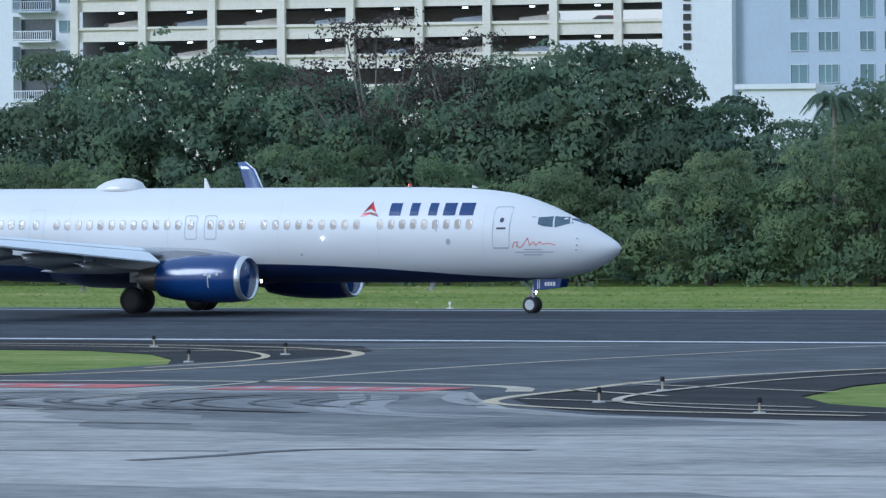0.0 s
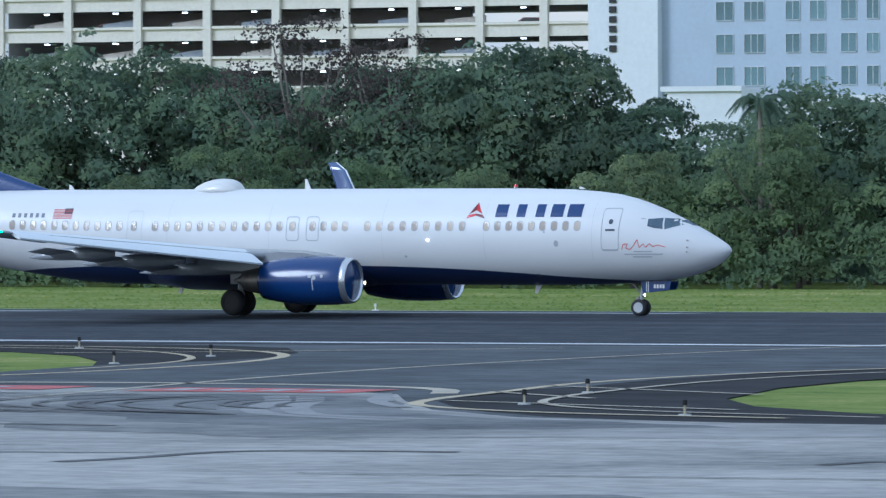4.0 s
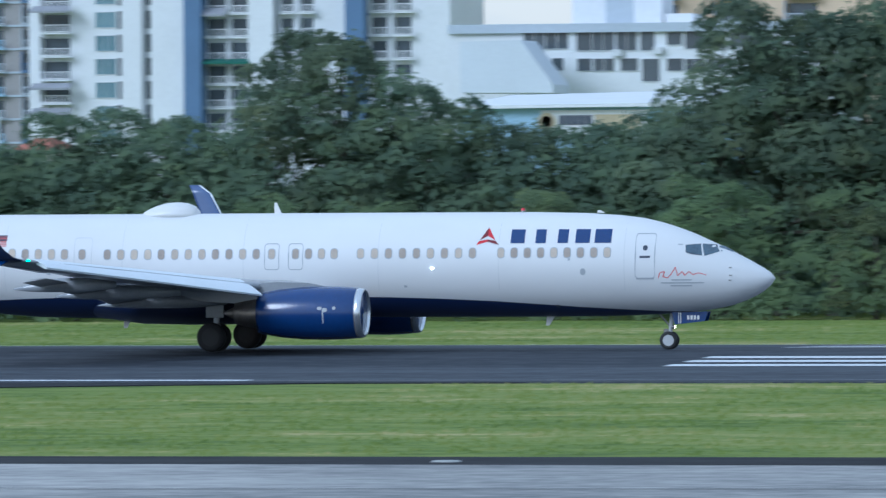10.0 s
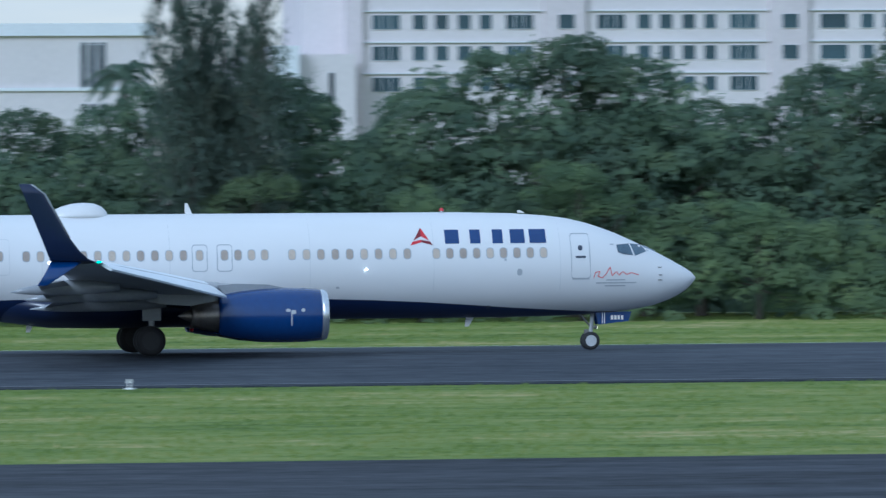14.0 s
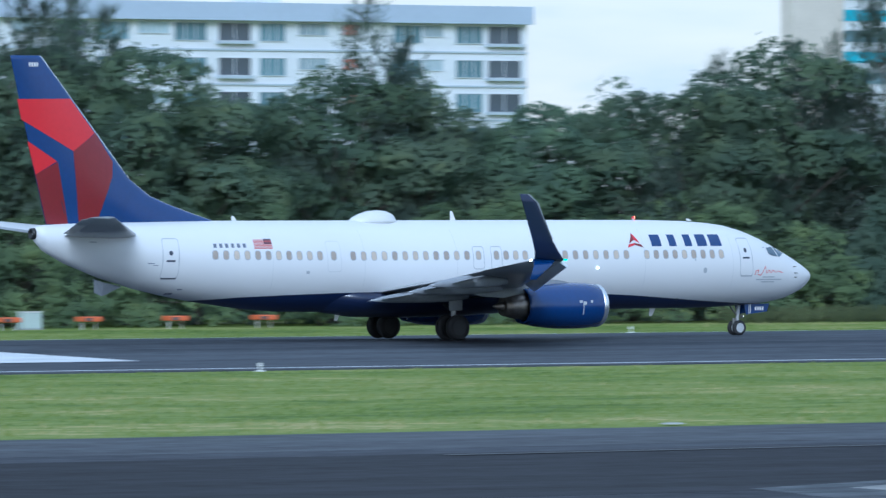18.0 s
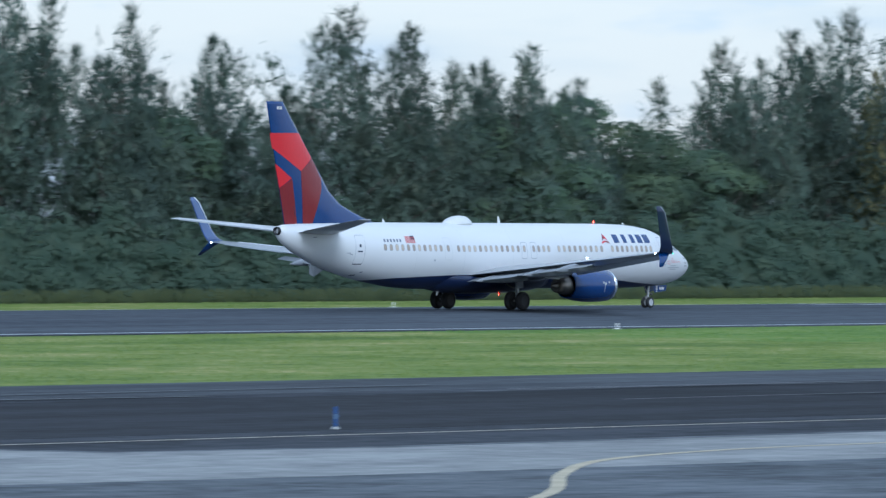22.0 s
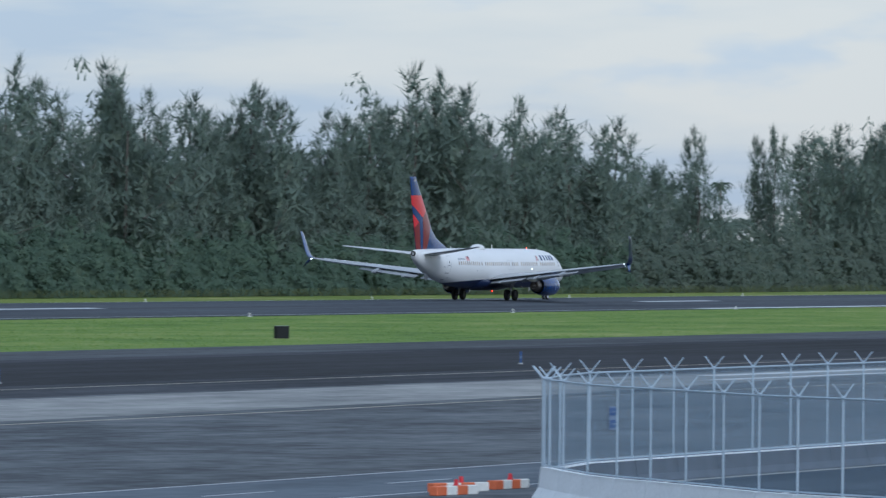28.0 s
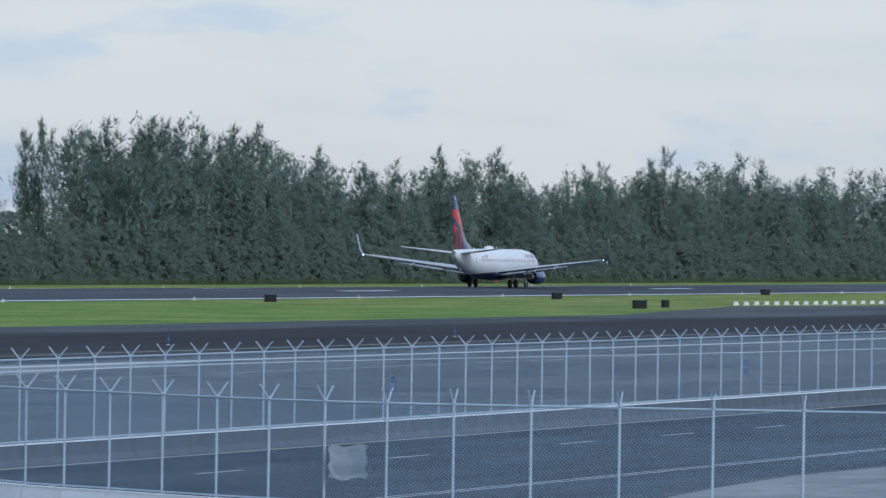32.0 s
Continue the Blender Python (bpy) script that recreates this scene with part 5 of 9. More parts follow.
def broad_tree(seed, leaves=8800, leaf=0.098, spread=0.46, low=0.16, mat=None, bark=None, small=1.0):
    """A tree ten metres tall: crown lobes on limbs, each lobe broken into clumps of leaves."""
    rng = np.random.default_rng(seed)
    H = 10.0
    big = []
    for i in range(20):
        a, rr = rng.uniform(0, 6.28), spread * H * math.sqrt(rng.uniform(0.0, 1.0)) * 0.80
        z = H * (low + (0.92 - low) * rng.uniform(0.06, 1.0))
        shrink = 1.0 - 0.55 * max(0, z / H - 0.6) / 0.4
        big.append((np.array([rr * math.cos(a) * shrink, rr * math.sin(a) * shrink, z]), H * rng.uniform(0.09, 0.17) * small))
    big.append((np.array([0, 0, 0.86 * H]), 0.13 * H * small))
    C, R = [], []
    for c, r in big:
        for k in range(5):
            d = rng.normal(0, 1, 3)
            d /= np.linalg.norm(d)
            d[2] = abs(d[2]) * 0.9 - 0.2
            C.append(c + d * r * rng.uniform(0.35, 0.8) * np.array([1.15, 1.15, 0.8]))
            R.append(r * rng.uniform(0.45, 0.85))
    heart = np.array([0, 0, 0.35 * H])
    C, R = np.array(C), np.array(R)
    V, F, N = lobed(C, R, leaves, leaf, rng, heart=heart, outer=bark is None)
    limbs = [((0, 0, H * 0.25 + 0.1 * c[2]), tuple(c), 0.10 * small) for c, r in big[::2]]
    return trunk_mesh(H * 0.62, 0.24 * small ** 2, rng.uniform(-0.4, 0.4), limbs, rng, bark or BARK), leaf_mesh("crown", V, F, mat or LEAF, N)


def needles_at(P, A, half_w, length, rng, heart):
    """Slim blades at P that point along A, shaded as one feathery mass round the line through heart."""
    n = len(P)
    A = A / (np.linalg.norm(A, axis=1)[:, None] + 1e-9)
    u = np.cross(A, rng.normal(0, 1, (n, 3)))
    u /= np.linalg.norm(u, axis=1)[:, None] + 1e-9
    w, h = (half_w * rng.uniform(0.6, 1.3, n))[:, None], (length * rng.uniform(0.6, 1.4, n))[:, None]
    V = np.stack([P - u * w, P + u * w, P + A * h], 1).reshape(-1, 3)
    out = (P - heart) * np.array([1.0, 1.0, 0.0])
    out /= np.linalg.norm(out, axis=1)[:, None] + 1e-9
    N = out * 0.8 + np.array([0, 0, 0.45]) + rng.normal(0, 0.06, (n, 3))
    N /= np.linalg.norm(N, axis=1)[:, None]
    return V, np.arange(3 * n).reshape(n, 3), np.repeat(N, 3, axis=0)


def pine_tree(seed, boughs=54, needles=26, mat=None, slim=0.20, bare=0.04, thick=1.0, spires=5, leaves=1800):
    """A casuarina ten metres tall: a few pointed spires of rising plumes, feathery at the rim."""
    rng = np.random.default_rng(seed)
    H = 10.0
    limbs, P, A, C, R = [], [], [], [], []
    leaders = [(np.array([0.0, 0.0]), 1.0)] + [(rng.normal(0, 0.12, 2) * H, rng.uniform(0.60, 0.95)) for _ in range(spires - 1)]
    for off, top in leaders:
        bend = rng.normal(0, 0.25, 2) + np.array([0.2, 0])
        Ht = H * top
        stout = rng.uniform(0.80, 1.25)
        for i in range(boughs):
            u = bare + (1 - bare) * ((i + rng.random()) / boughs) ** 0.9
            wide = Ht * slim * stout * (1.12 * (1 - u) ** 0.52 + 0.03)
            L = wide * rng.uniform(0.5, 1.45)
            a, el = rng.uniform(0, 6.28), radians(rng.uniform(22, 48) + 30 * u * u)
            way = np.array([math.cos(a) * math.cos(el), math.sin(a) * math.cos(el), math.sin(el)])
            base = np.array([off[0] * min(1, u * 2) + bend[0] * u ** 3, off[1] * min(1, u * 2) + bend[1] * u ** 3, Ht * u])
            if i % 10 == 0:
                limbs.append((tuple(base), tuple(base + way * L), 0.03))
            if u < 0.88 and i % 3 == 0:
                C.append(base + way * wide * 0.50)
                R.append(wide * rng.uniform(0.32, 0.50) + 0.04)
            f = rng.uniform(0.22, 1.0, needles)[:, None]
            spread = 0.03 + 0.10 * L * (1.1 - f)
            P.append(base + way * L * f + np.array([0, 0, 0.22 * L]) * f * f + rng.normal(0, 1, (needles, 3)) * spread * np.array([1, 1, 0.8]))
            A.append(way + np.array([0, 0, 0.5]) * f * u + rng.normal(0, 0.45, (needles, 3)))
        tip = np.array([off[0] + bend[0], off[1] + bend[1], Ht])
        f = rng.uniform(-0.10, 0.0, 16)[:, None]
        P.append(tip + np.array([0, 0, H]) * f + rng.normal(0, 1, (16, 3)) * (0.015 - 0.6 * f * np.array([1, 1, 0])))
        A.append(np.array([0.1, 0, 1.0]) + rng.normal(0, 0.4, (16, 3)))
    V, F, N = joined(needles_at(np.concatenate(P), np.concatenate(A), 0.017 * thick, 0.34 * thick, rng, np.zeros(3)),
        lobed(np.array(C), np.array(R), leaves, 0.088 * thick, rng, (0.95, 0.95, 1.6), heart=np.array([0, 0, 0.2 * H]), outer=True, slim=True))
    return trunk_mesh(H * 0.84, 0.11, rng.uniform(-0.1, 0.1), limbs, rng, BARK), leaf_mesh("crown", V, F, mat or LEAF_PINE, N)


BROAD = [broad_tree(s) for s in (1, 2, 3, 4, 5, 6, 7)]
BUSH = [broad_tree(s, 6000, 0.102, 0.62, 0.02, LEAF_SHRUB) for s in (11, 12, 13, 14)]
FLAT = [broad_tree(s, 8000, 0.097, 0.66, 0.45) for s in (21, 22, 23)]
PINES = [pine_tree(s) for s in (31, 32, 33, 34, 35, 36)]
PINES_FAR = [pine_tree(s, 36, 13, LEAF_HAZED, 0.21, thick=1.5, leaves=1000) for s in (41, 42, 43, 44)]
PINES_FILL = [pine_tree(s, 44, 13, thick=1.3, leaves=1300) for s in (71, 72, 73, 74)]
DRY = [broad_tree(s, 2300, 0.06, 0.42, 0.35, LEAF_DRY, PALE_BARK, 0.75) for s in (51, 52)]
YELLOW_PINE = pine_tree(61, mat=LEAF_YELLOW, slim=0.20)
trng = random.Random(5)


FAR = []


def plant(kinds, x, y, h, wide=1.0, name="tree", label="leafy green tree in the belt beside the airfield", group="trees along the airfield"):
    tm, cm = trng.choice(kinds) if isinstance(kinds, list) else kinds
    s = h / 10.0
    m = pose(x, y, -0.1, 0, 0, trng.uniform(0, 360)) @ Matrix.Diagonal((s * wide, s * wide, s, 1))
    if x > 640 and name == "tree":
        FAR.append((tm, cm, m))
        return None
    t = new(name)
    t.matrix_basis = m
    tagged(t, label, "tree", group)
    for nm, me in (("trunk", tm), ("crown", cm)):
        o = new(nm, me)
        o.parent = t
    return t


# tops of the belt along the runway: x, height
BELT_WEST = [(-223, 10.5), (-218, 13.2), (-213, 14.0), (-208, 13.6), (-204, 12.7), (-202, 11.2), (-199, 11.8), (-188, 13.0), (-185, 13.3), (-183, 13.7), (-178, 12.7), (-175, 9.8), (-172, 8.9), (-165, 11.1), (-161, 10.4), (-157, 12.7), (-154, 13.3), (-150, 13.5), (-147, 12.6), (-140, 10.6), (-136, 10.9), (-132, 11.2), (-128, 10.5), (-126, 10.0), (-119, 9.7), (-117, 10.0), (-114, 10.2), (-111, 9.6), (-106, 10.6), (-104, 9.7), (-101, 10.7), (-95, 12.1), (-91, 14.6), (-86, 12.3), (-81, 10.0), (-77, 10.1), (-74, 10.8), (-70, 13.3), (-67, 15.8), (-64, 15.8), (-61, 16.5)]
BELT_MID = [(-56, 16.4), (-50, 16.2), (-44, 16.0), (-41, 14.0), (-38, 13.4), (-35, 13.1), (-31, 13.0), (-25, 14.3), (-22, 14.6), (-19, 13.7), (-16, 13.2), (-12, 14.5), (-8, 14.8), (-5, 13.6), (-2, 12.4), (2, 11.1), (7, 11.2), (10, 11.8), (14, 10.3), (18, 12.3), (23, 10.0), (29, 11.6), (32, 11.2), (38, 11.0), (41, 13.4), (51, 12.1), (58, 12.2), (62, 13.4), (66, 14.0), (70, 13.2), (73, 11.5), (79, 13.1), (84, 12.5), (87, 14.5)]
BELT_EAST = [(91, 13.4), (113, 12.1), (117, 12.2), (124, 13.9), (132, 13.1), (137, 12.5), (185, 13.7), (191, 14.3), (196, 15.0), (201, 14.9), (205, 12.6), (208, 12.3), (213, 13.7), (218, 12.9), (224, 11.1), (227, 11.5), (231, 12.7), (235, 13.1), (240, 15.4), (263, 15.8), (267, 16.5), (272, 16.3), (278, 13.5), (282, 10.8), (287, 10.9), (291, 13.4), (295, 16.2), (405, 13.8), (442, 14.0), (446, 13.9), (452, 14.6), (458, 13.8), (462, 12.8), (469, 11.5), (563, 13.0), (569, 13.5), (577, 13.8), (617, 13.4), (621, 13.0), (629, 14.6), (638, 16.3), (645, 15.3), (647, 13.8), (653, 14.0), (659, 12.1), (668, 13.2), (681, 13.6), (921, 13.8), (956, 9.6), (965, 9.6)]
PINE_WEST = [(47.5, 17.3), (94, 18.0), (96, 17.7), (100, 18.0), (103, 17.4), (105, 17.7), (108, 17.0), (111, 16.1), (125, 16.4), (139, 17.8), (142, 18.4), (146, 18.1), (194, 18.1), (198, 17.8), (216, 17.5), (241, 15.3), (245, 15.5), (247, 18.5), (252, 20.2), (255, 19.3), (259, 17.7), (296, 19.0), (299, 21.2), (302, 20.6), (308, 20.3), (313, 19.0), (318, 18.4), (323, 18.8), (328, 19.3), (333, 20.5), (337, 21.7), (342, 21.1), (348, 22.1), (354, 21.9), (359, 21.1), (366, 20.1), (372, 19.8), (378, 19.9), (382, 20.4), (386, 22.0), (392, 19.0), (398, 19.9)]
PINE_MID = [(402, 16.4), (408, 18.5), (414, 17.8), (420, 19.3), (425, 20.9), (433, 17.9), (438, 16.3), (443, 18.6), (446, 16.9), (452, 16.2), (472, 17.4), (474, 18.0), (482, 20.5), (489, 21.0), (497, 23.5), (505, 21.9), (510, 18.7), (519, 23.1), (527, 23.3), (534, 23.5), (540, 17.3), (549, 22.7), (554, 19.6), (558, 18.6), (585, 22.2), (595, 21.1), (605, 19.5), (614, 18.8), (631, 21.1), (669, 17.6), (675, 21.3), (688, 20.1), (700, 23.3), (707, 23.2), (714, 22.1), (728, 24.9), (736, 22.9), (741, 23.0), (754, 25.5)]
PINE_EAST = [(765, 22.3), (776, 22.2), (789, 23.4), (792, 23.5), (798, 22.4), (810, 17.9), (814, 17.9), (824, 22.9), (840, 27.0), (849, 26.2), (857, 24.3), (870, 21.1), (886, 23.9), (898, 23.0), (910, 21.8), (923, 16.1), (929, 16.9), (942, 21.6), (977, 22.3), (980, 21.4), (991, 21.3), (1002, 22.7), (1016, 23.0), (1019, 23.0), (1035, 23.3), (1039, 23.0), (1047, 22.3), (1063, 23.0), (1067, 23.0), (1078, 20.7), (1083, 20.3), (1096, 19.2), (1110, 20.3), (1125, 17.9), (1138, 18.9), (1160, 17.4), (1179, 21.4), (1200, 21.7), (1214, 19.1), (1242, 16.5), (1261, 19.7), (1284, 20.5), (1311, 23.5), (1336, 20.7), (1379, 23.5), (1402, 22.7), (1439, 21.6), (1469, 21.4), (1499, 21.2)]


def front(x):
    """Where the belt begins, seen from the runway."""
    return interp(x, [(-400, 373), (0, 370), (110, 366), (165, 345), (230, 334), (3000, 334)])


for x, h in BELT_WEST + BELT_MID + BELT_EAST:
    h = 9.8 if x == 41 else h
    y = front(x) + (15 if x < 150 else 9)
    wide = {-44: 0.5, -41: 0.6, -38: 0.7, -35: 0.8}[x] if -45 < x < -34 else 0.7 if abs(x + 122.5) < 5 else 0.72 if x == -147 else 1.0 if h < 12.5 else 0.9
    plant(FLAT if (-45 < x < 0 and trng.random() < 0.7) else BROAD, x - (1.0 if x == -147 else 0), y + trng.uniform(-1, 2), h * 1.03, wide)
for x in (131, 137, 142.5, 149, 154, 160.5, 166, 171.5, 177):
    plant(BROAD, x, front(x) + 9 + trng.uniform(-1, 3), trng.uniform(11.5, 14.5), 1.05)
for x, h, wide in ((42.6, 11.6, 0.55), (44.8, 12.1, 0.65), (49.5, 11.3, 0.8)):
    plant(BROAD, x, 384.0, h, wide)
CASUARINA = "feathery dark green casuarina tree in the belt"
TOPS = sorted(BELT_WEST + BELT_MID + BELT_EAST + PINE_WEST + PINE_MID + PINE_EAST)
DIPS = sorted([p for p in TOPS if p[0] not in (41, 47.5)] + [(42, 9.6), (47, 12.0), (-145.6, 7.6), (-142.6, 8.0), (-123.2, 7.0), (-120.2, 7.0)])
for x, h in PINE_WEST + PINE_MID:
    plant(PINES if x < 600 else PINES_FAR, x, front(x) + (18 if x < 150 else 9) + trng.uniform(-2, 2), h, 1.1 if x < 60 else 1.15, label=CASUARINA)
for x, h in PINE_EAST:
    plant(PINES_FAR, x, front(x) + 8 + trng.uniform(-2, 3), h, 0.7 if 930 < x < 990 else 1.25, label=CASUARINA)
# lower trees that close the belt between the tall ones
x = 232.0
while x < 1470:
    h = min(TOPS, key=lambda p: abs(p[0] - x))[1]
    if not 944 < x < 992:
        plant(PINES_FILL if x < 560 else PINES_FAR, x + trng.uniform(-1.5, 1.5), front(x) + trng.uniform(5, 12), min(h * (0.86 if x < 480 else 0.90), h - 1.8) * trng.uniform(0.80, 1.0), 1.35, label=CASUARINA)
    x += 4.6 if x < 560 else 6.5 if x < 900 else 9.0
# the woods farther down the runway, past counting
for nm, slot, lab in (("far_woods", 1, "dark feathery woods beside the far end of the runway"), ("far_trunks", 0, "thin trunks inside the far woods")):
    Vs, Fs, Ns, k = [], [], [], 0
    for pair in FAR:
        me, m = pair[slot], np.array(pair[2])
        co = np.empty(len(me.vertices) * 3, np.float32)
        me.vertices.foreach_get("co", co)
        co = co.reshape(-1, 3) @ m[:3, :3].T + m[:3, 3]
        tri = np.empty(len(me.loops), np.int32)
        me.loops.foreach_get("vertex_index", tri)
        tot = np.empty(len(me.polygons), np.int32)
        me.polygons.foreach_get("loop_total", tot)
        n = 3 if slot else 4
        keep = np.repeat(tot == n, tot)
        if slot:
            nv = np.empty(len(me.loops) * 3, np.float32)
            me.corner_normals.foreach_get("vector", nv)
            nv = nv.reshape(-1, 3) @ m[:3, :3].T
            vn = np.zeros_like(co)
            vn[tri] = nv / (np.linalg.norm(nv, axis=1)[:, None] + 1e-9)
            Ns.append(vn)
        Vs.append(co)
        Fs.append(tri[keep].reshape(-1, n) + k)
        k += len(co)
    tagged(new(nm, leaf_mesh(nm, np.concatenate(Vs), np.concatenate(Fs), LEAF_HAZED if slot else BARK, np.concatenate(Ns) if slot else None)), lab, "woods", kind="stuff")
# single shrubs at the edge of the belt
x = -262.0
while x < 232:
    plant(BUSH, x + trng.uniform(-1, 1), front(x) + 3.4 + trng.uniform(-0.8, 1.2), (7.2 if x < 170 else 6.6) * trng.uniform(0.7, 1.15), 1.0, "bush", "dense green shrub at the edge of the belt", "bushes along the airfield")
    x += 8.4


def undergrowth(name, x0, x1, leaf, each, lobe, seed, tall, mat, back=0.0, high=0.8, slim=False):
    """The closed lower mass of the belt: clumps of leaves on a bank, too many to count."""
    rng = np.random.default_rng(seed)
    floor_at, tall0 = 0.5, tall
    n = int((x1 - x0) * (tall or 12.0) / (lobe * lobe * 1.0))
    x = rng.uniform(x0, x1, n)
    if tall is None:
        floor_at = 0.72
        tall = high * np.interp(x, [p[0] for p in DIPS], [p[1] for p in DIPS])
    lump = 0.74 + 0.26 * np.sin(x * 0.53 + 1.3 * np.sin(x * 0.21)) * np.sin(x * 0.27 + 2.0)
    z = tall * np.clip(lump, floor_at, 1.05) * rng.random(n) ** 0.9
    fx = np.interp(x, [-400, 0, 110, 165, 230, 3000], [373, 370, 366, 345, 334, 334])
    y = fx + 0.5 + 3.2 * (z / tall) ** 1.3 + 0.7 * np.sin(x * 0.8 + 2 * np.sin(z * 0.5)) + rng.exponential(0.7, n)
    y += back
    r = lobe * rng.uniform(0.55, 1.25, n)
    V, F, N = lobed(np.stack([x, y, z], 1), r, n * each, leaf, rng, (1.0, 1.0, 1.5) if slim else (1.15, 1.15, 0.85), facing=np.array([0.0, -0.9, 0.5]), slim=slim)
    # the closed leafy bank behind the outer leaves
    step = lobe * 0.7
    gx, gu = np.meshgrid(np.arange(x0, x1 + step, step), np.linspace(0, 1, 14))
    high_at = tall0 if tall0 else high * np.interp(gx, [p[0] for p in DIPS], [p[1] for p in DIPS])
    gl = 0.74 + 0.26 * np.sin(gx * 0.53 + 1.3 * np.sin(gx * 0.21)) * np.sin(gx * 0.27 + 2.0)
    gz = high_at * np.clip(gl, floor_at, 1.05) * gu * 0.93
    gf = np.interp(gx, [-400, 0, 110, 165, 230, 3000], [373, 370, 366, 345, 334, 334])
    gy = gf + back + 1.1 * lobe + 0.5 + 3.2 * (gz / high_at) ** 1.3 + 0.7 * np.sin(gx * 0.8 + 2 * np.sin(gz * 0.5)) + rng.normal(0, 0.22 * lobe, gx.shape)
    co = np.stack([gx, gy, gz], 2).reshape(-1, 3)
    w = gx.shape[1]
    q = (np.arange(13)[:, None] * w + np.arange(w - 1)[None, :]).ravel()
    tri = np.concatenate([np.stack([q, q + 1, q + w + 1], 1), np.stack([q, q + w + 1, q + w], 1)])
    nn = np.array([0.0, -0.85, 0.5]) + rng.normal(0, 0.22, co.shape)
    if tall0 and (x0 > 200 or back > 20):
        V, F, N = joined((V, F, N), (co, tri, nn / np.linalg.norm(nn, axis=1)[:, None]))
    o = new(name, leaf_mesh(name, V, F, mat, N))
    return tagged(o, "dense tangled green undergrowth along the foot of the belt", "undergrowth", kind="stuff")


undergrowth("undergrowth", -262, 60, 0.112, 46, 0.85, 81, 7.0, LEAF_SHRUB)
undergrowth("undergrowth", 60, 240, 0.112, 46, 0.85, 82, 7.0, LEAF_SHRUB)
undergrowth("undergrowth", 240, 560, 0.13, 36, 0.9, 83, 7.5, LEAF_SHADE)
undergrowth("undergrowth", 560, 900, 0.18, 23, 1.0, 85, 8.5, LEAF_SHADE)
undergrowth("undergrowth", 900, 1560, 0.25, 22, 1.35, 84, 9.0, LEAF_HAZED)
# the second rank, nearly as tall as the trees
undergrowth("undergrowth", -262, 240, 0.145, 30, 1.1, 86, None, LEAF, 9.0, 1.12)
undergrowth("undergrowth", 150, 640, 0.20, 25, 1.2, 87, None, LEAF_PINE, 7.0, 0.92, True)
undergrowth("undergrowth", 640, 940, 0.26, 28, 1.6, 88, None, LEAF_HAZED, 7.0, 1.0, True)
undergrowth("undergrowth", 985, 1560, 0.27, 34, 1.9, 89, None, LEAF_HAZED, 7.0, 1.02, True)
undergrowth("undergrowth", -262, 240, 0.19, 60, 1.4, 90, 11.0, LEAF_SHADE, 22.0)
# tall dry grass where the mown strip ends
rngf = np.random.default_rng(91)
n = 26000
gx = np.concatenate([rngf.uniform(230, 700, n), rngf.uniform(700, 1500, n // 2)])
gy = 333.2 + rngf.normal(0, 0.7, len(gx))
gz = rngf.uniform(0.1, 0.8, len(gx)) ** 1.3
V, F, N = cards(np.stack([gx, gy, gz], 1), np.tile([0.0, -1.0, 0.2], (len(gx), 1)), 0.06, 0.35, rngf, up=np.array([0.2, 0, 1.0]))
tagged(new("tall_grass", leaf_mesh("tall_grass", V, F, LEAF_OLIVE, N)), "tall olive-green grass fringe before the trees", "grass", kind="stuff")


def tufts(x0, x1, y0, y1, count, wide, high, seed, mat, keep=None):
    """Blades of mown grass standing over the ground."""
    rng = np.random.default_rng(seed)
    x, y = rng.uniform(x0, x1, count), rng.uniform(y0, y1, count)
    if keep is not None:
        k = keep(x, y)
        x, y = x[k], y[k]
    h = high * rng.uniform(0.35, 1.0, len(x)) ** 1.5 * (0.75 + 0.5 * np.sin(x * 0.31 + 2 * np.sin(y * 0.4)) ** 2)
    w = wide * rng.uniform(0.5, 1.4, len(x))
    lean = rng.normal(0, 0.4, len(x)) * h
    z = np.full(len(x), -0.06)
    V = np.stack([np.stack([x - w, y, z], 1), np.stack([x + w, y, z], 1), np.stack([x + lean, y + 0.02, z + h + 0.02], 1)], 1).reshape(-1, 3)
    N = np.tile([0.0, -0.25, 0.97], (len(V), 1))
    o = new("grass_tufts", leaf_mesh("grass_tufts", V, np.arange(len(V)).reshape(-1, 3), mat, N))
    return tagged(o, "short mown grass blades in green and straw tones", "grass", kind="stuff")


tufts(-68, 310, 180, 247.5, 60000, 0.085, 0.10, 71, GRASS, lambda x, y: (x > -55) | (y < 240 + (x + 55) * 0.6))
tufts(310, 715, 180, 247.5, 24000, 0.17, 0.11, 72, GRASS_LUSH)
tufts(715, 1000, 180, 247.5, 9000, 0.2, 0.10, 75, GRASS, lambda x, y: y > 200)
tufts(-262, 700, 311.6, 333, 36000, 0.11, 0.10, 73, GRASS)
tufts(-262, 130, 333, 369, 16000, 0.14, 0.11, 74, GRASS, lambda x, y: x < 128 - (y - 333) * 0.3)
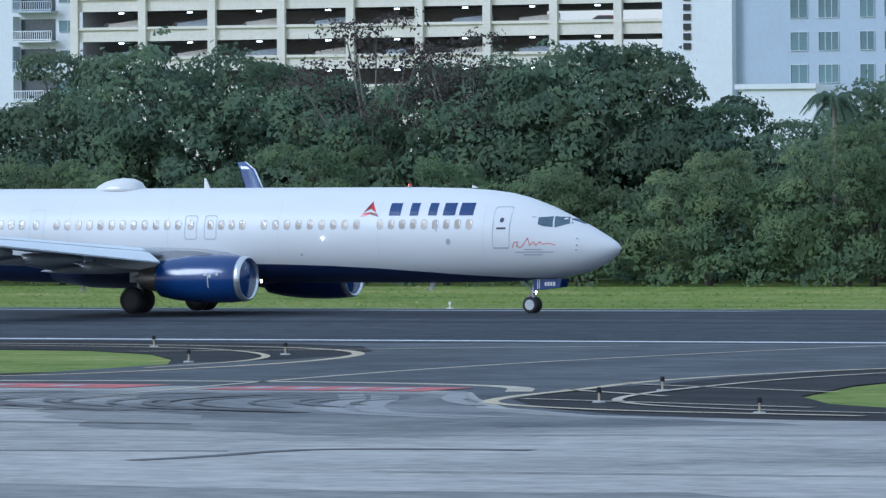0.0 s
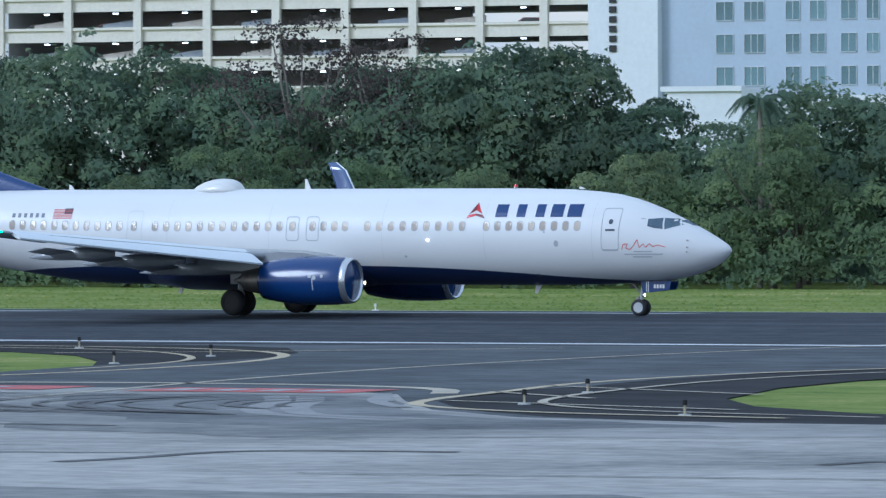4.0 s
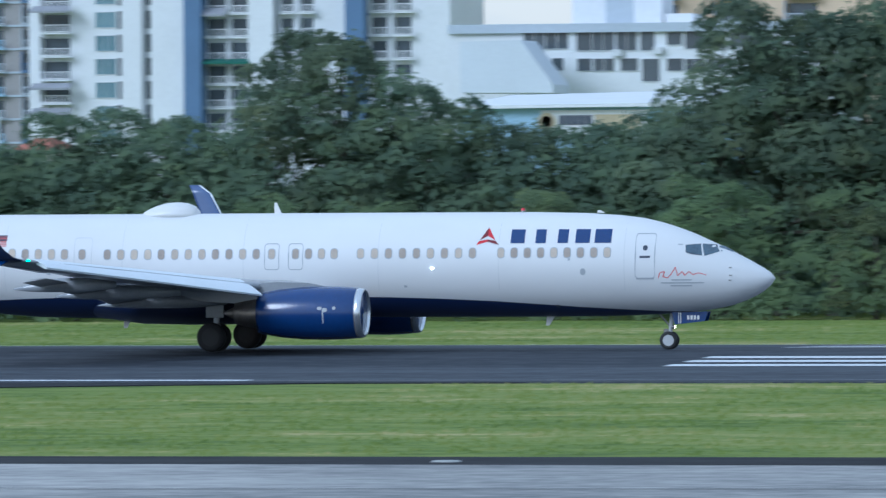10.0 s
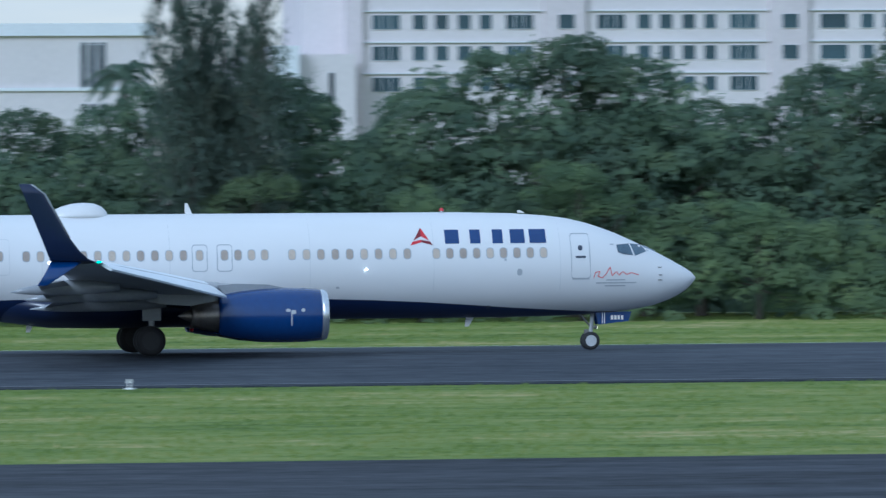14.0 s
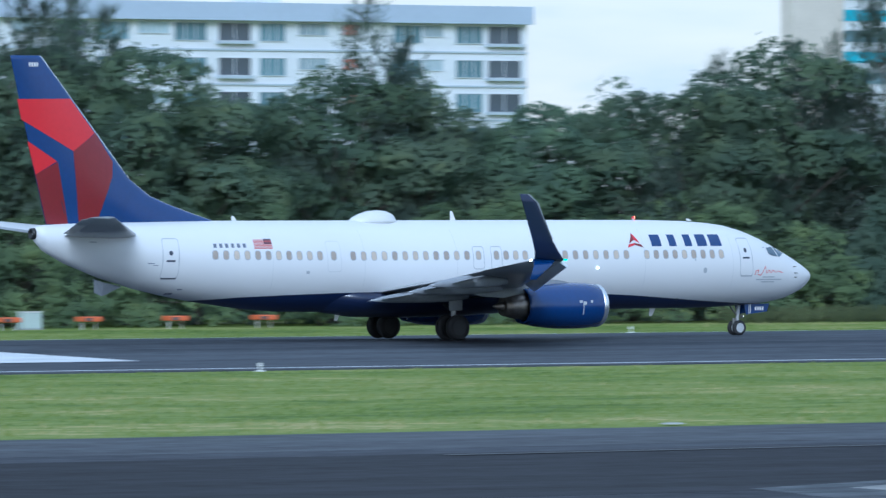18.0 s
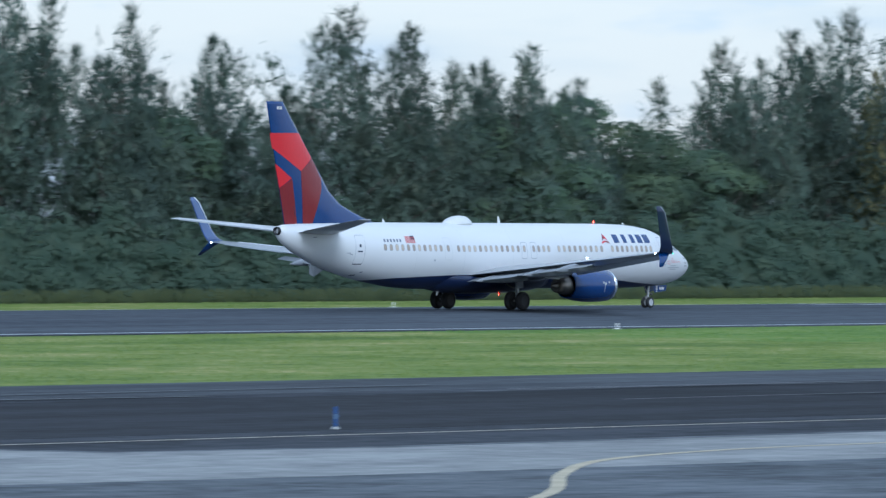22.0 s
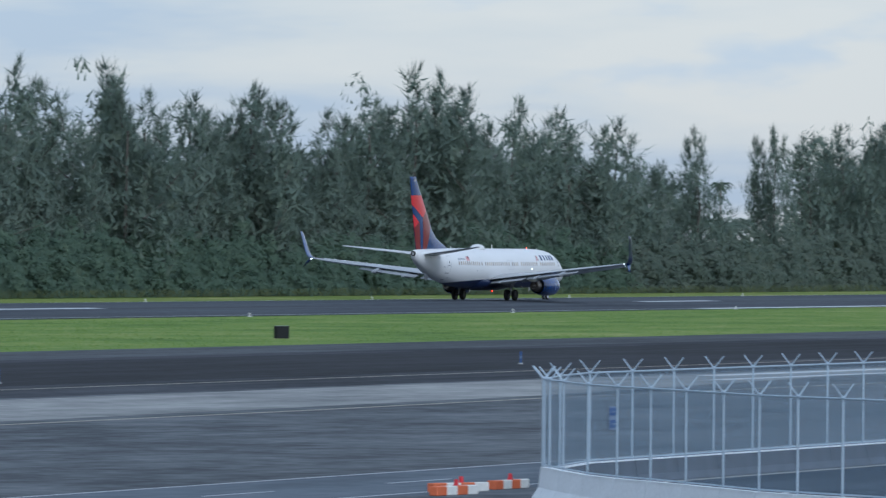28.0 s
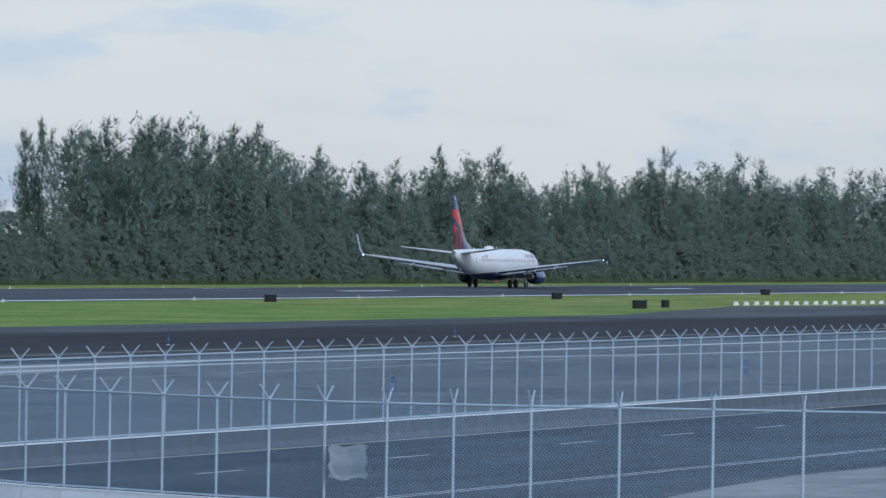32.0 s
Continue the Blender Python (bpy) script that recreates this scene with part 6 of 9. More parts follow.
# ---- buildings beyond the belt ----
CREAM = surface("cream_concrete", (0.73, 0.68, 0.60), 0.8, vary=0.10, size=4.0)
PALE = surface("pale_blue_grey_render", (0.44, 0.50, 0.60), 0.8, vary=0.06, size=5.0)
WHITE_WALL = surface("white_render", (0.71, 0.725, 0.75), 0.8, vary=0.06, size=5.0)
# plain grey of bands and boxes, and painted shade on recessed white walls
SHADE_WALL = surface("grey_and_shade_render", (0.46, 0.51, 0.57), 0.8, vary=0.08, size=5.0)
TAUPE = surface("taupe_render", (0.33, 0.315, 0.31), 0.85, vary=0.10, size=4.0)
BEIGE = surface("beige_render", (0.62, 0.56, 0.50), 0.85, vary=0.10, size=4.0)
PEACH = surface("peach_render", (0.66, 0.51, 0.36), 0.85, vary=0.10, size=4.0)
PINKISH = surface("pinkish_stone", (0.665, 0.615, 0.615), 0.85, vary=0.07, size=6.0)
BLUE_WALL = surface("blue_painted_wall", (0.11, 0.18, 0.31), 0.7, vary=0.12, size=4.0)
LIGHT_BLUE = surface("light_blue_wall", (0.36, 0.52, 0.68), 0.7, vary=0.08, size=4.0)
CYAN_WALL = surface("turquoise_wall", (0.08, 0.42, 0.55), 0.7, vary=0.10, size=4.0)
PIER_STONE = surface("pier_stone", (0.64, 0.575, 0.585), 0.85, vary=0.08, size=5.0)
TERRA = surface("terracotta_tiles", (0.38, 0.14, 0.09), 0.8, vary=0.25, size=1.5)
GARAGE_IN = surface("garage_concrete", (0.56, 0.53, 0.51), 0.9, vary=0.15, size=3.0)
# dark screen grey, and painted shade for the bay and balcony recesses
SCREEN_SHADE_DARK = surface("screen_and_shade_dark", (0.12, 0.125, 0.13), 0.9, vary=0.3, size=3.0)
GLASS_TEAL = surface("teal_window_glass", (0.14, 0.225, 0.26), 0.12, vary=0.45, size=2.0, obj=0.7)
GLASS_HOTEL = surface("hotel_window_glass", (0.045, 0.080, 0.098), 0.12, vary=0.45, size=2.0, obj=0.7)
GLASS_DARK = surface("dark_window_glass", (0.08, 0.095, 0.11), 0.10, vary=0.4, size=2.0, obj=0.5)
GLASS_SLIT = surface("slit_window_glass", (0.03, 0.038, 0.05), 0.15, vary=0.3, size=2.0)
GLASS_PALE = surface("curtained_glass", (0.36, 0.44, 0.48), 0.15, vary=0.6, size=0.7, obj=0.6, stretch=(1, 1, 0.05))
FRAME_WHITE = surface("white_window_frame", (0.62, 0.64, 0.66), 0.6, vary=0.06)
SIGN_RED = surface("red_sign_letters", (0.60, 0.02, 0.03), 0.5, vary=0.1)
AWNING = surface("grey_awning_cloth", (0.30, 0.31, 0.34), 0.9, vary=0.15, size=0.8)
AWNING_BLUE = surface("blue_awning_cloth", (0.03, 0.12, 0.42), 0.9, vary=0.15, size=0.8)
AWNING_GREEN = surface("green_awning_cloth", (0.03, 0.13, 0.10), 0.9, vary=0.15, size=0.8)
MOSAIC = [surface("mosaic_" + n, c, 0.4, vary=0.1) for n, c in (("blue", (0.05, 0.20, 0.50)), ("sky", (0.18, 0.42, 0.70)), ("ink", (0.02, 0.07, 0.18)))]
_win = {}


def house(name, label, category="building"):
    return tagged(empty(name), label, category, "buildings beyond the trees")


def wall(b, x0, x1, y0, y1, z0, z1, mat, name="wall", label=""):
    return part(name, boxed(min(x0, x1), max(x0, x1), y0, y1, min(z0, z1), max(z0, z1)), mat, b, label)


def win(b, x0, x1, z0, z1, y, glass=None, bars=1, frame_w=0.045, frame_mat=None):
    """A window set in a wall that faces the runway: pane in a proud frame with mullions."""
    glass = glass or GLASS_TEAL
    x0, x1, z0, z1 = min(x0, x1), max(x0, x1), min(z0, z1), max(z0, z1)
    w, h = round(x1 - x0, 1), round(z1 - z0, 1)
    key = (w, h, glass.name, bars)
    m = pose((x0 + x1) / 2, y, (z0 + z1) / 2)
    if key in _win:
        o = share("window", _win[key][0], m, b)
        share("window_frame", _win[key][1], Matrix(), o)
        return o
    o = part("window", boxed(-w / 2, w / 2, -0.03, 0.05, -h / 2, h / 2), glass, b)
    o.matrix_basis = m
    bm = bmesh.new()
    f = frame_w
    box(bm, -w / 2 - f, w / 2 + f, -0.10, 0.0, h / 2, h / 2 + f)
    box(bm, -w / 2 - f, w / 2 + f, -0.12, 0.0, -h / 2 - f, -h / 2)
    box(bm, -w / 2 - f, -w / 2, -0.10, 0.0, -h / 2, h / 2)
    box(bm, w / 2, w / 2 + f, -0.10, 0.0, -h / 2, h / 2)
    for i in range(bars):
        xx = -w / 2 + w * (i + 1) / (bars + 1)
        box(bm, xx - 0.03, xx + 0.03, -0.07, -0.031, -h / 2, h / 2)
    fr = part("window_frame", bm, frame_mat or FRAME_WHITE, o)
    _win[key] = (o, fr)
    return o


def balcony(b, x0, x1, z, y, h=2.7, mat=None, deep=1.3, rail=None):
    """A recess with glazing at its back, a floor slab and a solid or railed front."""
    o = wall(b, x0, x1, y - deep, y, z - 0.18, z, mat or WHITE_WALL, "balcony", "white balcony slab")
    bm = bmesh.new()
    box(bm, x0, x1, y - deep, y - deep + 0.08, z + 0.88, z + 0.97)
    box(bm, x0, x1, y - deep, y - deep + 0.06, z + 0.04, z + 0.16)
    n = max(3, int((x1 - x0) / 0.24))
    for i in range(n + 1):
        xx = x0 + (x1 - x0) * i / n
        box(bm, xx - 0.035, xx + 0.035, y - deep + 0.01, y - deep + 0.05, z + 0.16, z + 0.88)
    part("railing", bm, rail or mat or WHITE_WALL, o, "slim balcony railing")
    part("balcony_door", boxed(x0 + 0.25, x1 - 0.25, y - 0.06, y - 0.01, z + 0.02, z + h * 0.82), GLASS_DARK, o)
    part("balcony_side", boxed(x0 - 0.12, x0, y - deep, y, z - 0.18, z + h - 0.2), mat or WHITE_WALL, o)
    return o


def awning(b, x0, x1, z, y, mat, drop=0.7, out=1.4):
    bm = bmesh.new()
    v = [bm.verts.new(p) for p in ((x0, y, z), (x1, y, z), (x1 + 0.2, y - out, z - drop), (x0 - 0.2, y - out, z - drop), (x1 + 0.2, y - out, z - drop - 0.25), (x0 - 0.2, y - out, z - drop - 0.25), (x1, y, z - 0.15), (x0, y, z - 0.15))]
    for f in ((0, 1, 2, 3), (3, 2, 4, 5), (1, 6, 4, 2), (0, 3, 5, 7), (7, 5, 4, 6), (0, 7, 6, 1)):
        bm.faces.new([v[i] for i in f])
    bmesh.ops.recalc_face_normals(bm, faces=bm.faces[:])
    return part("awning", bm, mat, b, "sloping cloth awning")


# parking garage
gar = house("parking_garage", "cream concrete multi-storey parking garage with open decks")
GY = 640.0
gx0, gx1 = -359.41 - 0.45, -295.25
cols = [-359.41, -351.80, -344.07, -336.42, -328.90, -321.44, -314.18, -307.10, -300.32]
for k in range(-3, 4):
    zt = 20.65 + k * 2.95
    wall(gar, gx0, gx1, GY + 0.25, GY + 0.55, zt - 1.36, zt - 0.02, CREAM, "spandrel")
    wall(gar, gx0, gx1, GY, GY + 0.35, zt - 0.22, zt + 0.05, CREAM, "spandrel_cap")
    wall(gar, gx0, gx1, GY + 0.6, GY + 34, zt - 1.25, zt - 0.9, GARAGE_IN, "deck")
    wall(gar, gx0, -314.18, GY + 13, GY + 13.3, zt - 0.88, zt + 1.65, GARAGE_IN, "back_wall")
    for i, c in enumerate(cols[:-1]):
        mid = (c + cols[i + 1]) / 2
        lampz = zt + 1.38
        o = part("deck_lamp", boxed(mid - 0.24, mid + 0.24, GY + 2.5, GY + 2.75, lampz, lampz + 0.14), glow("deck_tube_%d" % (i % 1), (1.0, 0.98, 0.92), 3.0) if "deck_tube_0" not in bpy.data.materials else bpy.data.materials["deck_tube_0"], gar, "bright fluorescent deck lamp")
for c in cols:
    wall(gar, c - 0.42, c + 0.42, GY - 0.15, GY + 0.25, 0, 30.5, CREAM, "column")
for i in range(7):
    c = (cols[i] + cols[i + 1]) / 2
    for k in (-1, 0, 1):
        zt = 20.65 + k * 2.95 - 0.9
        bm = bmesh.new()
        s = 0.45 if i < 4 else 0.3
        v = [bm.verts.new(p) for p in ((c - 1.2, GY + 2.2, zt + 0.7), (c + 3.1, GY + 2.2, zt + 0.7 + s), (c + 3.1, GY + 2.2, zt + 1.35 + s), (c - 1.2, GY + 2.2, zt + 1.3), (c - 1.2, GY + 2.4, zt + 0.7), (c + 3.1, GY + 2.4, zt + 0.7 + s), (c + 3.1, GY + 2.4, zt + 1.35 + s), (c - 1.2, GY + 2.4, zt + 1.3))]
        for f in ((0, 1, 2, 3), (4, 7, 6, 5), (0, 4, 5, 1), (1, 5, 6, 2), (2, 6, 7, 3), (3, 7, 4, 0)):
            bm.faces.new([v[q] for q in f])
        part("ramp_wall", bm, SHADE_WALL if (i + k) % 2 else CREAM, gar)

CAR_PAINT = [surface("car_paint_%s" % n, c, 0.3, vary=0.05, coat=0.5) for n, c in (("white", (0.6, 0.61, 0.62)), ("grey", (0.2, 0.21, 0.23)), ("dark", (0.03, 0.03, 0.035)), ("red", (0.25, 0.03, 0.03)))]


def parked_car(x, y, z, k):
    car = tagged(empty("car", (x, y, z), 180 * (k % 2)), ("white", "grey", "dark", "red")[k % 4] + " parked car on a garage deck", "car", "parked cars")
    prof = [(-2.1, 0.35), (-2.1, 0.78), (-1.25, 0.92), (-0.65, 1.38), (0.75, 1.40), (1.5, 0.95), (2.1, 0.85), (2.15, 0.35)]
    part("body", loft([[(px, yy, pz) for px, pz in prof] for yy in (-0.82, 0.82)]), CAR_PAINT[k % 4], car)
    part("glass", loft([[(px, yy, pz) for px, pz in ((-1.1, 0.96), (-0.6, 1.32), (0.7, 1.34), (1.3, 0.97))] for yy in (-0.835, 0.835)]), GLASS_DARK, car)
    for wx in (-1.35, 1.35):
        for wy in (-0.72, 0.72):
            part("wheel", tubed((wx, wy - 0.1, 0.32), (wx, wy + 0.1, 0.32), 0.32, 0.32, 12), RUBBER, car)


crng = random.Random(9)
for i, c in enumerate(cols[:-1]):
    for k in (-1, 0):
        parked_car(c + crng.uniform(2.0, 5.2), GY + 3.4, 20.65 + k * 2.95 - 0.9, crng.randrange(4))

# flats at the garage's west end
fl = house("apartment_house", "white apartment house with grey balconies beside the garage")
wall(fl, -378.23, gx0 - 0.02, GY + 2.5, GY + 16, 0, 31, WHITE_WALL)
for k in range(-3, 4):
    z = 16.59 + k * 2.95
    balcony(fl, -367.09, -362.73, z, GY + 2.5, 2.6, SHADE_WALL if k % 2 == 0 else WHITE_WALL)
    win(fl, -362.48, -360.62, z + 0.85, z + 1.95, GY + 2.5, GLASS_TEAL)

# tall hotel with the pylon wall
ho = house("hotel", "pale grey and white high-rise hotel with rows of teal windows")
HY = 640.0
wall(ho, -295.25, -288.04, HY - 1.0, HY + 12, 0, 34, WHITE_WALL, "pylon_wall", "white sign wall")
for k in range(9):
    z = 17.70 + k * 0.92
    part("sign_bar", boxed(-293.01, -292.31, HY - 1.16, HY - 1.0, z, z + 0.6), BLACK, ho, "dark sign bar")
wall(ho, -288.04, -263.85, HY, HY + 14, 0, 34, PALE, "wall", "pale grey wall")
wall(ho, -263.85, -248.76, HY - 0.4, HY + 14, 0, 34, WHITE_WALL, "wall", "white wall")
# the recess is greyed in colour for its shade
wall(ho, -248.76, -242.15, HY + 0.8, HY + 4, 0, 34, SHADE_WALL, "wall", "recessed wall greyed for its shade")
wall(ho, -242.15, -237.87, HY - 0.4, HY + 1.2, 0, 34, WHITE_WALL, "wall", "white wall")
for r in range(-1, 4):
    zt, zb = 19.19 + r * 3.06, 17.45 + r * 3.06
    for a, b in ((800, 828), (848, 882), (920, 943), (961, 987), (1014, 1040), (1058, 1078)):
        xa, xb = -329.76 + (a - 0) * (-270.57 - -329.76) / 1000, -329.76 + (b - 0) * (-270.57 - -329.76) / 1000
        win(ho, xa, xb, zb, zt, HY, GLASS_TEAL, 2 if b - a > 30 else 1)
    for a, b in ((1118, 1136), (1156, 1182), (1207, 1232), (1252, 1270), (1308, 1328), (1346, 1372), (1525, 1545), (1562, 1588)):
        xa, xb = -270.57 + (a - 1000) * (-242.43 - -270.57) / 500, -270.57 + (b - 1000) * (-242.43 - -270.57) / 500
        win(ho, xa + 0.1, xb, zb - 0.1, zt - 0.1, HY - 0.4, GLASS_TEAL, 1)
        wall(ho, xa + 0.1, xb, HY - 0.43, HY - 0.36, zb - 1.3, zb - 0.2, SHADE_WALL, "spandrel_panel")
# low annex with parapet
an = house("hotel_annex", "low white annex with a moulded parapet in front of the hotel")
wall(an, -268.00, -260.66, 596, 610, 0, 13.62, WHITE_WALL)
wall(an, -268.11 - 0.2, -260.55, 595.7, 596.3, 13.37, 13.82, WHITE_WALL, "cornice")
wall(an, -270.04, -268.00, 599, 610, 0, 11.63, WHITE_WALL)
wall(an, -260.66, -240.89, 599, 610, 0, 12.96, WHITE_WALL)

# mosaic tower
mo = house("mosaic_tower", "white tower wall with a blue glass mosaic")
wall(mo, -267.48, -256.65, 712, 714, 0, 38, WHITE_WALL)
mrng = random.Random(3)
MX, MZ, MS = -264.87, 18.73 + 6.9, 0.0232


def mosaic_stroke(path, widths, pieces, tones):
    """A curved stroke of glass pieces with white joints between them."""
    P = [Vector((MX + (x - 45) * MS, 0, MZ - y * MS)) for x, y in path]
    n = len(P) - 1
    for i in range(pieces):
        ends = []
        for u in ((i + 0.05) / pieces, (i + 0.93) / pieces):
            k = min(int(u * n), n - 1)
            f = u * n - k
            d = (P[k + 1] - P[k]).normalized()
            side = Vector((-d.z, 0, d.x))
            w = (widths[k] + (widths[k + 1] - widths[k]) * f) * MS / 2
            skew = d * w * mrng.uniform(-0.5, 0.5)
            c = P[k].lerp(P[k + 1], f)
            ends += [c - side * w - skew, c + side * w + skew]
        ends = [ends[0], ends[1], ends[3], ends[2]]
        bm = bmesh.new()
        q = [bm.verts.new(v + Vector((0, e, 0))) for e in (711.9, 711.98) for v in ends]
        for f in ((0, 1, 2, 3), (7, 6, 5, 4), (0, 4, 5, 1), (1, 5, 6, 2), (2, 6, 7, 3), (3, 7, 4, 0)):
            bm.faces.new([q[k] for k in f])
        bmesh.ops.recalc_face_normals(bm, faces=bm.faces[:])
        part("mosaic_piece", bm, MOSAIC[tones[i % len(tones)]], mo)


mosaic_stroke([(180, -75), (178, -10), (165, 50), (182, 92), (214, 132), (222, 185)], [20, 30, 32, 34, 26, 6], 7, (1, 0, 1, 0, 1, 2, 2))
mosaic_stroke([(222, 70), (240, 22), (278, 2), (330, 5)], [18, 28, 26, 24], 3, (2, 2, 0))
mosaic_stroke([(252, 75), (268, 120), (282, 158)], [6, 26, 34], 2, (1, 1))
mosaic_stroke([(264, 148), (252, 192)], [50, 6], 1, (2,))
mosaic_stroke([(305, 70), (345, 98), (340, 150), (315, 190), (262, 214)], [40, 30, 34, 36, 28], 6, (0, 0, 1, 1, 1, 0))
mosaic_stroke([(152, 195), (208, 202), (246, 216)], [6, 16, 14], 2, (2, 2))
mosaic_stroke([(384, 200), (348, 224), (294, 242)], [44, 28, 12], 2, (0, 0))
mosaic_stroke([(182, 232), (212, 296)], [4, 30], 1, (2,))
mosaic_stroke([(218, 222), (248, 296)], [6, 24], 1, (1,))
mosaic_stroke([(352, 250), (330, 292)], [34, 8], 1, (2,))
mosaic_stroke([(200, -70), (262, -95), (325, -60), (318, 0)], [26, 30, 30, 22], 5, (1, 0, 2, 0, 1))

# long hotel with curtained glass bands
hb = house("banded_hotel", "white hotel slab with continuous curtained window bands")
BY = 880.0
wall(hb, -313.54, -286.42, BY, BY + 18, 0, 46, WHITE_WALL)
wall(hb, -286.42, -280.82, BY - 2.0, BY + 18, 0, 46, WHITE_WALL)
wall(hb, -280.82, -270.20, BY, BY + 18, 0, 46, WHITE_WALL)
for r in range(-1, 4):
    zb, zt = 22.86 + r * 3.02, 25.11 + r * 3.02
    n = 10
    xa, xb = -313.66, -286.57
    for i in range(n):
        wall(hb, xa + (xb - xa) * i / n - 0.14, xa + (xb - xa) * i / n + 0.14, BY - 0.3, BY, zb - 0.1, zt + 0.2, WHITE_WALL, "fin")
        step, shut = (xb - xa) / n, mrng.choice((0.0, 0.0, 0.32, 0.22))
        if shut:
            win(hb, xa + step * i + 0.1, xa + step * (i + shut) - 0.05, zb, zt, BY, GLASS_DARK, 0)
        win(hb, xa + step * (i + shut) + 0.1, xa + step * (i + 1) - 0.1, zb, zt, BY, GLASS_PALE, 2)
    xa, xb = -280.46, -270.63
    for i in range(4):
        wall(hb, xa + (xb - xa) * i / 4 - 0.14, xa + (xb - xa) * i / 4 + 0.14, BY - 0.3, BY, zb - 0.35, zt - 0.05, WHITE_WALL, "fin")
        win(hb, xa + (xb - xa) * i / 4 + 0.1, xa + (xb - xa) * (i + 1) / 4 - 0.1, zb - 0.25, zt - 0.25, BY, GLASS_PALE, 2)
    for c in (528, 550):
        xx = -286.42 + (c - 482) * (-280.82 - -286.42) / 76
        win(hb, xx - 0.2, xx + 0.2, zb + 0.5, zt - 0.2, BY - 2.0, GLASS_DARK, 0)

# low white inn with the gabled parapet
inn = house("inn", "low white inn with a gabled parapet and red roof sign")
IY = 690.0
wall(inn, -256.45, -245.84, IY - 1, IY + 1.5, 0, 18.13, WHITE_WALL, "sign_tower", "white sign tower")
wall(inn, -256.69, -245.60, IY - 1.3, IY - 1.0, 18.01, 18.46, WHITE_WALL, "cornice")
wall(inn, -264.46, -256.45, IY, IY + 12, 0, 15.98, WHITE_WALL, "wall", "low white wing")
for (a, b), (c, d) in (((592, 658), (142, 163)), ((588, 662), (169, 189))):
    n = 6
    k = (-248.97 - -260.87) / 200
    for i in range(n):
        xa = -260.87 + (a - 500 + (b - a) * i / n) * k
        za, zb = 16.91 - (d - 150) * 0.0534, 16.91 - (c - 150) * 0.0534
        part("sign_bar", boxed(xa, xa + (b - a) / n * 0.66 * k, IY - 1.25, IY - 1.0, za + 0.10 * (i % 2), zb - 0.12 * ((i + 1) % 2)), SIGN_RED, inn, "red roof sign bar")
win(inn, -256.03, -255.20, 12.48, 14.10, IY - 1, GLASS_TEAL, 0)
wall(inn, -246.29, -217.77, IY, IY + 14, 0, 15.38, WHITE_WALL)
wall(inn, -246.29, -217.77, IY - 0.35, IY + 0.4, 15.38, 15.99, WHITE_WALL, "cornice")
wall(inn, -217.77 + 0.02, -200.90, IY - 0.35, IY + 0.4, 14.89, 15.43, WHITE_WALL, "cornice")
wall(inn, -217.77 + 0.01, -199.94, IY, IY + 14.02, 0, 14.89, WHITE_WALL)
wall(inn, -203.75, -199.94, IY - 0.2, IY + 6, 14.85, 16.48, WHITE_WALL, "roof_box")
wall(inn, -210.48, -203.75, IY + 3, IY + 8, 15.16, 17.29, WHITE_WALL, "roof_box")
wall(inn, -245.11, -239.54, IY + 3, IY + 8, 15.78, 17.44, SHADE_WALL, "roof_box", "grey roof plant box")
wall(inn, -238.95, -233.52, IY + 2, IY + 6, 16.00, 18.49, SCREEN_SHADE_DARK, "louvre_screen", "dark grey louvred screen")
bm = bmesh.new()
g = [(-233.41, 15.69), (-230.38, 16.49), (-229.62, 17.31), (-225.85, 17.93), (-222.38, 17.35), (-221.80, 16.41), (-218.23, 15.55), (-217.77, 13.62), (-233.41, 13.76)]
va, vb = [bm.verts.new((x, IY - 0.7, z)) for x, z in g], [bm.verts.new((x, IY + 1.0, z)) for x, z in g]
bm.faces.new(va)
bm.faces.new(vb[::-1])
for i in range(len(g)):
    bm.faces.new((va[i], va[(i + 1) % len(g)], vb[(i + 1) % len(g)], vb[i]))
bmesh.ops.recalc_face_normals(bm, faces=bm.faces[:])
part("gable", bm, surface("pale_grey_render", (0.62, 0.66, 0.71), 0.8, vary=0.06, size=4.0), inn, "pale grey moulded gable")
wall(inn, -229.10, -222.61, IY - 0.85, IY - 0.6, 14.52, 15.95, WHITE_WALL, "gable_panel")
wall(inn, -218.92, -217.31, IY - 0.9, IY + 0.5, 0, 14.17, bpy.data.materials["pale_grey_render"], "pilaster")
for a, b in ((270, 286), (432, 448), (465, 482), (541, 559), (617, 636), (651, 669), (742, 757), (775, 791)):
    xa, xb = -252.78 + a * (-194.96 - -252.78) / 1000, -252.78 + b * (-194.96 - -252.78) / 1000
    for zt, zb in ((13.88, 12.29), (10.92, 9.33)):
        win(inn, xa, xb, zb, zt, IY - (0.7 if 330 < a < 590 else 0), GLASS_TEAL, 0)

# apartment towers
TY = 860.0
tw = house("taupe_tower", "taupe and beige apartment tower with blue awnings and balconies")
wall(tw, -264.05, -257.50, TY, TY + 16, 0, 44, WHITE_WALL)
wall(tw, -257.85, -251.33, TY - 1.2, TY + 16, 0, 44, BEIGE, "wall", "beige wall")
wall(tw, -251.33, -240.04, TY, TY + 16, 0, 44, TAUPE, "wall", "taupe wall")
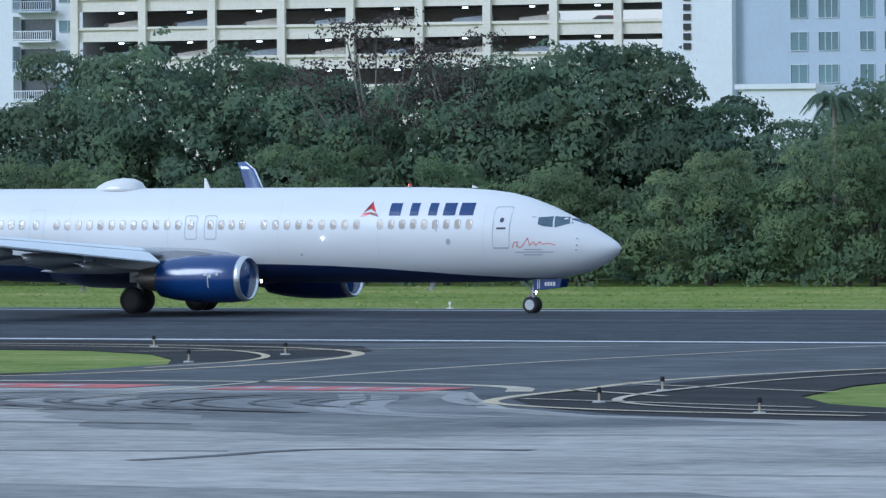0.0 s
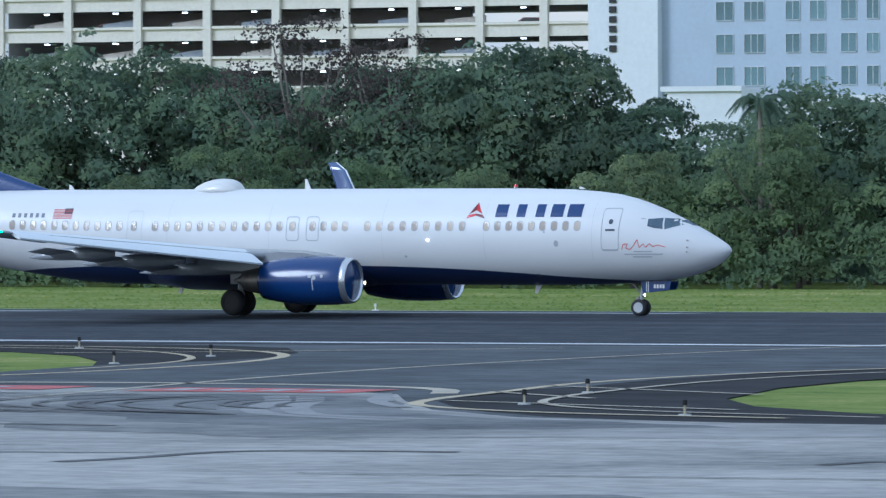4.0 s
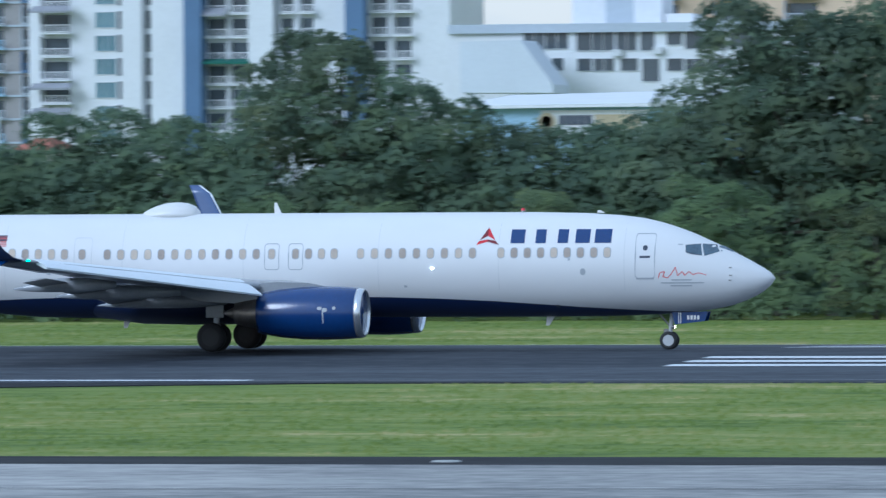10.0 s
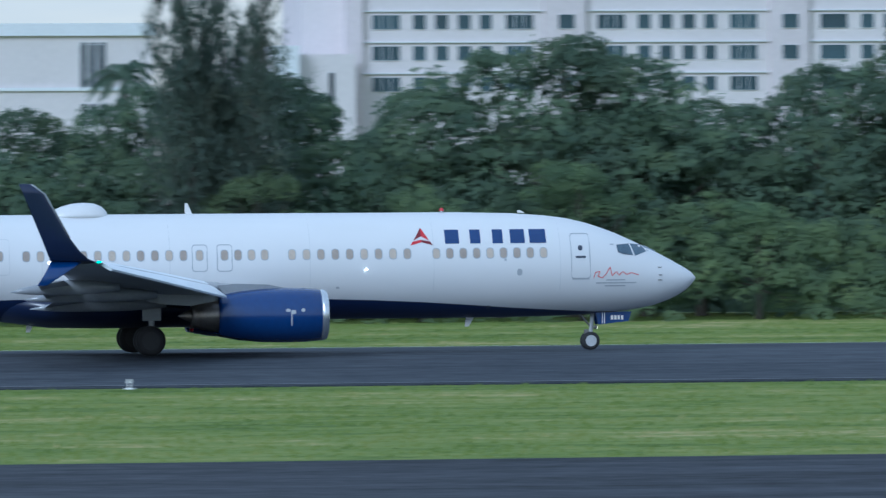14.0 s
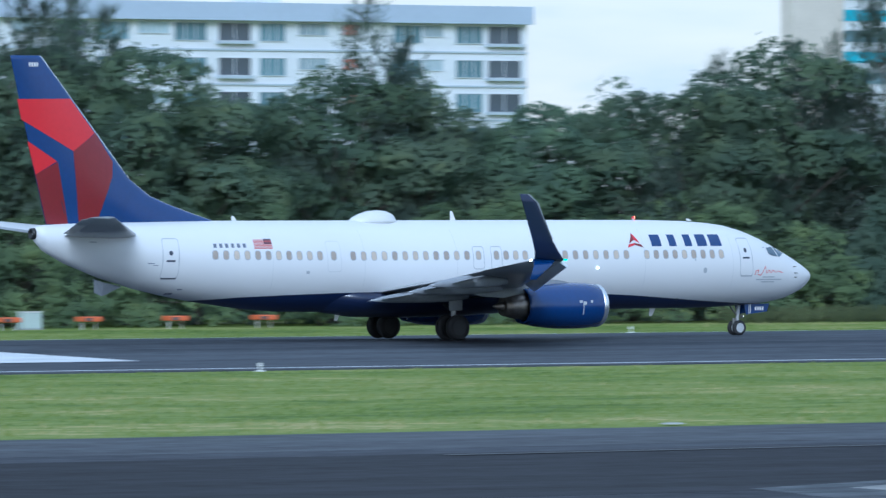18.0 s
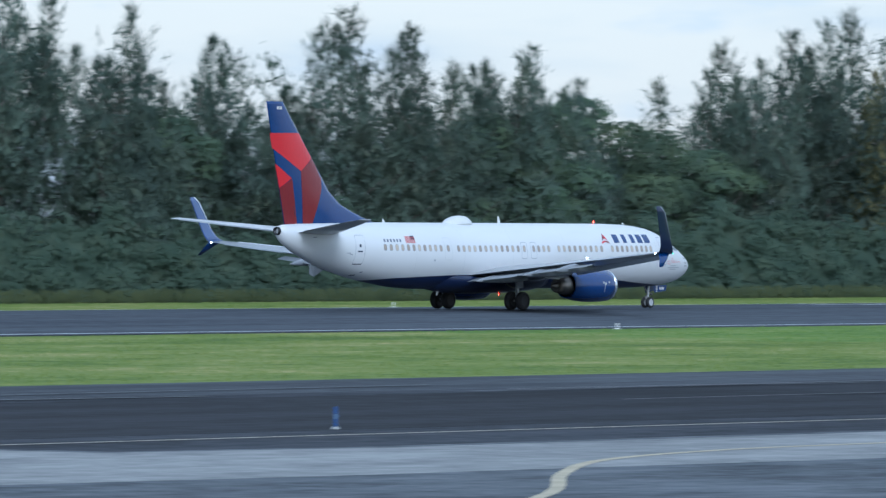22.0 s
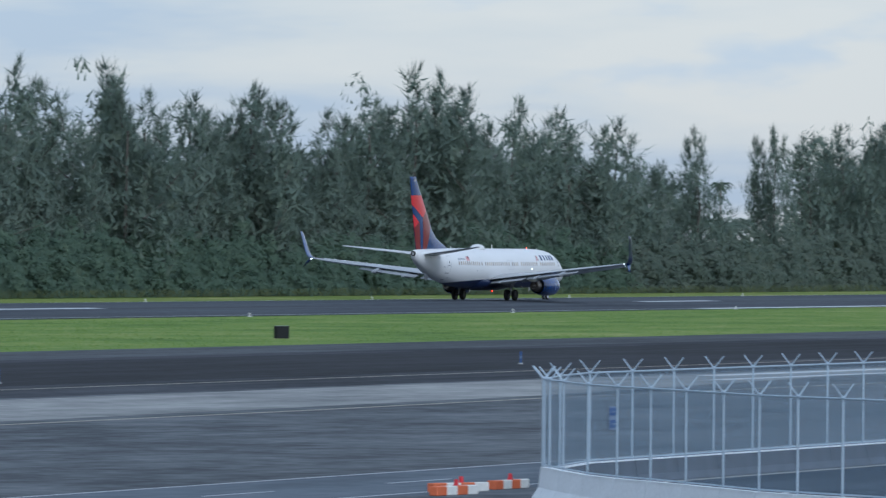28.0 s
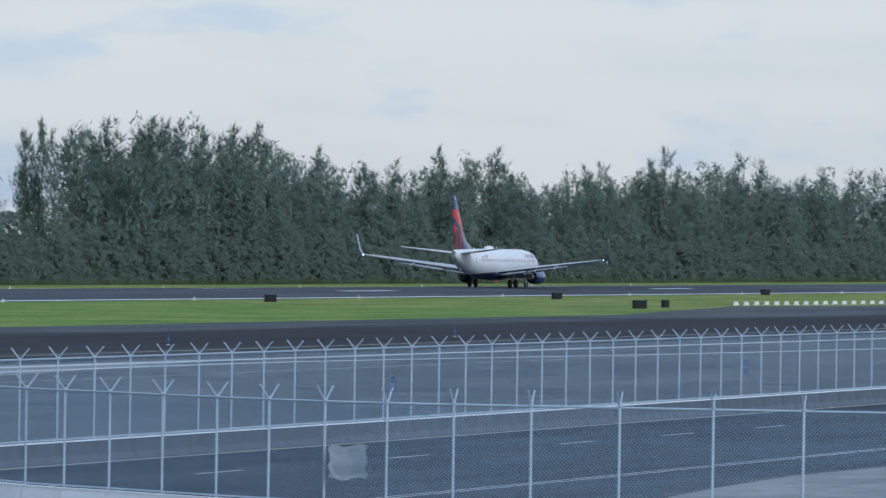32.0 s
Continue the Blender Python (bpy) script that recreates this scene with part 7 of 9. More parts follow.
for r in range(-3, 4):
    z = 21.31 + r * 2.86
    balcony(tw, -263.55, -257.85, z, TY, 2.7, WHITE_WALL)
    z = 21.49 + r * 2.80
    wall(tw, -251.33, -240.04, TY - 0.15, TY, z - 0.25, z, SHADE_WALL, "floor_band")
    win(tw, -251.33 + 0.2, -250.05, z + 0.7, z + 2.0, TY, GLASS_DARK, 0)
    balcony(tw, -246.02, -243.48, z, TY, 2.6, LIGHT_BLUE if r % 2 else SHADE_WALL, 0.9)
    balcony(tw, -241.30, -240.11, z, TY, 2.6, BLUE_WALL if r % 3 == 0 else SHADE_WALL, 0.7)
awning(tw, -264.05, -257.85, 29.56, TY - 1.3, AWNING_BLUE, 0.5)
awning(tw, -263.70, -257.85, 21.24, TY - 1.3, AWNING_BLUE, 0.5)

ta = house("white_tower", "tall white and pale blue apartment tower with balconies and awnings")
wall(ta, -240.04, -219.92, TY - 2, TY + 18, 0, 46, WHITE_WALL)
wall(ta, -220.47, -218.39, TY - 4, TY + 18, 0, 46, BLUE_WALL, "wall", "blue painted pier")
wall(ta, -218.53, -210.05, TY - 1, TY + 18, 0, 46, WHITE_WALL)
wall(ta, -212.82, -209.77, TY - 3, TY + 18, 0, 46, WHITE_WALL, "pier")
wall(ta, -210.05, -200.54, TY - 1, TY + 18, 0, 46, WHITE_WALL)
wall(ta, -200.81, -198.54, TY - 4, TY + 18, 0, 46, BLUE_WALL, "wall", "blue painted pier")
wall(ta, -198.68, -188.74, TY - 1, TY + 18, 0, 46, WHITE_WALL)
for c0, c1 in ((1210, 1245), (1262, 1320)):
    xa, xb = -240.04 + (c0 - 1042) * (-219.92 - -240.04) / 288, -240.04 + (c1 - 1042) * (-219.92 - -240.04) / 288
    wall(ta, xa, xb, TY - 3.2, TY - 2, 0, 46, WHITE_WALL, "pier")
for r in range(-3, 4):
    z = 21.05 + r * 2.79
    win(ta, -231.76, -229.32, z, z + 1.75, TY - 2, GLASS_TEAL, 2)
    for c in (1200, 1250, 1322):
        xx = -240.04 + (c - 1042) * (-219.92 - -240.04) / 288
        win(ta, xx - 0.05, xx + 0.55, z - 0.2, z + 1.9, TY - 2, GLASS_DARK, 0)
    zb = 23.21 + r * 2.80
    balcony(ta, -238.35, -234.70, zb, TY - 2, 2.6, WHITE_WALL)
    zb = 22.51 + r * 2.80
    for a, b in ((370, 410), (413, 452), (500, 530), (537, 565), (660, 695), (702, 738)):
        xa, xb = -223.22 + (a - 300) * (-188.74 - -223.22) / 500, -223.22 + (b - 300) * (-188.74 - -223.22) / 500
        balcony(ta, xa, xb - 0.15, zb, TY - 1, 2.6, WHITE_WALL, 1.0)
    xx = -220.44
    win(ta, xx - 0.2, xx + 0.3, zb + 0.4, zb + 2.2, TY - 1.0, GLASS_DARK, 0)
for z in (20.02, 17.05, 29.21):
    awning(ta, -239.14, -234.52, z, TY - 3.3, AWNING, 0.6)
awning(ta, -218.50, -215.73, 28.78, TY - 2.1, AWNING, 0.8)
awning(ta, -218.50, -215.73, 22.72, TY - 2.1, AWNING_GREEN, 0.4)
awning(ta, -215.45, -212.82, 22.70, TY - 2.1, AWNING_GREEN, 0.4)
rt = house("tiled_house", "low house with an orange terracotta roof among the trees", "house")
wall(rt, -158.22, -155.38, 561, 569, 0, 10.10, BEIGE)
part("roof", loft([[(-158.22, 560, 10.10), (-155.29, 560, 10.10), (-155.29, 570, 10.10), (-158.22, 570, 10.10)], [(-157.31, 564, 11.07), (-156.02, 564, 11.07), (-156.02, 566, 11.07), (-157.31, 566, 11.07)]]), TERRA, rt, "terracotta hipped roof")

# long low white block with ribbon windows
lw = house("office_block", "white two-storey block with brown-framed ribbon windows")
LY = 720.0
wall(lw, -158.30, -119.51, LY, LY + 16, 0, 22.38, WHITE_WALL)
wall(lw, -158.30, -119.51, LY - 0.5, LY + 0.2, 22.32, 23.21, SHADE_WALL, "roof_fascia")
bm = bmesh.new()
g = [(-154.58, 16.32), (-154.58, 21.28), (-148.61, 21.39), (-145.40, 17.06), (-145.40, 16.24)]
va, vb = [bm.verts.new((x, 708, z)) for x, z in g], [bm.verts.new((x, 716, z)) for x, z in g]
bm.faces.new(va)
bm.faces.new(vb[::-1])
for i in range(len(g)):
    bm.faces.new((va[i], va[(i + 1) % len(g)], vb[(i + 1) % len(g)], vb[i]))
bmesh.ops.recalc_face_normals(bm, faces=bm.faces[:])
part("blank_gable", bm, bpy.data.materials["pale_grey_render"], lw, "pale grey blank gable wall")
for a, b, c, d in ((928, 965, 55, 88), (968, 1006, 55, 86), (1022, 1048, 57, 90), (1050, 1088, 57, 90), (1093, 1128, 57, 91), (1135, 1160, 58, 91), (1182, 1208, 60, 82), (1214, 1286, 55, 89), (1292, 1365, 57, 90), (978, 998, 103, 125), (1024, 1048, 104, 126), (1052, 1088, 105, 126), (1100, 1130, 105, 126), (1138, 1168, 106, 145), (1182, 1210, 106, 127), (1214, 1246, 107, 130), (1252, 1286, 107, 127)):
    k = (-124.00 - -158.01) / 600
    win(lw, -158.01 + (a - 800) * k, -158.01 + (b - 800) * k, 19.99 - (d - 100) * 0.0565, 19.99 - (c - 100) * 0.0565, LY, GLASS_DARK, 1 if b - a > 30 else 0)
for k in range(4):
    part("air_conditioner", boxed(-141.77 + k * 4.1, -141.77 + k * 4.1 + 0.9, LY - 0.6, LY - 0.02, 19.94 + 0.2 * (k % 2), 20.61 + 0.2 * (k % 2)), FRAME_WHITE, lw, "window air conditioner")
for a, b, c, m in ((1000, 1060, -15, WHITE_WALL), (1060, 1110, 0, SHADE_WALL), (1110, 1160, -10, WHITE_WALL), (1165, 1215, 25, WHITE_WALL)):
    k = (-124.00 - -158.01) / 600
    wall(lw, -158.01 + (a - 800) * k, -158.01 + (b - 800) * k, LY + 4, LY + 10, 22.78, 22.78 + (50 - c) * 0.0565, m, "roof_box")
sh = house("warehouse", "low warehouse with a pale roof and a faded painted billboard wall")
wall(sh, -140.45, -117.12, 642, 665, 0, 14.02, LIGHT_BLUE, "wall", "pale blue painted wall")
part("roof", loft([[(-140.96, 641, 13.92), (-116.82, 641, 14.12), (-116.82, 668, 15.61), (-140.96, 668, 15.21)], [(-140.96, 641, 14.22), (-116.82, 641, 14.42), (-116.82, 668, 15.91), (-140.96, 668, 15.51)]]), WHITE_WALL, sh, "pale flat roof")
k = (-117.22 - -140.45) / 460
zz = 12.78
part("billboard", boxed(-140.45 + 150 * k, -140.45 + 340 * k, 641.85, 642.0, zz - 1.5, zz + 1.0), WHITE_WALL, sh, "faded white billboard")
for a, b, m in ((182, 192, INK), (194, 204, INK), (206, 216, INK), (218, 228, INK), (230, 240, INK)):
    part("billboard_bar", boxed(-140.45 + a * k, -140.45 + b * k, 641.78, 641.85, zz - 0.3, zz + 0.55), INK, sh)
part("billboard_patch", boxed(-140.45 + 245 * k, -140.45 + 325 * k, 641.78, 641.85, zz - 0.7, zz + 0.6), LINE_YELLOW, sh, "faded yellow billboard panel")
part("billboard_ring", turned([(0, 0.8), (0.05, 0.8), (0.05, 0.55), (0, 0.55)], 0, 0, 20), LINE_YELLOW, sh).matrix_basis = pose(-140.45 + 160 * k, 641.7, zz, 0, 0, 90)
pe = house("peach_flats", "peach apartment block with grey balconies beyond the office block")
wall(pe, -174.74, -143.80, 900, 915, 0, 40, PEACH)
for r in range(-1, 3):
    z = 28.58 + r * 2.9
    for a, b in ((1160, 1205), (1268, 1330), (1392, 1450)):
        k = (-155.00 - -176.15) / 300
        balcony(pe, -176.15 + (a - 1100) * k, -176.15 + (b - 1100) * k, z - 1.2, 900, 2.7, SHADE_WALL)

# turquoise building and the towers behind it
tq = house("turquoise_building", "turquoise, pink and white stepped apartment building")
QY = 800.0
wall(tq, -90.43, -86.00, QY, QY + 14, 0, 29.37, WHITE_WALL)
wall(tq, -86.25, -81.46, QY - 0.5, QY + 14, 0, 27.33, CYAN_WALL, "wall", "turquoise wall")
wall(tq, -81.59, -70.20, QY + 0.5, QY + 14, 0, 25.62, WHITE_WALL)
wall(tq, -78.77, -72.15, QY - 1.0, QY + 10, 0, 24.89, CYAN_WALL, "wall", "turquoise wall")
wall(tq, -85.51, -78.77, QY - 1.5, QY + 8, 0, 22.74, PINKISH, "wall", "pink wall")
wall(tq, -77.23, -72.95, QY + 3, QY + 10, 0, 26.60, WHITE_WALL, "stair_tower")
for a, c in ((640, 38), (655, 38), (690, 40), (800, 78), (830, 80), (868, 55), (868, 85)):
    k = (-70.20 - -90.43) / 330
    xx = -90.43 + (a - 560) * k
    zz = 23.83 - (c - 60) * 0.0608
    win(tq, xx, xx + 0.8, zz, zz + 0.9, QY - (1.0 if 750 < a < 858 else 0.5 if a < 706 else -0.5), GLASS_TEAL, 0)
t2 = house("blue_striped_tower", "pale tower with a blue stair pier and white window bays")
wall(t2, -75.91, -52.54, 1000, 1016, 0, 52, PALE)
wall(t2, -66.91, -64.10, 999.4, 1001, 0, 52, BLUE_WALL, "pier", "blue pier")
wall(t2, -76.29 + 3.2, -72.48, 999.2, 1001, 0, 52, WHITE_WALL, "pier")
wall(t2, -64.10, -54.97, 999.6, 1001, 0, 52, WHITE_WALL, "pier")
for r in range(-2, 4):
    z = 27.99 + r * 3.0
    win(t2, -73.77, -72.48, z, z + 1.9, 999.2, GLASS_TEAL, 0)
    win(t2, -68.44, -66.99, z, z + 1.2, 1000, GLASS_DARK, 0)
    win(t2, -59.38, -58.39, z, z + 1.0, 999.6, GLASS_DARK, 0)
    win(t2, -54.52, -53.00, z - 0.6, z + 1.4, 1000, GLASS_DARK, 0)
    wall(t2, -64.10, -54.97, 999.5, 999.6, z - 0.6, z - 0.45, SHADE_WALL, "floor_band")
t3 = house("stepped_white_house", "white stepped apartment house with a light blue roof storey")
SY = 860.0
wall(t3, -34.27, -16.65, SY, SY + 14, 0, 26.09, PALE)
wall(t3, -32.83, -19.78, SY + 0.5, SY + 12, 0, 27.79, WHITE_WALL)
wall(t3, -19.91, -16.65, SY - 0.4, SY + 12, 0, 28.13, LIGHT_BLUE, "wall", "light blue wall")
wall(t3, -32.18, -25.00, SY + 2, SY + 10, 0, 28.83, LIGHT_BLUE, "roof_storey", "light blue roof storey")
for r in range(3):
    for a in (300, 325, 385, 405, 425, 445, 465, 482):
        k = (-16.65 - -34.27) / 270
        zz = 23.61 - r * 2.9 + 2.0
        win(t3, -34.27 + (a - 278) * k, -34.27 + (a - 264) * k, zz, zz + 1.2, SY, GLASS_DARK, 0)
# beige slab with balconies
bs = house("beige_flats", "tall beige apartment slab with columns of balconies")
EY = 760.0
wall(bs, -10.27, 3.28, EY, EY + 16, 0, 40, BEIGE)
wall(bs, 2.99, 18.85, EY - 1.0, EY + 16, 0, 40, BEIGE)
wall(bs, 17.69, 34.41, EY + 4, EY + 18, 0, 40, BEIGE)
for r in range(-3, 3):
    z = 19.93 + r * 2.95
    k = (18.85 - -10.27) / 505
    for a, b in ((865, 925), (1090, 1128)):
        balcony(bs, -10.27 + (a - 625) * k, -10.27 + (b - 625) * k, z + 0.3, EY - 1.0, 2.7, SHADE_WALL if r % 2 else BEIGE)
    for a, b, y in ((700, 748, EY), (1030, 1066, EY - 1.0)):
        wall(bs, -10.27 + (a - 625) * k, -10.27 + (b - 625) * k, y - 0.5, y, z - 0.1, z + 1.0, AWNING, "window_box", "grey louvred window box")
        win(bs, -10.27 + (a - 622) * k, -10.27 + (b - 628) * k, z + 1.1, z + 2.3, y, GLASS_PALE, 2)
    for a, b, y in ((765, 782, EY), (800, 818, EY), (945, 970, EY - 1.0), (1010, 1024, EY - 1.0)):
        win(bs, -10.27 + (a - 625) * k, -10.27 + (b - 625) * k, z + 0.6, z + 2.0, y, GLASS_PALE, 0)
    for a in (835, 990):
        win(bs, -10.27 + (a - 625) * k, -10.27 + (a - 613) * k, z + 0.3, z + 1.9, EY - (0 if a < 855 else 1.0), surface("orange_shade", (0.36, 0.20, 0.12), 0.8) if "orange_shade" not in bpy.data.materials else bpy.data.materials["orange_shade"], 0)
    win(bs, 31.24, 32.68, z + 0.5, z + 1.9, EY + 4, GLASS_PALE, 1)
    win(bs, 28.88, 29.69, z + 0.3, z + 1.9, EY + 4, GLASS_DARK, 0)
pv = house("white_annex", "white and light blue annex with a dark blue panel")
PY = 735.0
wall(pv, 18.67, 27.70, PY, PY + 8, 0, 23.14, WHITE_WALL)
wall(pv, 24.25, 27.15, PY - 0.12, PY + 0.3, 18.32, 22.17, BLUE_WALL, "panel", "dark blue wall panel")
for i in range(9):
    xx = 18.89 + i * 0.42
    part("sign_bar", boxed(xx, xx + 0.3, PY - 0.1, PY, 21.15, 21.93), surface("green_sign", (0.20, 0.30, 0.10), 0.6) if "green_sign" not in bpy.data.materials else bpy.data.materials["green_sign"], pv)
wall(pv, 7.91, 40.25, PY - 3, PY + 6, 17.34, 18.12, LIGHT_BLUE, "roof_fascia", "light blue roof fascia")
wall(pv, 7.91, 40.25, PY - 2.4, PY + 6, 18.12, 18.40, WHITE_WALL, "roof_edge")
wall(pv, 8.63, 14.43, PY - 3.3, PY - 2.9, 17.53, 17.98, AWNING_GREEN, "awning_edge")
# dark box in place of the shade inside the bay
wall(pv, 8.19, 14.32, PY - 1.0, PY + 4, 0, 16.75, SCREEN_SHADE_DARK, "shaded_bay")
wall(pv, 14.43, 40.25, PY - 1.5, PY + 5, 0, 16.79, WHITE_WALL)
wall(pv, 35.51, 40.53, PY - 2.6, PY - 1.5, 12.66, 13.44, LIGHT_BLUE, "balcony_band")
wall(pv, 24.36, 29.94, PY - 1.6, PY - 1.45, 15.35, 16.75, GLASS_TEAL, "window_band")
wall(pv, 35.62, 38.86, PY - 1.7, PY - 1.45, 15.00, 16.57, SHADE_WALL, "window_band")
part("tile_roof", boxed(34.67, 40.25, PY - 3.4, PY - 2.4, 17.35, 17.79), TERRA, pv, "strip of terracotta roof tiles")
nt = house("white_slab", "narrow white apartment slab with stacked dark balconies")
wall(nt, 40.41, 50.31, 900, 915, 0, 46, WHITE_WALL)
for r in range(-2, 4):
    z = 27.20 + r * 2.95
    balcony(nt, 40.62, 43.48, z, 900, 2.7, WHITE_WALL)
    balcony(nt, 47.31, 48.94, z, 900, 2.7, WHITE_WALL)

# stone-coloured hall with slit windows
hall = house("stone_hall", "pale pinkish windowless hall with tall dark slit windows")
KY = 680.0
wall(hall, 37.66, 76.68 + 1.5, KY, KY + 30, 0, 22.07, PINKISH)
wall(hall, 37.40, 76.68 + 1.8, KY - 0.4, KY, 22.07 - 0.9, 22.07 + 0.25, WHITE_WALL, "cornice", "white cornice")
wall(hall, 37.66, 76.68 + 1.7, KY - 0.25, KY, 16.12, 16.43, WHITE_WALL, "string_course")
wall(hall, 38.01 - 1.5, 37.66 + 0.4, KY - 0.8, KY + 20, 0, 21.46, PINKISH, "corner_pier")
for a in (1006, 1050, 1087, 1130, 1167, 1207, 1246, 1505, 1522, 1539):
    k = (71.38 - 40.25) / 600
    xa = 40.25 + (a - 900) * k
    win(hall, xa, xa + (1.1 if a < 1400 else 0.55), 16.43, 20.57, KY, GLASS_SLIT, 0)
    win(hall, xa, xa + (1.1 if a < 1400 else 0.55), 12.91, 14.93, KY, GLASS_SLIT, 0)
for a in (145, 160, 176):
    k = (95.54 - 64.20) / 600
    xa = 64.20 + a * k
    win(hall, xa - 0.2, xa + 0.25, 16.44, 20.32, KY, GLASS_SLIT, 0)
wall(hall, 88.19, 97.64, KY + 4, KY + 30, 0, 19.46, PINKISH, "wing", "lower wing")
wall(hall, 89.76, 92.12, KY + 2, KY + 10, 0, 20.24, WHITE_WALL, "stair_tower")
for a, b in ((462, 467), (472, 477), (482, 487), (508, 516), (592, 602)):
    k = (95.54 - 64.20) / 600
    win(hall, 64.20 + a * k, 64.20 + b * k, 13.74, 17.75, KY + (2 if a == 508 else 4), GLASS_SLIT, 0)
# big hotel with regular windows
bh = house("large_hotel", "long pinkish-white hotel with regular rows of dark teal windows")
wall(bh, 97.59, 165.09, 690, 706, 0, 32, PINKISH)
wall(bh, 93.74, 99.08, 692, 706, 0, 36, PINKISH, "end_wall", "pinkish end wall")
k = (145.49 - 96.94) / 900
x00 = 96.94
for a, b in ((960, 1032), (1360, 1428), (612, 640)):
    wall(bh, x00 + (a - 600) * k, x00 + (b - 600) * k, 689.3, 690, 0, 32, PIER_STONE, "pier", "pinkish grey pier")
for a, b in ((1562 + 150, 1562 + 215), (1562 + 250, 1562 + 292)):
    wall(bh, x00 + (a - 600) * k, x00 + (b - 600) * k, 689.3, 690, 0, 32, PINKISH, "pier", "pinkish pier")
for r in range(-2, 4):
    zt, zb = 23.22 + r * 2.92, 21.89 + r * 2.92
    wall(bh, x00 + 40 * k, x00 + 1120 * k, 689.75, 690, zt + 0.30, zt + 0.40, FRAME_WHITE, "string_course")
    for base in (0, 397):
        for a, b in ((658, 707), (730, 752), (769, 791), (809, 831), (848, 868), (893, 942), (985, 1012)):
            win(bh, x00 + (a + base - 600) * k, x00 + (b + base - 600) * k, zb, zt, 690 if a < 960 else 689.3, GLASS_HOTEL, 2 if b - a > 40 else 0, 0.03)
    for a, b in ((1452, 1500), (1525, 1547), (1565, 1587), (1604, 1626), (1645, 1667), (1690, 1740)):
        win(bh, x00 + (a - 600) * k, x00 + (b - 600) * k, zb, zt, 690, GLASS_HOTEL, 0, 0.03)
# roof plant behind the pines
rp = house("flat_roofed_block", "pale flat-roofed block with two round water tanks")
wall(rp, 234.75, 272.22, 760, 762, 0, 20.87, WHITE_WALL)
wall(rp, 240.45, 248.72, 759, 761, 0, 21.69, WHITE_WALL, "roof_box")
wall(rp, 251.27, 271.24, 762, 764, 0, 22.21, WHITE_WALL, "roof_box")
for a, b, c in ((1065, 1153, 35), (1195, 1290, 8)):
    k = (271.89 - 234.75) / 580
    xa, xb = 234.75 + (a - 780) * k, 234.75 + (b - 780) * k
    part("water_tank", tubed(((xa + xb) / 2, 766, 22.09), ((xa + xb) / 2, 766, 22.09 + (88 - c) * 0.0605), (xb - xa) / 2, (xb - xa) / 2, 24), WHITE_WALL, rp, "pale round water tank")
for a in (1145, 1210, 1260, 1310):
    k = (271.89 - 234.75) / 580
    win(rp, 234.75 + (a - 780) * k, 234.75 + (a - 755) * k, 19.23, 20.87 - 0.2, 760, GLASS_DARK, 0)

# white housing slab
hs = house("housing_slab", "long white five-storey housing slab with shaded loggias")
VY = 520.0
wall(hs, 250.95, 338.82, VY, VY + 9, 0, 21.42, WHITE_WALL)
wall(hs, 250.95, 339.04, VY - 0.8, VY + 13, 21.42, 22.90, PALE, "roof_band", "grey roof band")
k = (337.02 - 288.71) / 900
x00 = 288.71
for r in range(4):
    zt = 21.33 - r * 2.82
    for a, b, g in ((378, 433, 1), (300, 356, 0), (238, 290, 2), (450, 495, 0), (520, 570, 2), (598, 625, 3), (690, 740, 0), (745, 778, 2), (803, 852, 0), (862, 922, 1), (168, 220, 0), (95, 150, 1), (20, 75, 2), (-60, -5, 0), (-140, -80, 1), (-230, -170, 2), (-310, -250, 0), (-390, -330, 1), (-480, -420, 2), (-560, -500, 0)):
        h = 1.55 if g in (0, 1) else 1.0
        win(hs, x00 + a * k, x00 + b * k, zt - h, zt - 0.1, VY, (GLASS_TEAL, GLASS_DARK, GLASS_PALE, TERRA)[g], 2 if g != 1 else 1)
        if g == 1:
            wall(hs, x00 + (a - 4) * k, x00 + (b + 4) * k, VY - 0.5, VY, zt - h - 0.25, zt - h, SHADE_WALL, "sill")
    wall(hs, 250.95, 338.82, VY - 0.12, VY, zt - 2.35, zt - 2.2, SHADE_WALL, "floor_band")
wall(hs, 313.96, 316.12, VY + 2, VY + 6, 0, 23.54, WHITE_WALL, "roof_box")

# far cream tower with turquoise bays
ft = house("cream_tower", "tall cream tower with turquoise glass bays")
k = (674.69 - 633.31) / 397
x00 = 633.31
wall(ft, x00, x00 + 89 * k, 900, 903, 0, 62, BEIGE)
wall(ft, x00 + 89 * k, x00 + 210 * k, 901, 904, 0, 62, WHITE_WALL)
wall(ft, x00 + 210 * k, x00 + 397 * k, 902, 905, 0, 62, BEIGE)
for r in range(-4, 6):
    z = 36.76 + r * 3.1
    win(ft, x00 + 95 * k, x00 + 205 * k, z, z + 1.7, 901, CYAN_WALL if r % 2 else GLASS_TEAL, 3)
    win(ft, x00 + 320 * k, x00 + 345 * k, z, z + 1.6, 902, CYAN_WALL, 1)

# grey-blue tower with deep banded balconies
gb = house("banded_tower", "grey-blue high-rise with deep dark balcony bands")
k = (533.74 - 480.02) / 685
x00 = 480.02
STEEL_BLUE = surface("steel_blue_render", (0.33, 0.42, 0.54), 0.8, vary=0.06, size=5.0)
wall(gb, x00, x00 + 267 * k, 620, 623, 0, 48, PALE)
# recess walls are darkened in colour to stand for balcony shade
wall(gb, x00 + 267 * k, x00 + 395 * k, 623, 626, 0, 48, SCREEN_SHADE_DARK, "recess_wall")
wall(gb, x00 + 395 * k, x00 + 690 * k, 623, 626, 0, 48, SCREEN_SHADE_DARK, "recess_wall")
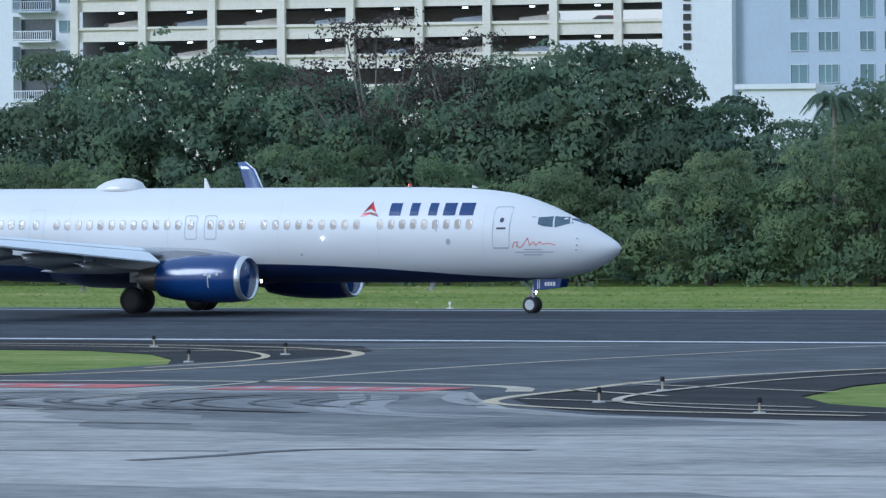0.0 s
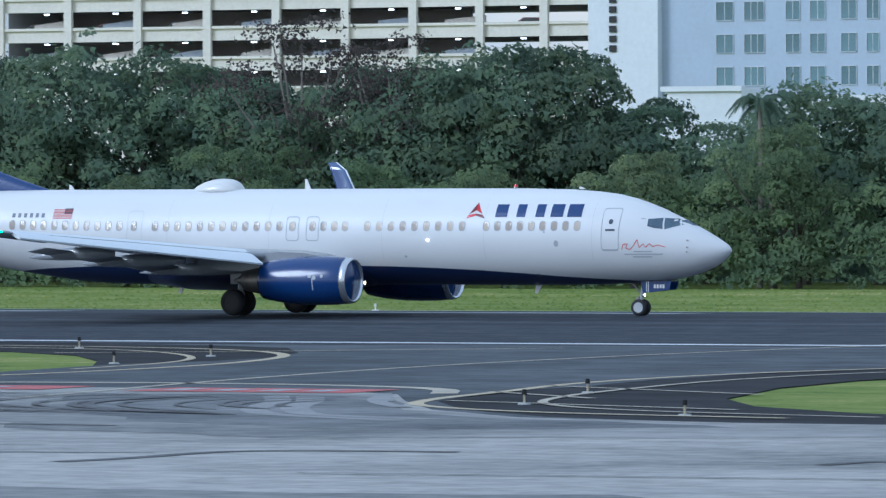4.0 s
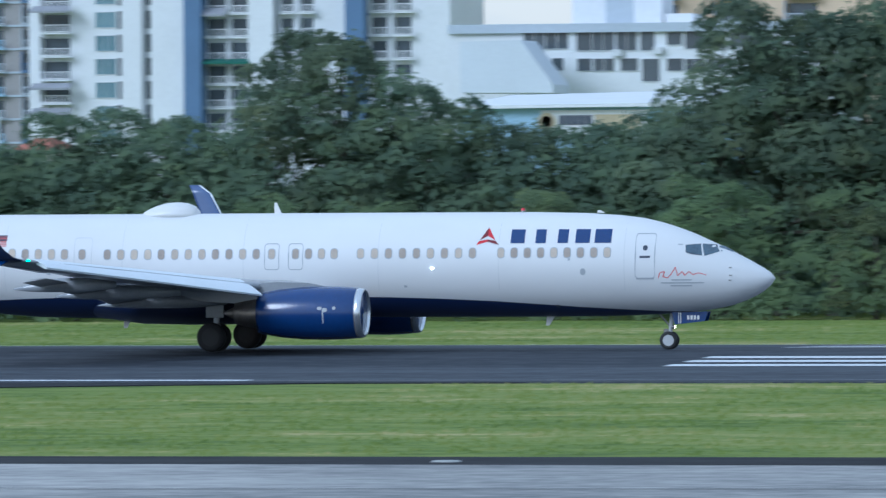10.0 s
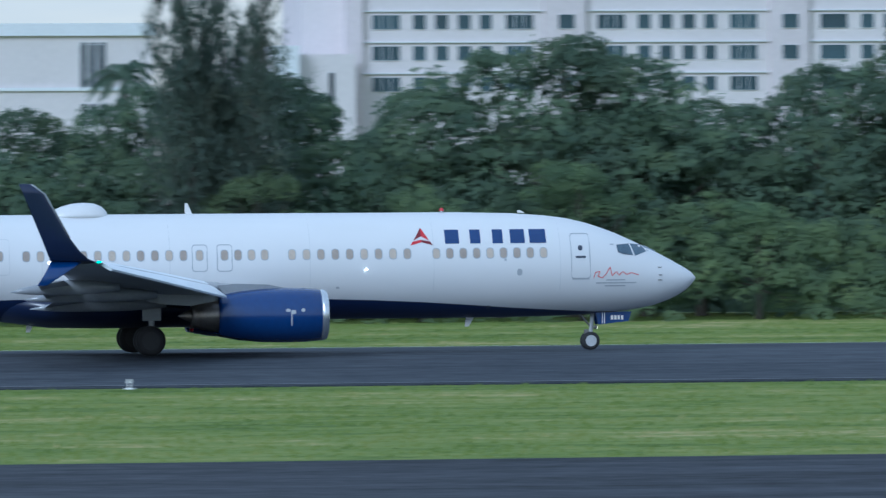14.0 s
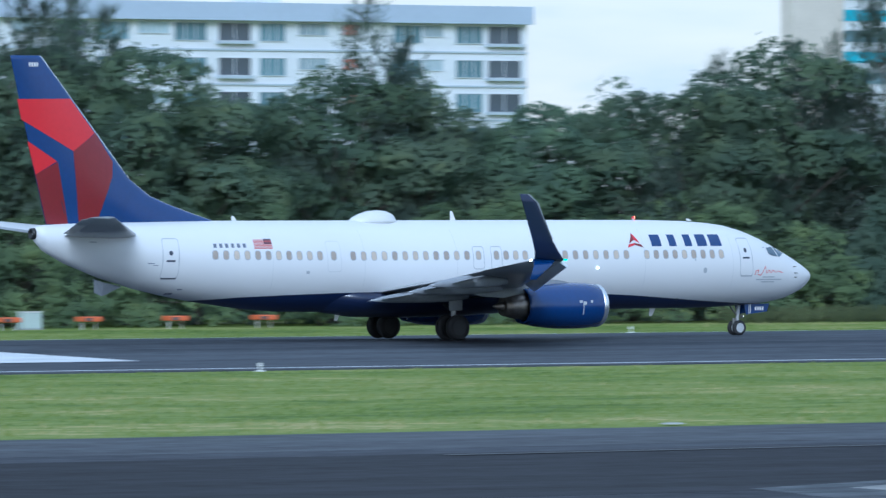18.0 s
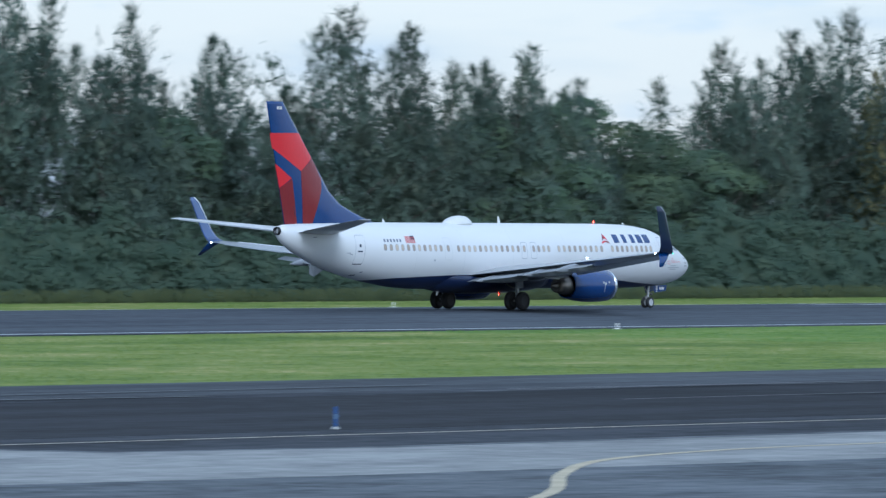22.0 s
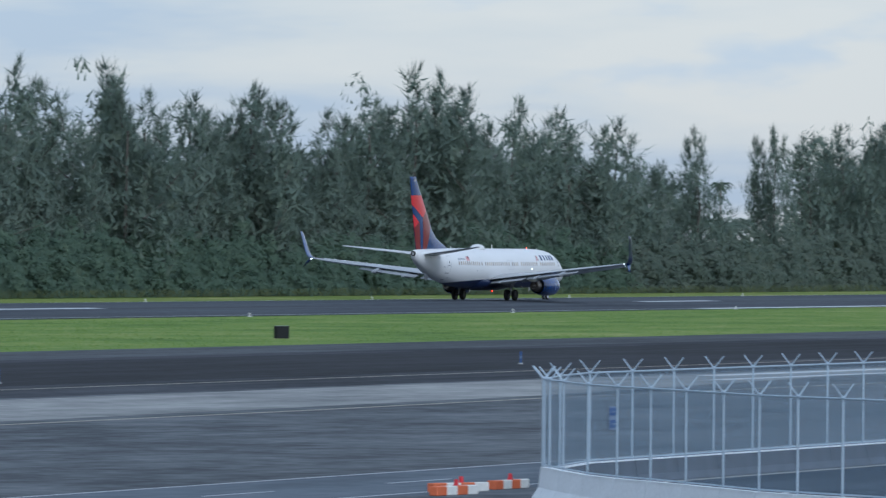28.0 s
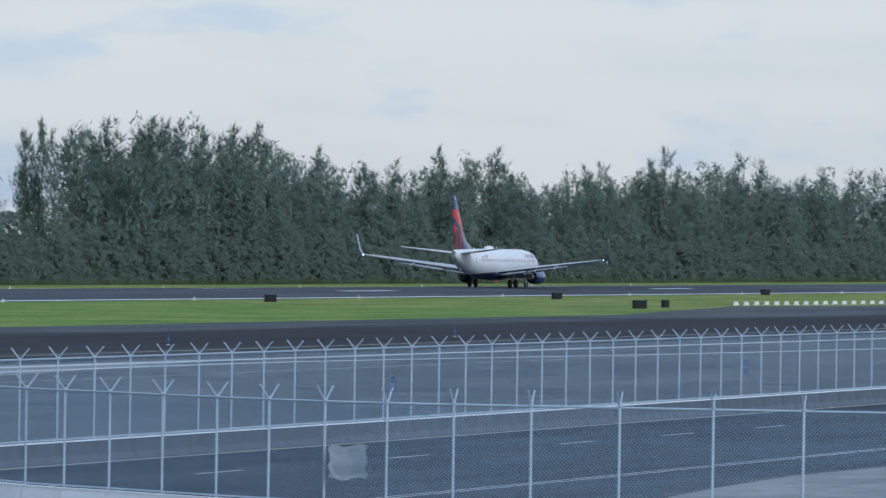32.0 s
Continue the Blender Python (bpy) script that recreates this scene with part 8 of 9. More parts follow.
for c in (262, 396, 575):
    wall(gb, x00 + (c - 4) * k, x00 + (c + 6) * k, 619.6, 623, 0, 48, WHITE_WALL, "fin_wall")
for r in range(-5, 5):
    za, zb = 26.28 + r * 3.06, 27.91 + r * 3.06
    wall(gb, x00 + 267 * k, x00 + 395 * k, 619.5, 619.8, za, zb, STEEL_BLUE, "balcony_front", "pale balcony front")
    wall(gb, x00 + 267 * k, x00 + 395 * k, 619.8, 623, za - 0.1, za + 0.15, SHADE_WALL, "balcony_floor")
    wall(gb, x00 + 397 * k, x00 + 690 * k, 620.5, 620.8, za + 0.3, zb + 0.3, STEEL_BLUE, "balcony_front", "grey balcony front")
    wall(gb, x00 + 397 * k, x00 + 690 * k, 620.8, 623, za + 0.2, za + 0.42, SHADE_WALL, "balcony_floor")
    for a, b in ((275, 330), (345, 390), (410, 470), (480, 560), (590, 640)):
        win(gb, x00 + a * k, x00 + b * k, za + 1.5, za + 2.9, 623, GLASS_DARK if (a + r) % 3 else GLASS_PALE, 1)
    for a, b in ((15, 75), (95, 150), (165, 210), (222, 258)):
        win(gb, x00 + a * k, x00 + b * k, za + 0.9, za + 2.3, 620, GLASS_PALE, 2)
    wall(gb, x00, x00 + 262 * k, 619.85, 620, za + 0.55, za + 0.75, WHITE_WALL, "floor_band")
part("ceiling_lamp", boxed(x00 + 305 * k, x00 + 325 * k, 621, 621.2, 28.94, 29.19), bpy.data.materials["deck_tube_0"], gb, "bright balcony ceiling lamp")
# blank cream building with an arch behind the pines
cb = house("cream_hall", "blank cream high building half hidden by pines")
k = (643.46 - 570.75) / 790
x00 = 570.75
wall(cb, x00, x00 + 60 * k, 622, 626, 0, 44, BEIGE)
wall(cb, x00 + 60 * k, x00 + 790 * k, 624, 627, 0, 44, BEIGE)
win(cb, x00 + 478 * k, x00 + 513 * k, 30.90, 32.89, 624, GLASS_DARK, 0)
for r in range(-3, 5):
    wall(cb, x00 + 6 * k, x00 + 56 * k, 621.7, 622, 29.28 + r * 3.0, 29.28 + r * 3.0 + 0.9, PINKISH, "balcony_front", "pale balcony front")
wall(cb, 614.63, 620.30, 700, 702, 0, 50, SHADE_WALL, "far_wing")
arch = [[(593.4 + r * math.cos(math.pi * i / 16), yy, 21.2 + r * math.sin(math.pi * i / 16)) for r, yy in ((5.4, 624.0), (5.4, 623.6), (4.85, 623.6), (4.85, 624.0))] for i in range(17)]
part("arch", loft(arch), TAUPE, cb, "dark moulded arch")
# white panel added for the bright sky seen through the arch
bm = bmesh.new()
va = [bm.verts.new((593.4 + 4.86 * math.cos(math.pi * i / 16), 623.9, 21.2 + 4.86 * math.sin(math.pi * i / 16))) for i in range(17)]
va += [bm.verts.new((588.54, 623.9, 14.0)), bm.verts.new((598.26, 623.9, 14.0))]
bm.faces.new(va)
bmesh.ops.solidify(bm, geom=bm.faces[:], thickness=0.06)
part("arch_sky_panel", bm, WHITE_WALL, cb, "white panel standing in for bright sky through the arch")
# ---- signs, lamps and markers on the airfield ----
SIGN_YELLOW = surface("yellow_sign_face", (0.74, 0.44, 0.012), 0.5, vary=0.06)
SIGN_BLACK = surface("black_sign_face", (0.006, 0.0065, 0.008), 0.75, vary=0.2)
SIGN_EDGE = surface("worn_metal_edge", (0.30, 0.31, 0.32), 0.5, vary=0.2)
NOTICE_PALE = surface("pale_notice", (0.20, 0.25, 0.36), 0.6, vary=0.15)
BLUE_POST = surface("blue_marker", (0.022, 0.075, 0.24), 0.5, vary=0.15)
LAMP_WHITE = surface("white_lamp_glass", (0.75, 0.74, 0.70), 0.2, vary=0.1)
CONC_PAD = surface("concrete_pad", (0.36, 0.37, 0.36), 0.8, vary=0.15)
ORANGE = surface("safety_orange", (0.60, 0.14, 0.05), 0.6, vary=0.12)
GALV_DULL = surface("weathered_wire", (0.25, 0.36, 0.47), 0.6, metal=0.3, vary=0.15, size=0.6)
GALV = surface("galvanised_steel", (0.45, 0.53, 0.61), 0.42, metal=0.3, vary=0.12, size=0.6)
BARRIER_WHITE = surface("whitewashed_concrete", (0.84, 0.86, 0.88), 0.8, vary=0.10, size=1.2)
# far barriers show their shaded face: that shade is in this colour
BARRIER_SHADED = surface("shaded_barrier_concrete", (0.10, 0.115, 0.14), 0.85, vary=0.4, size=0.8)
PLASTIC = surface("milky_plastic", (0.40, 0.45, 0.49), 0.35, vary=0.15, size=0.4)


def lettering(text, size, mat, parent, at):
    """Flat letters in the built-in font that face the camera's side."""
    cu = bpy.data.curves.new("letters", "FONT")
    cu.body, cu.size, cu.align_x, cu.align_y, cu.extrude = text, size, "CENTER", "CENTER", 0.004
    tmp = bpy.data.objects.new("letters_tmp", cu)
    scene.collection.objects.link(tmp)
    me = bpy.data.meshes.new_from_object(tmp.evaluated_get(bpy.context.evaluated_depsgraph_get()))
    bpy.data.objects.remove(tmp)
    me.materials.clear()
    me.materials.append(mat)
    o = new("letters", me)
    o.parent = parent
    o.matrix_basis = pose(*at, 90, 0, 0)
    return o


def sign_panel(parent, x0, x1, z0, z1, mat, deep=0.22, name="panel"):
    p = part(name, boxed(x0, x1, 0, deep, z0, z1, bevel=0.012), SIGN_BLACK, parent)
    part("face", boxed(x0 + 0.03, x1 - 0.03, -0.012, 0.0, z0 + 0.03, z1 - 0.03), mat, p)
    for x in (x0 + 0.12, x1 - 0.12):
        part("leg", boxed(x - 0.03, x + 0.03, deep / 2 - 0.03, deep / 2 + 0.03, 0, z0), SIGN_EDGE, p)
    part("top_rim", boxed(x0, x1, -0.015, deep + 0.01, z1, z1 + 0.02), SIGN_EDGE, p)
    return p


loc = tagged(empty("taxiway_sign", (-75.1, 194.5, -0.03)), "black taxiway location sign with yellow S2 and blank panels", "sign", "airfield signs")
sign_panel(loc, -2.62, -1.63, 0.10, 0.86, SIGN_BLACK)
for a in ((-2.57, -1.68, 0.79, 0.82), (-2.57, -1.68, 0.14, 0.17), (-2.57, -2.54, 0.17, 0.79), (-1.71, -1.68, 0.17, 0.79)):
    part("border", boxed(a[0], a[1], -0.022, -0.012, a[2], a[3]), SIGN_YELLOW, loc)
lettering("S2", 0.66, SIGN_YELLOW, loc, (-2.125, -0.022, 0.48))
sign_panel(loc, -1.60, 0.42, 0.10, 0.86, SIGN_BLACK)
sign_panel(loc, 0.56, 2.66, 0.10, 0.86, SIGN_BLACK)
for x in (-1.2, -0.6, 0.0, 1.0, 1.7, 2.3):
    part("clip", boxed(x - 0.04, x + 0.04, -0.02, 0.1, 0.87, 0.90), SIGN_EDGE, loc)
part("concrete_pad", boxed(-2.9, 2.9, -0.3, 0.5, -0.02, 0.015), CONC_PAD, loc)

ds = tagged(empty("direction_sign", (-66.9, 188.2, -0.03), 60), "yellow direction sign with black letters and arrows", "sign", "airfield signs")
sign_panel(ds, -0.80, -0.18, 0.08, 0.95, SIGN_YELLOW, 0.3)
sign_panel(ds, -0.16, 0.12, 0.08, 0.95, SIGN_BLACK, 0.3)
sign_panel(ds, 0.14, 0.95, 0.08, 0.95, SIGN_YELLOW, 0.3)
lettering("B", 0.58, SIGN_BLACK, ds, (-0.34, -0.022, 0.52))
lettering("S", 0.58, SIGN_YELLOW, ds, (-0.02, -0.022, 0.52))
lettering("S2", 0.56, SIGN_BLACK, ds, (0.45, -0.022, 0.52))
for x, s in ((-0.62, -1), (0.80, 1)):
    bm = bmesh.new()
    for a in ((-0.10, 0.035, -0.035, 0.10), ):
        box(bm, x - 0.09, x + 0.09, -0.024, -0.012, 0.49, 0.55)
    v = [bm.verts.new((x + s * 0.02, -0.024, 0.62)), bm.verts.new((x + s * 0.13, -0.024, 0.52)), bm.verts.new((x + s * 0.02, -0.024, 0.42))]
    bm.faces.new(v if s < 0 else v[::-1])
    part("arrow", bm, SIGN_BLACK, ds)
part("concrete_pad", boxed(-1.1, 1.9, -0.5, 0.8, -0.02, 0.02), CONC_PAD, ds)

rs = tagged(empty("direction_sign", (-77.0, 230.6, -0.03), 64), "yellow direction sign with black letters and an arrow beside the runway", "sign", "airfield signs")
sign_panel(rs, -0.45, 0.45, 0.08, 0.90, SIGN_YELLOW, 0.45)
lettering("S2", 0.52, SIGN_BLACK, rs, (0.12, -0.022, 0.5))
bm = bmesh.new()
box(bm, -0.36, -0.2, -0.024, -0.012, 0.47, 0.53)
v = [bm.verts.new((-0.28, -0.024, 0.60)), bm.verts.new((-0.40, -0.024, 0.50)), bm.verts.new((-0.28, -0.024, 0.40))]
bm.faces.new(v)
part("arrow", bm, SIGN_BLACK, rs)
part("concrete_pad", boxed(-0.8, 1.3, -0.4, 0.7, -0.02, 0.02), CONC_PAD, rs)

for x, y, w, h in ((41.9, 181.0, 0.72, 0.84), (173.5, 182.9, 0.95, 0.80), (444.1, 189.3, 1.1, 0.86), (743, 234.9, 1.7, 0.85), (848.5, 232.8, 1.7, 0.85), (737, 193.4, 2.1, 0.92), (755.9, 195.6, 1.05, 0.85), (982.2, 240.2, 1.8, 0.85)):
    sb = tagged(empty("sign_box", (x, y, -0.03), -22 if x > 400 else 20), "black back of an airfield sign standing in the grass", "sign", "airfield sign backs")
    sign_panel(sb, -w / 2, w / 2, 0.05, h, SIGN_BLACK if x > 100 else surface("olive_sign_back", (0.09, 0.10, 0.075), 0.7, vary=0.2), 0.32)
    for k in range(4):
        part("rib", boxed(w / 2 - 0.02, w / 2 + 0.012, 0.02 + k * 0.075, 0.05 + k * 0.075, 0.08, h - 0.04), SIGN_EDGE, sb)


def edge_lamp(x, y, z, tall, kind):
    la = tagged(empty("edge_lamp" if kind != "taxi" else "taxiway_lamp", (x, y, z)), "small runway edge lamp with a white glass" if kind != "taxi" else "dark taxiway edge lamp on a pale base", "lamp", "runway edge lamps" if kind != "taxi" else "taxiway edge lamps")
    part("base", tubed((0, 0, 0), (0, 0, 0.05), 0.19, 0.16, 12), CONC_PAD if kind == "taxi" else LAMP_WHITE, la)
    part("stem", tubed((0, 0, 0.05), (0, 0, tall - 0.14), 0.035, 0.03, 8), LINE_YELLOW if kind == "taxi" else LAMP_WHITE, la)
    part("lens", tubed((0, 0, tall - 0.14), (0, 0, tall), 0.075, 0.06, 10), SIGN_BLACK if kind == "taxi" else LAMP_WHITE, la)
    return la


for k in range(-5, 20):
    edge_lamp(27.6 + 60.6 * k, 247.3, -0.04, 0.34, "runway")
    edge_lamp(27.6 + 60.6 * k - 0.5, 311.0, -0.04, 0.34, "runway")
for x, y in ((-87.7, 185.5), (-90.4, 195.5), (-79.6, 178.2), (-131.7, 240.3), (-121.3, 230.9), (-119.9, 221.2), (-89.7, 218.3), (-84.5, 230.7), (-72.9, 240.0)):
    edge_lamp(x, y, -0.01, 0.42, "taxi")
for k in range(24):
    u = k / 15
    mk = tagged(empty("white_marker", (800.6 + 55.9 * u, 199.2 + -3.7 * u, 0.0), -5), "low white double lamp marker on the grass", "marker", "white kerb markers")
    part("block", boxed(-0.62, 0.62, -0.16, 0.16, 0, 0.14, bevel=0.03), LAMP_WHITE, mk)
    for q in (-0.34, 0.34):
        part("lamp", tubed((q, 0, 0.14), (q * 1.25, 0, 0.40), 0.17, 0.11, 8), LAMP_WHITE, mk)
for x, y in ((-67.6, 174.4), (-11.3, 162.7), (51.1, 149.4), (112.7, 144.1), (169.8, 137.3), (232.8, 138.4), (295.5, 139.5), (364.5, 141.8), (427.0, 141.5), (491, 142)):
    mk = tagged(empty("edge_marker", (x, y, 0)), "slim blue taxiway edge marker post on a pale foot", "marker", "blue edge markers")
    part("foot", tubed((0, 0, 0), (0, 0, 0.07), 0.13, 0.11, 10), CONC_PAD, mk)
    part("post", tubed((0, 0, 0.07), (0, 0, 0.66), 0.055, 0.055, 8), BLUE_POST, mk)
    part("band", tubed((0, 0, 0.30), (0, 0, 0.44), 0.058, 0.058, 8), BLUE_WALL, mk)
SHOULDER_PALE = surface("worn_slab", (0.11, 0.125, 0.12), 0.9, vary=0.35, size=2.0)
slab = sheet("drain_slab", wavy([(-16.95, 211), (-16.5, 211), (-17.45, 238), (-17.9, 238)], 0.10, 1.5), 0.01, SHOULDER_PALE, 0.1)
tagged(slab, "narrow grey concrete strip across the grass", "slab", kind="structure")
for x, y in ((-52.5, 173.9), (-38.5, 174.5), (-14.5, 174.8), (4.5, 175.5), (55.6, 171), (87, 184.4), (122.5, 180.2), (160, 171.5), (38.2, 165)):
    cv = tagged(empty("lamp_cover", (x, y, 0)), "round pale cover plate set in the asphalt", "cover", "cover plates")
    part("plate", tubed((0, 0, -0.01), (0, 0, 0.025), 0.36, 0.33, 16), CONC_PAD, cv)
    part("ring", tubed((0, 0, 0.025), (0, 0, 0.032), 0.12, 0.12, 10), SIGN_EDGE, cv)

MAST_RED = surface("faded_red_mast", (0.45, 0.10, 0.09), 0.6, vary=0.15)
MAST_GREY = surface("pale_mast_paint", (0.50, 0.53, 0.56), 0.6, vary=0.12)
# lattice mast with faded red and pale bands
ms = tagged(empty("lattice_mast", (84.8, 368.0, -0.05)), "red and white lattice mast with a red top light", "mast")
half = 0.42
legs = [(-half, -0.35), (half, -0.35), (0, 0.6)]
for k in range(10):
    z0, z1 = k * 1.26, (k + 1) * 1.26
    mat = MAST_RED if k in (3, 6, 9) else MAST_GREY
    sec = part("mast_section", tubed((*legs[0], z0), (*legs[0], z1), 0.05, 0.05, 6), mat, ms)
    for a in legs[1:]:
        part("mast_leg", tubed((*a, z0), (*a, z1), 0.05, 0.05, 6), mat, sec)
    for i in range(3):
        a, b = legs[i], legs[(i + 1) % 3]
        for u in (0, 0.5):
            part("brace", tubed((*a, z0 + u * 1.26), (*b, z0 + (u + 0.5) * 1.26), 0.022, 0.022, 5), mat, sec)
            part("strut", tubed((*a, z0 + u * 1.26), (*b, z0 + u * 1.26), 0.018, 0.018, 5), mat, sec)
part("top_lamp", tubed((0, 0, 12.62), (0, 0, 12.85), 0.22, 0.16, 12), glow("mast_lamp", (1.0, 0.10, 0.05), 1.6), ms, "red obstruction light")
for z in (6.4, 7.7, 11.0):
    part("antenna_box", boxed(-0.85, -0.55, -0.2, 0.2, z, z + 0.75, bevel=0.03), RED, ms, "red equipment box on the mast")

cbn = tagged(empty("equipment_shelter", (88.7, 366.0, -0.05)), "white equipment shelter with red and white end panel", "shelter")
part("body", boxed(-1.7, 0.85, -0.8, 0.8, 0.1, 1.3, bevel=0.04), LAMP_WHITE, cbn)
part("end_box", boxed(0.85, 1.7, -0.9, 0.9, 0.1, 2.55, bevel=0.04), LAMP_WHITE, cbn)
part("red_panel", boxed(0.55, 1.5, -0.93, -0.9, 1.3, 2.1), ORANGE, cbn, "red warning panel")
part("plinth", boxed(-1.8, 1.8, -0.95, 0.95, 0, 0.1), CONC_PAD, cbn)
for x, w, h in ((95.3, 0.45, 1.1), (96.9, 1.5, 1.0), (189.4, 1.1, 0.9)):
    bx = tagged(empty("equipment_box", (x, 366.0 if x < 150 else 338.0, -0.05)), "pale green-grey equipment cabinet on the grass", "cabinet")
    part("body", boxed(-w / 2, w / 2, -0.35, 0.35, 0.06, h, bevel=0.03), surface("pale_cabinet", (0.48, 0.55, 0.52), 0.6, vary=0.08), bx)
    part("lid", boxed(-w / 2 - 0.03, w / 2 + 0.03, -0.38, 0.38, h, h + 0.05), LAMP_WHITE, bx)
    part("plinth", boxed(-w / 2 - 0.05, w / 2 + 0.05, -0.42, 0.42, 0, 0.06), CONC_PAD, bx)

ws = tagged(empty("windsock", (116.2, 362.0, -0.05)), "orange windsock hanging from a red pole", "windsock")
part("pole", tubed((0, 0, 0), (0, 0, 6.3), 0.10, 0.06, 10), surface("rusty_red_pole", (0.38, 0.10, 0.06), 0.7, vary=0.2), ws)
part("hoop", tubed((0, 0, 5.0), (-0.1, 0, 5.02), 0.5, 0.5, 16), ORANGE, ws)
rings = []
for x, z, r in ((-0.05, 4.95, 0.52), (-1.2, 4.85, 0.48), (-2.3, 4.66, 0.42), (-3.0, 4.35, 0.36), (-3.65, 4.0, 0.30), (-4.25, 3.72, 0.25)):
    rings.append([(x + 0.25 * r * math.sin(a) * 0.3, r * math.cos(a), z + r * math.sin(a)) for a in (2 * math.pi * i / 14 for i in range(14))])
part("sock", loft(rings, False, False), ORANGE, ws, "drooping orange cloth sock", True)
for x, y in ((187.0, 336.0), (191.8, 336.0), (197.0, 336.0), (202.4, 336.0)):
    pu = tagged(empty("glide_path_lamp", (x, y, -0.05)), "low orange approach lamp unit on white legs", "lamp", "approach lamps")
    part("housing", boxed(-0.55, 0.55, -0.5, 0.5, 0.42, 0.68, bevel=0.04), ORANGE, pu)
    part("lens", boxed(-0.45, -0.1, -0.52, -0.5, 0.46, 0.62), GLASS_DARK, pu)
    for lx in (-0.4, 0.4):
        part("leg", tubed((lx, 0, 0), (lx, 0, 0.42), 0.04, 0.04, 6), LAMP_WHITE, pu)


# ---- fences on concrete barriers ----
def barrier(x, y, turn, L, mat, group, top=0.80):
    b = tagged(empty("concrete_barrier", (x, y, 0.0), turn), "white concrete road barrier under the fence" if mat is BARRIER_WHITE else "concrete road barrier, face darkened for shade, pale top edge", "barrier", group)
    prof = [(-0.30, 0), (-0.30, 0.08), (-0.15, 0.4 * top), (-0.09, top), (0.09, top), (0.15, 0.4 * top), (0.30, 0.08), (0.30, 0)]
    part("body", loft([[(xx, py, pz) for py, pz in prof] for xx in (0.02, L - 0.02)]), mat, b)
    part("cap", boxed(0.02, L - 0.02, -0.10, 0.10, top, top + 0.03), BARRIER_WHITE, b)
    # pale strip added for light caught on the barrier's foot
    if mat is BARRIER_SHADED:
        part("foot", boxed(0.06, L - 0.06, -0.36, -0.31, 0, 0.035), CONC_PAD, b, "pale strip for light on the foot")
    return b


def fence(name, pts, base=0.82, wire=0.0035):
    """Chain-link between posts, with a top rail and V-shaped arms."""
    f = tagged(empty(name), "galvanised chain-link fence with V-shaped arms on concrete barriers", "fence", "perimeter fences")
    top = 3.0
    cache = {}
    for i, (x, y) in enumerate(pts):
        px, py = pts[max(0, i - 1)]
        qx, qy = pts[min(len(pts) - 1, i + 1)]
        along = math.atan2(qy - py, qx - px)
        if "post" not in cache:
            po = part("post", tubed((0, 0, base), (0, 0, top + 0.03), 0.029, 0.029, 8), GALV, f)
            cache["post"] = po
            for s in (-1, 1):
                cache[s] = part("arm", tubed((0, 0, top), (0, s * 0.27, top + 0.33), 0.020, 0.016, 5), GALV, po)
            cache["cap"] = part("post_cap", tubed((0, 0, top + 0.03), (0, 0, top + 0.06), 0.055, 0.03, 8), GALV, po)
            po.matrix_basis = pose(x, y, 0, 0, 0, math.degrees(along))
        else:
            po = share("post", cache["post"], pose(x, y, 0, 0, 0, math.degrees(along)), f)
            for s in (-1, 1):
                share("arm", cache[s], Matrix(), po)
            share("post_cap", cache["cap"], Matrix(), po)
        if i + 1 < len(pts):
            L = math.hypot(qx - x, qy - y)
            a = math.degrees(math.atan2(qy - y, qx - x))
            part("top_rail", tubed((0, 0, top), (L, 0, top), 0.026, 0.026, 6), GALV, f).matrix_basis = pose(x, y, 0, 0, 0, a)
            part("bottom_rail", tubed((0, 0, base + 0.06), (L, 0, base + 0.06), 0.02, 0.02, 6), GALV, f).matrix_basis = pose(x, y, 0, 0, 0, a)
            bm = bmesh.new()
            H, w = top - base - 0.06, wire
            n = int((L + H) / 0.085)
            for k in range(n):
                o = -H + k * 0.085
                for s in (1, -1):
                    x0, x1 = o, o + H
                    z0, z1 = (base + 0.06, top) if s > 0 else (top, base + 0.06)
                    t0, t1 = max(0, -x0 / H), min(1, (L - x0) / H)
                    if t1 <= t0:
                        continue
                    a0, a1 = x0 + H * t0, x0 + H * t1
                    b0, b1 = z0 + (z1 - z0) * t0, z0 + (z1 - z0) * t1
                    bm.faces.new([bm.verts.new(p) for p in ((a0 - w, 0.002 * s, b0), (a0 + w, 0.002 * s, b0), (a1 + w, 0.002 * s, b1), (a1 - w, 0.002 * s, b1))])
            part("mesh_panel", bm, GALV_DULL, f, "chain-link mesh").matrix_basis = pose(x, y, 0, 0, 0, a)
    return f


FAR_POSTS = [(172.75, 66.6), (177.6, 68.0)] + [(182.25 + 3.195 * k, 68.95) for k in range(52)]
NEAR_POSTS = [(172.6, 66.5), (171.8, 66.05), (170.0, 65.0), (167.2, 63.3), (165.2, 61.8), (163.7, 60.4), (162.0, 58.9), (160.1, 57.3), (158.3, 55.8), (157.2, 54.5), (156.2, 53.1), (154.8, 51.4), (153.4, 49.7), (152.4, 48.2), (151.6, 46.7), (151.2, 45.2), (151.1, 43.7), (151.1, 42.0), (151.2, 40.1), (151.3, 38.1), (151.5, 36.2), (151.7, 34.0), (151.9, 31.5)]
fence("far_fence", FAR_POSTS, 0.65, 0.0065)
fence("near_fence", NEAR_POSTS, 0.82, 0.0042)
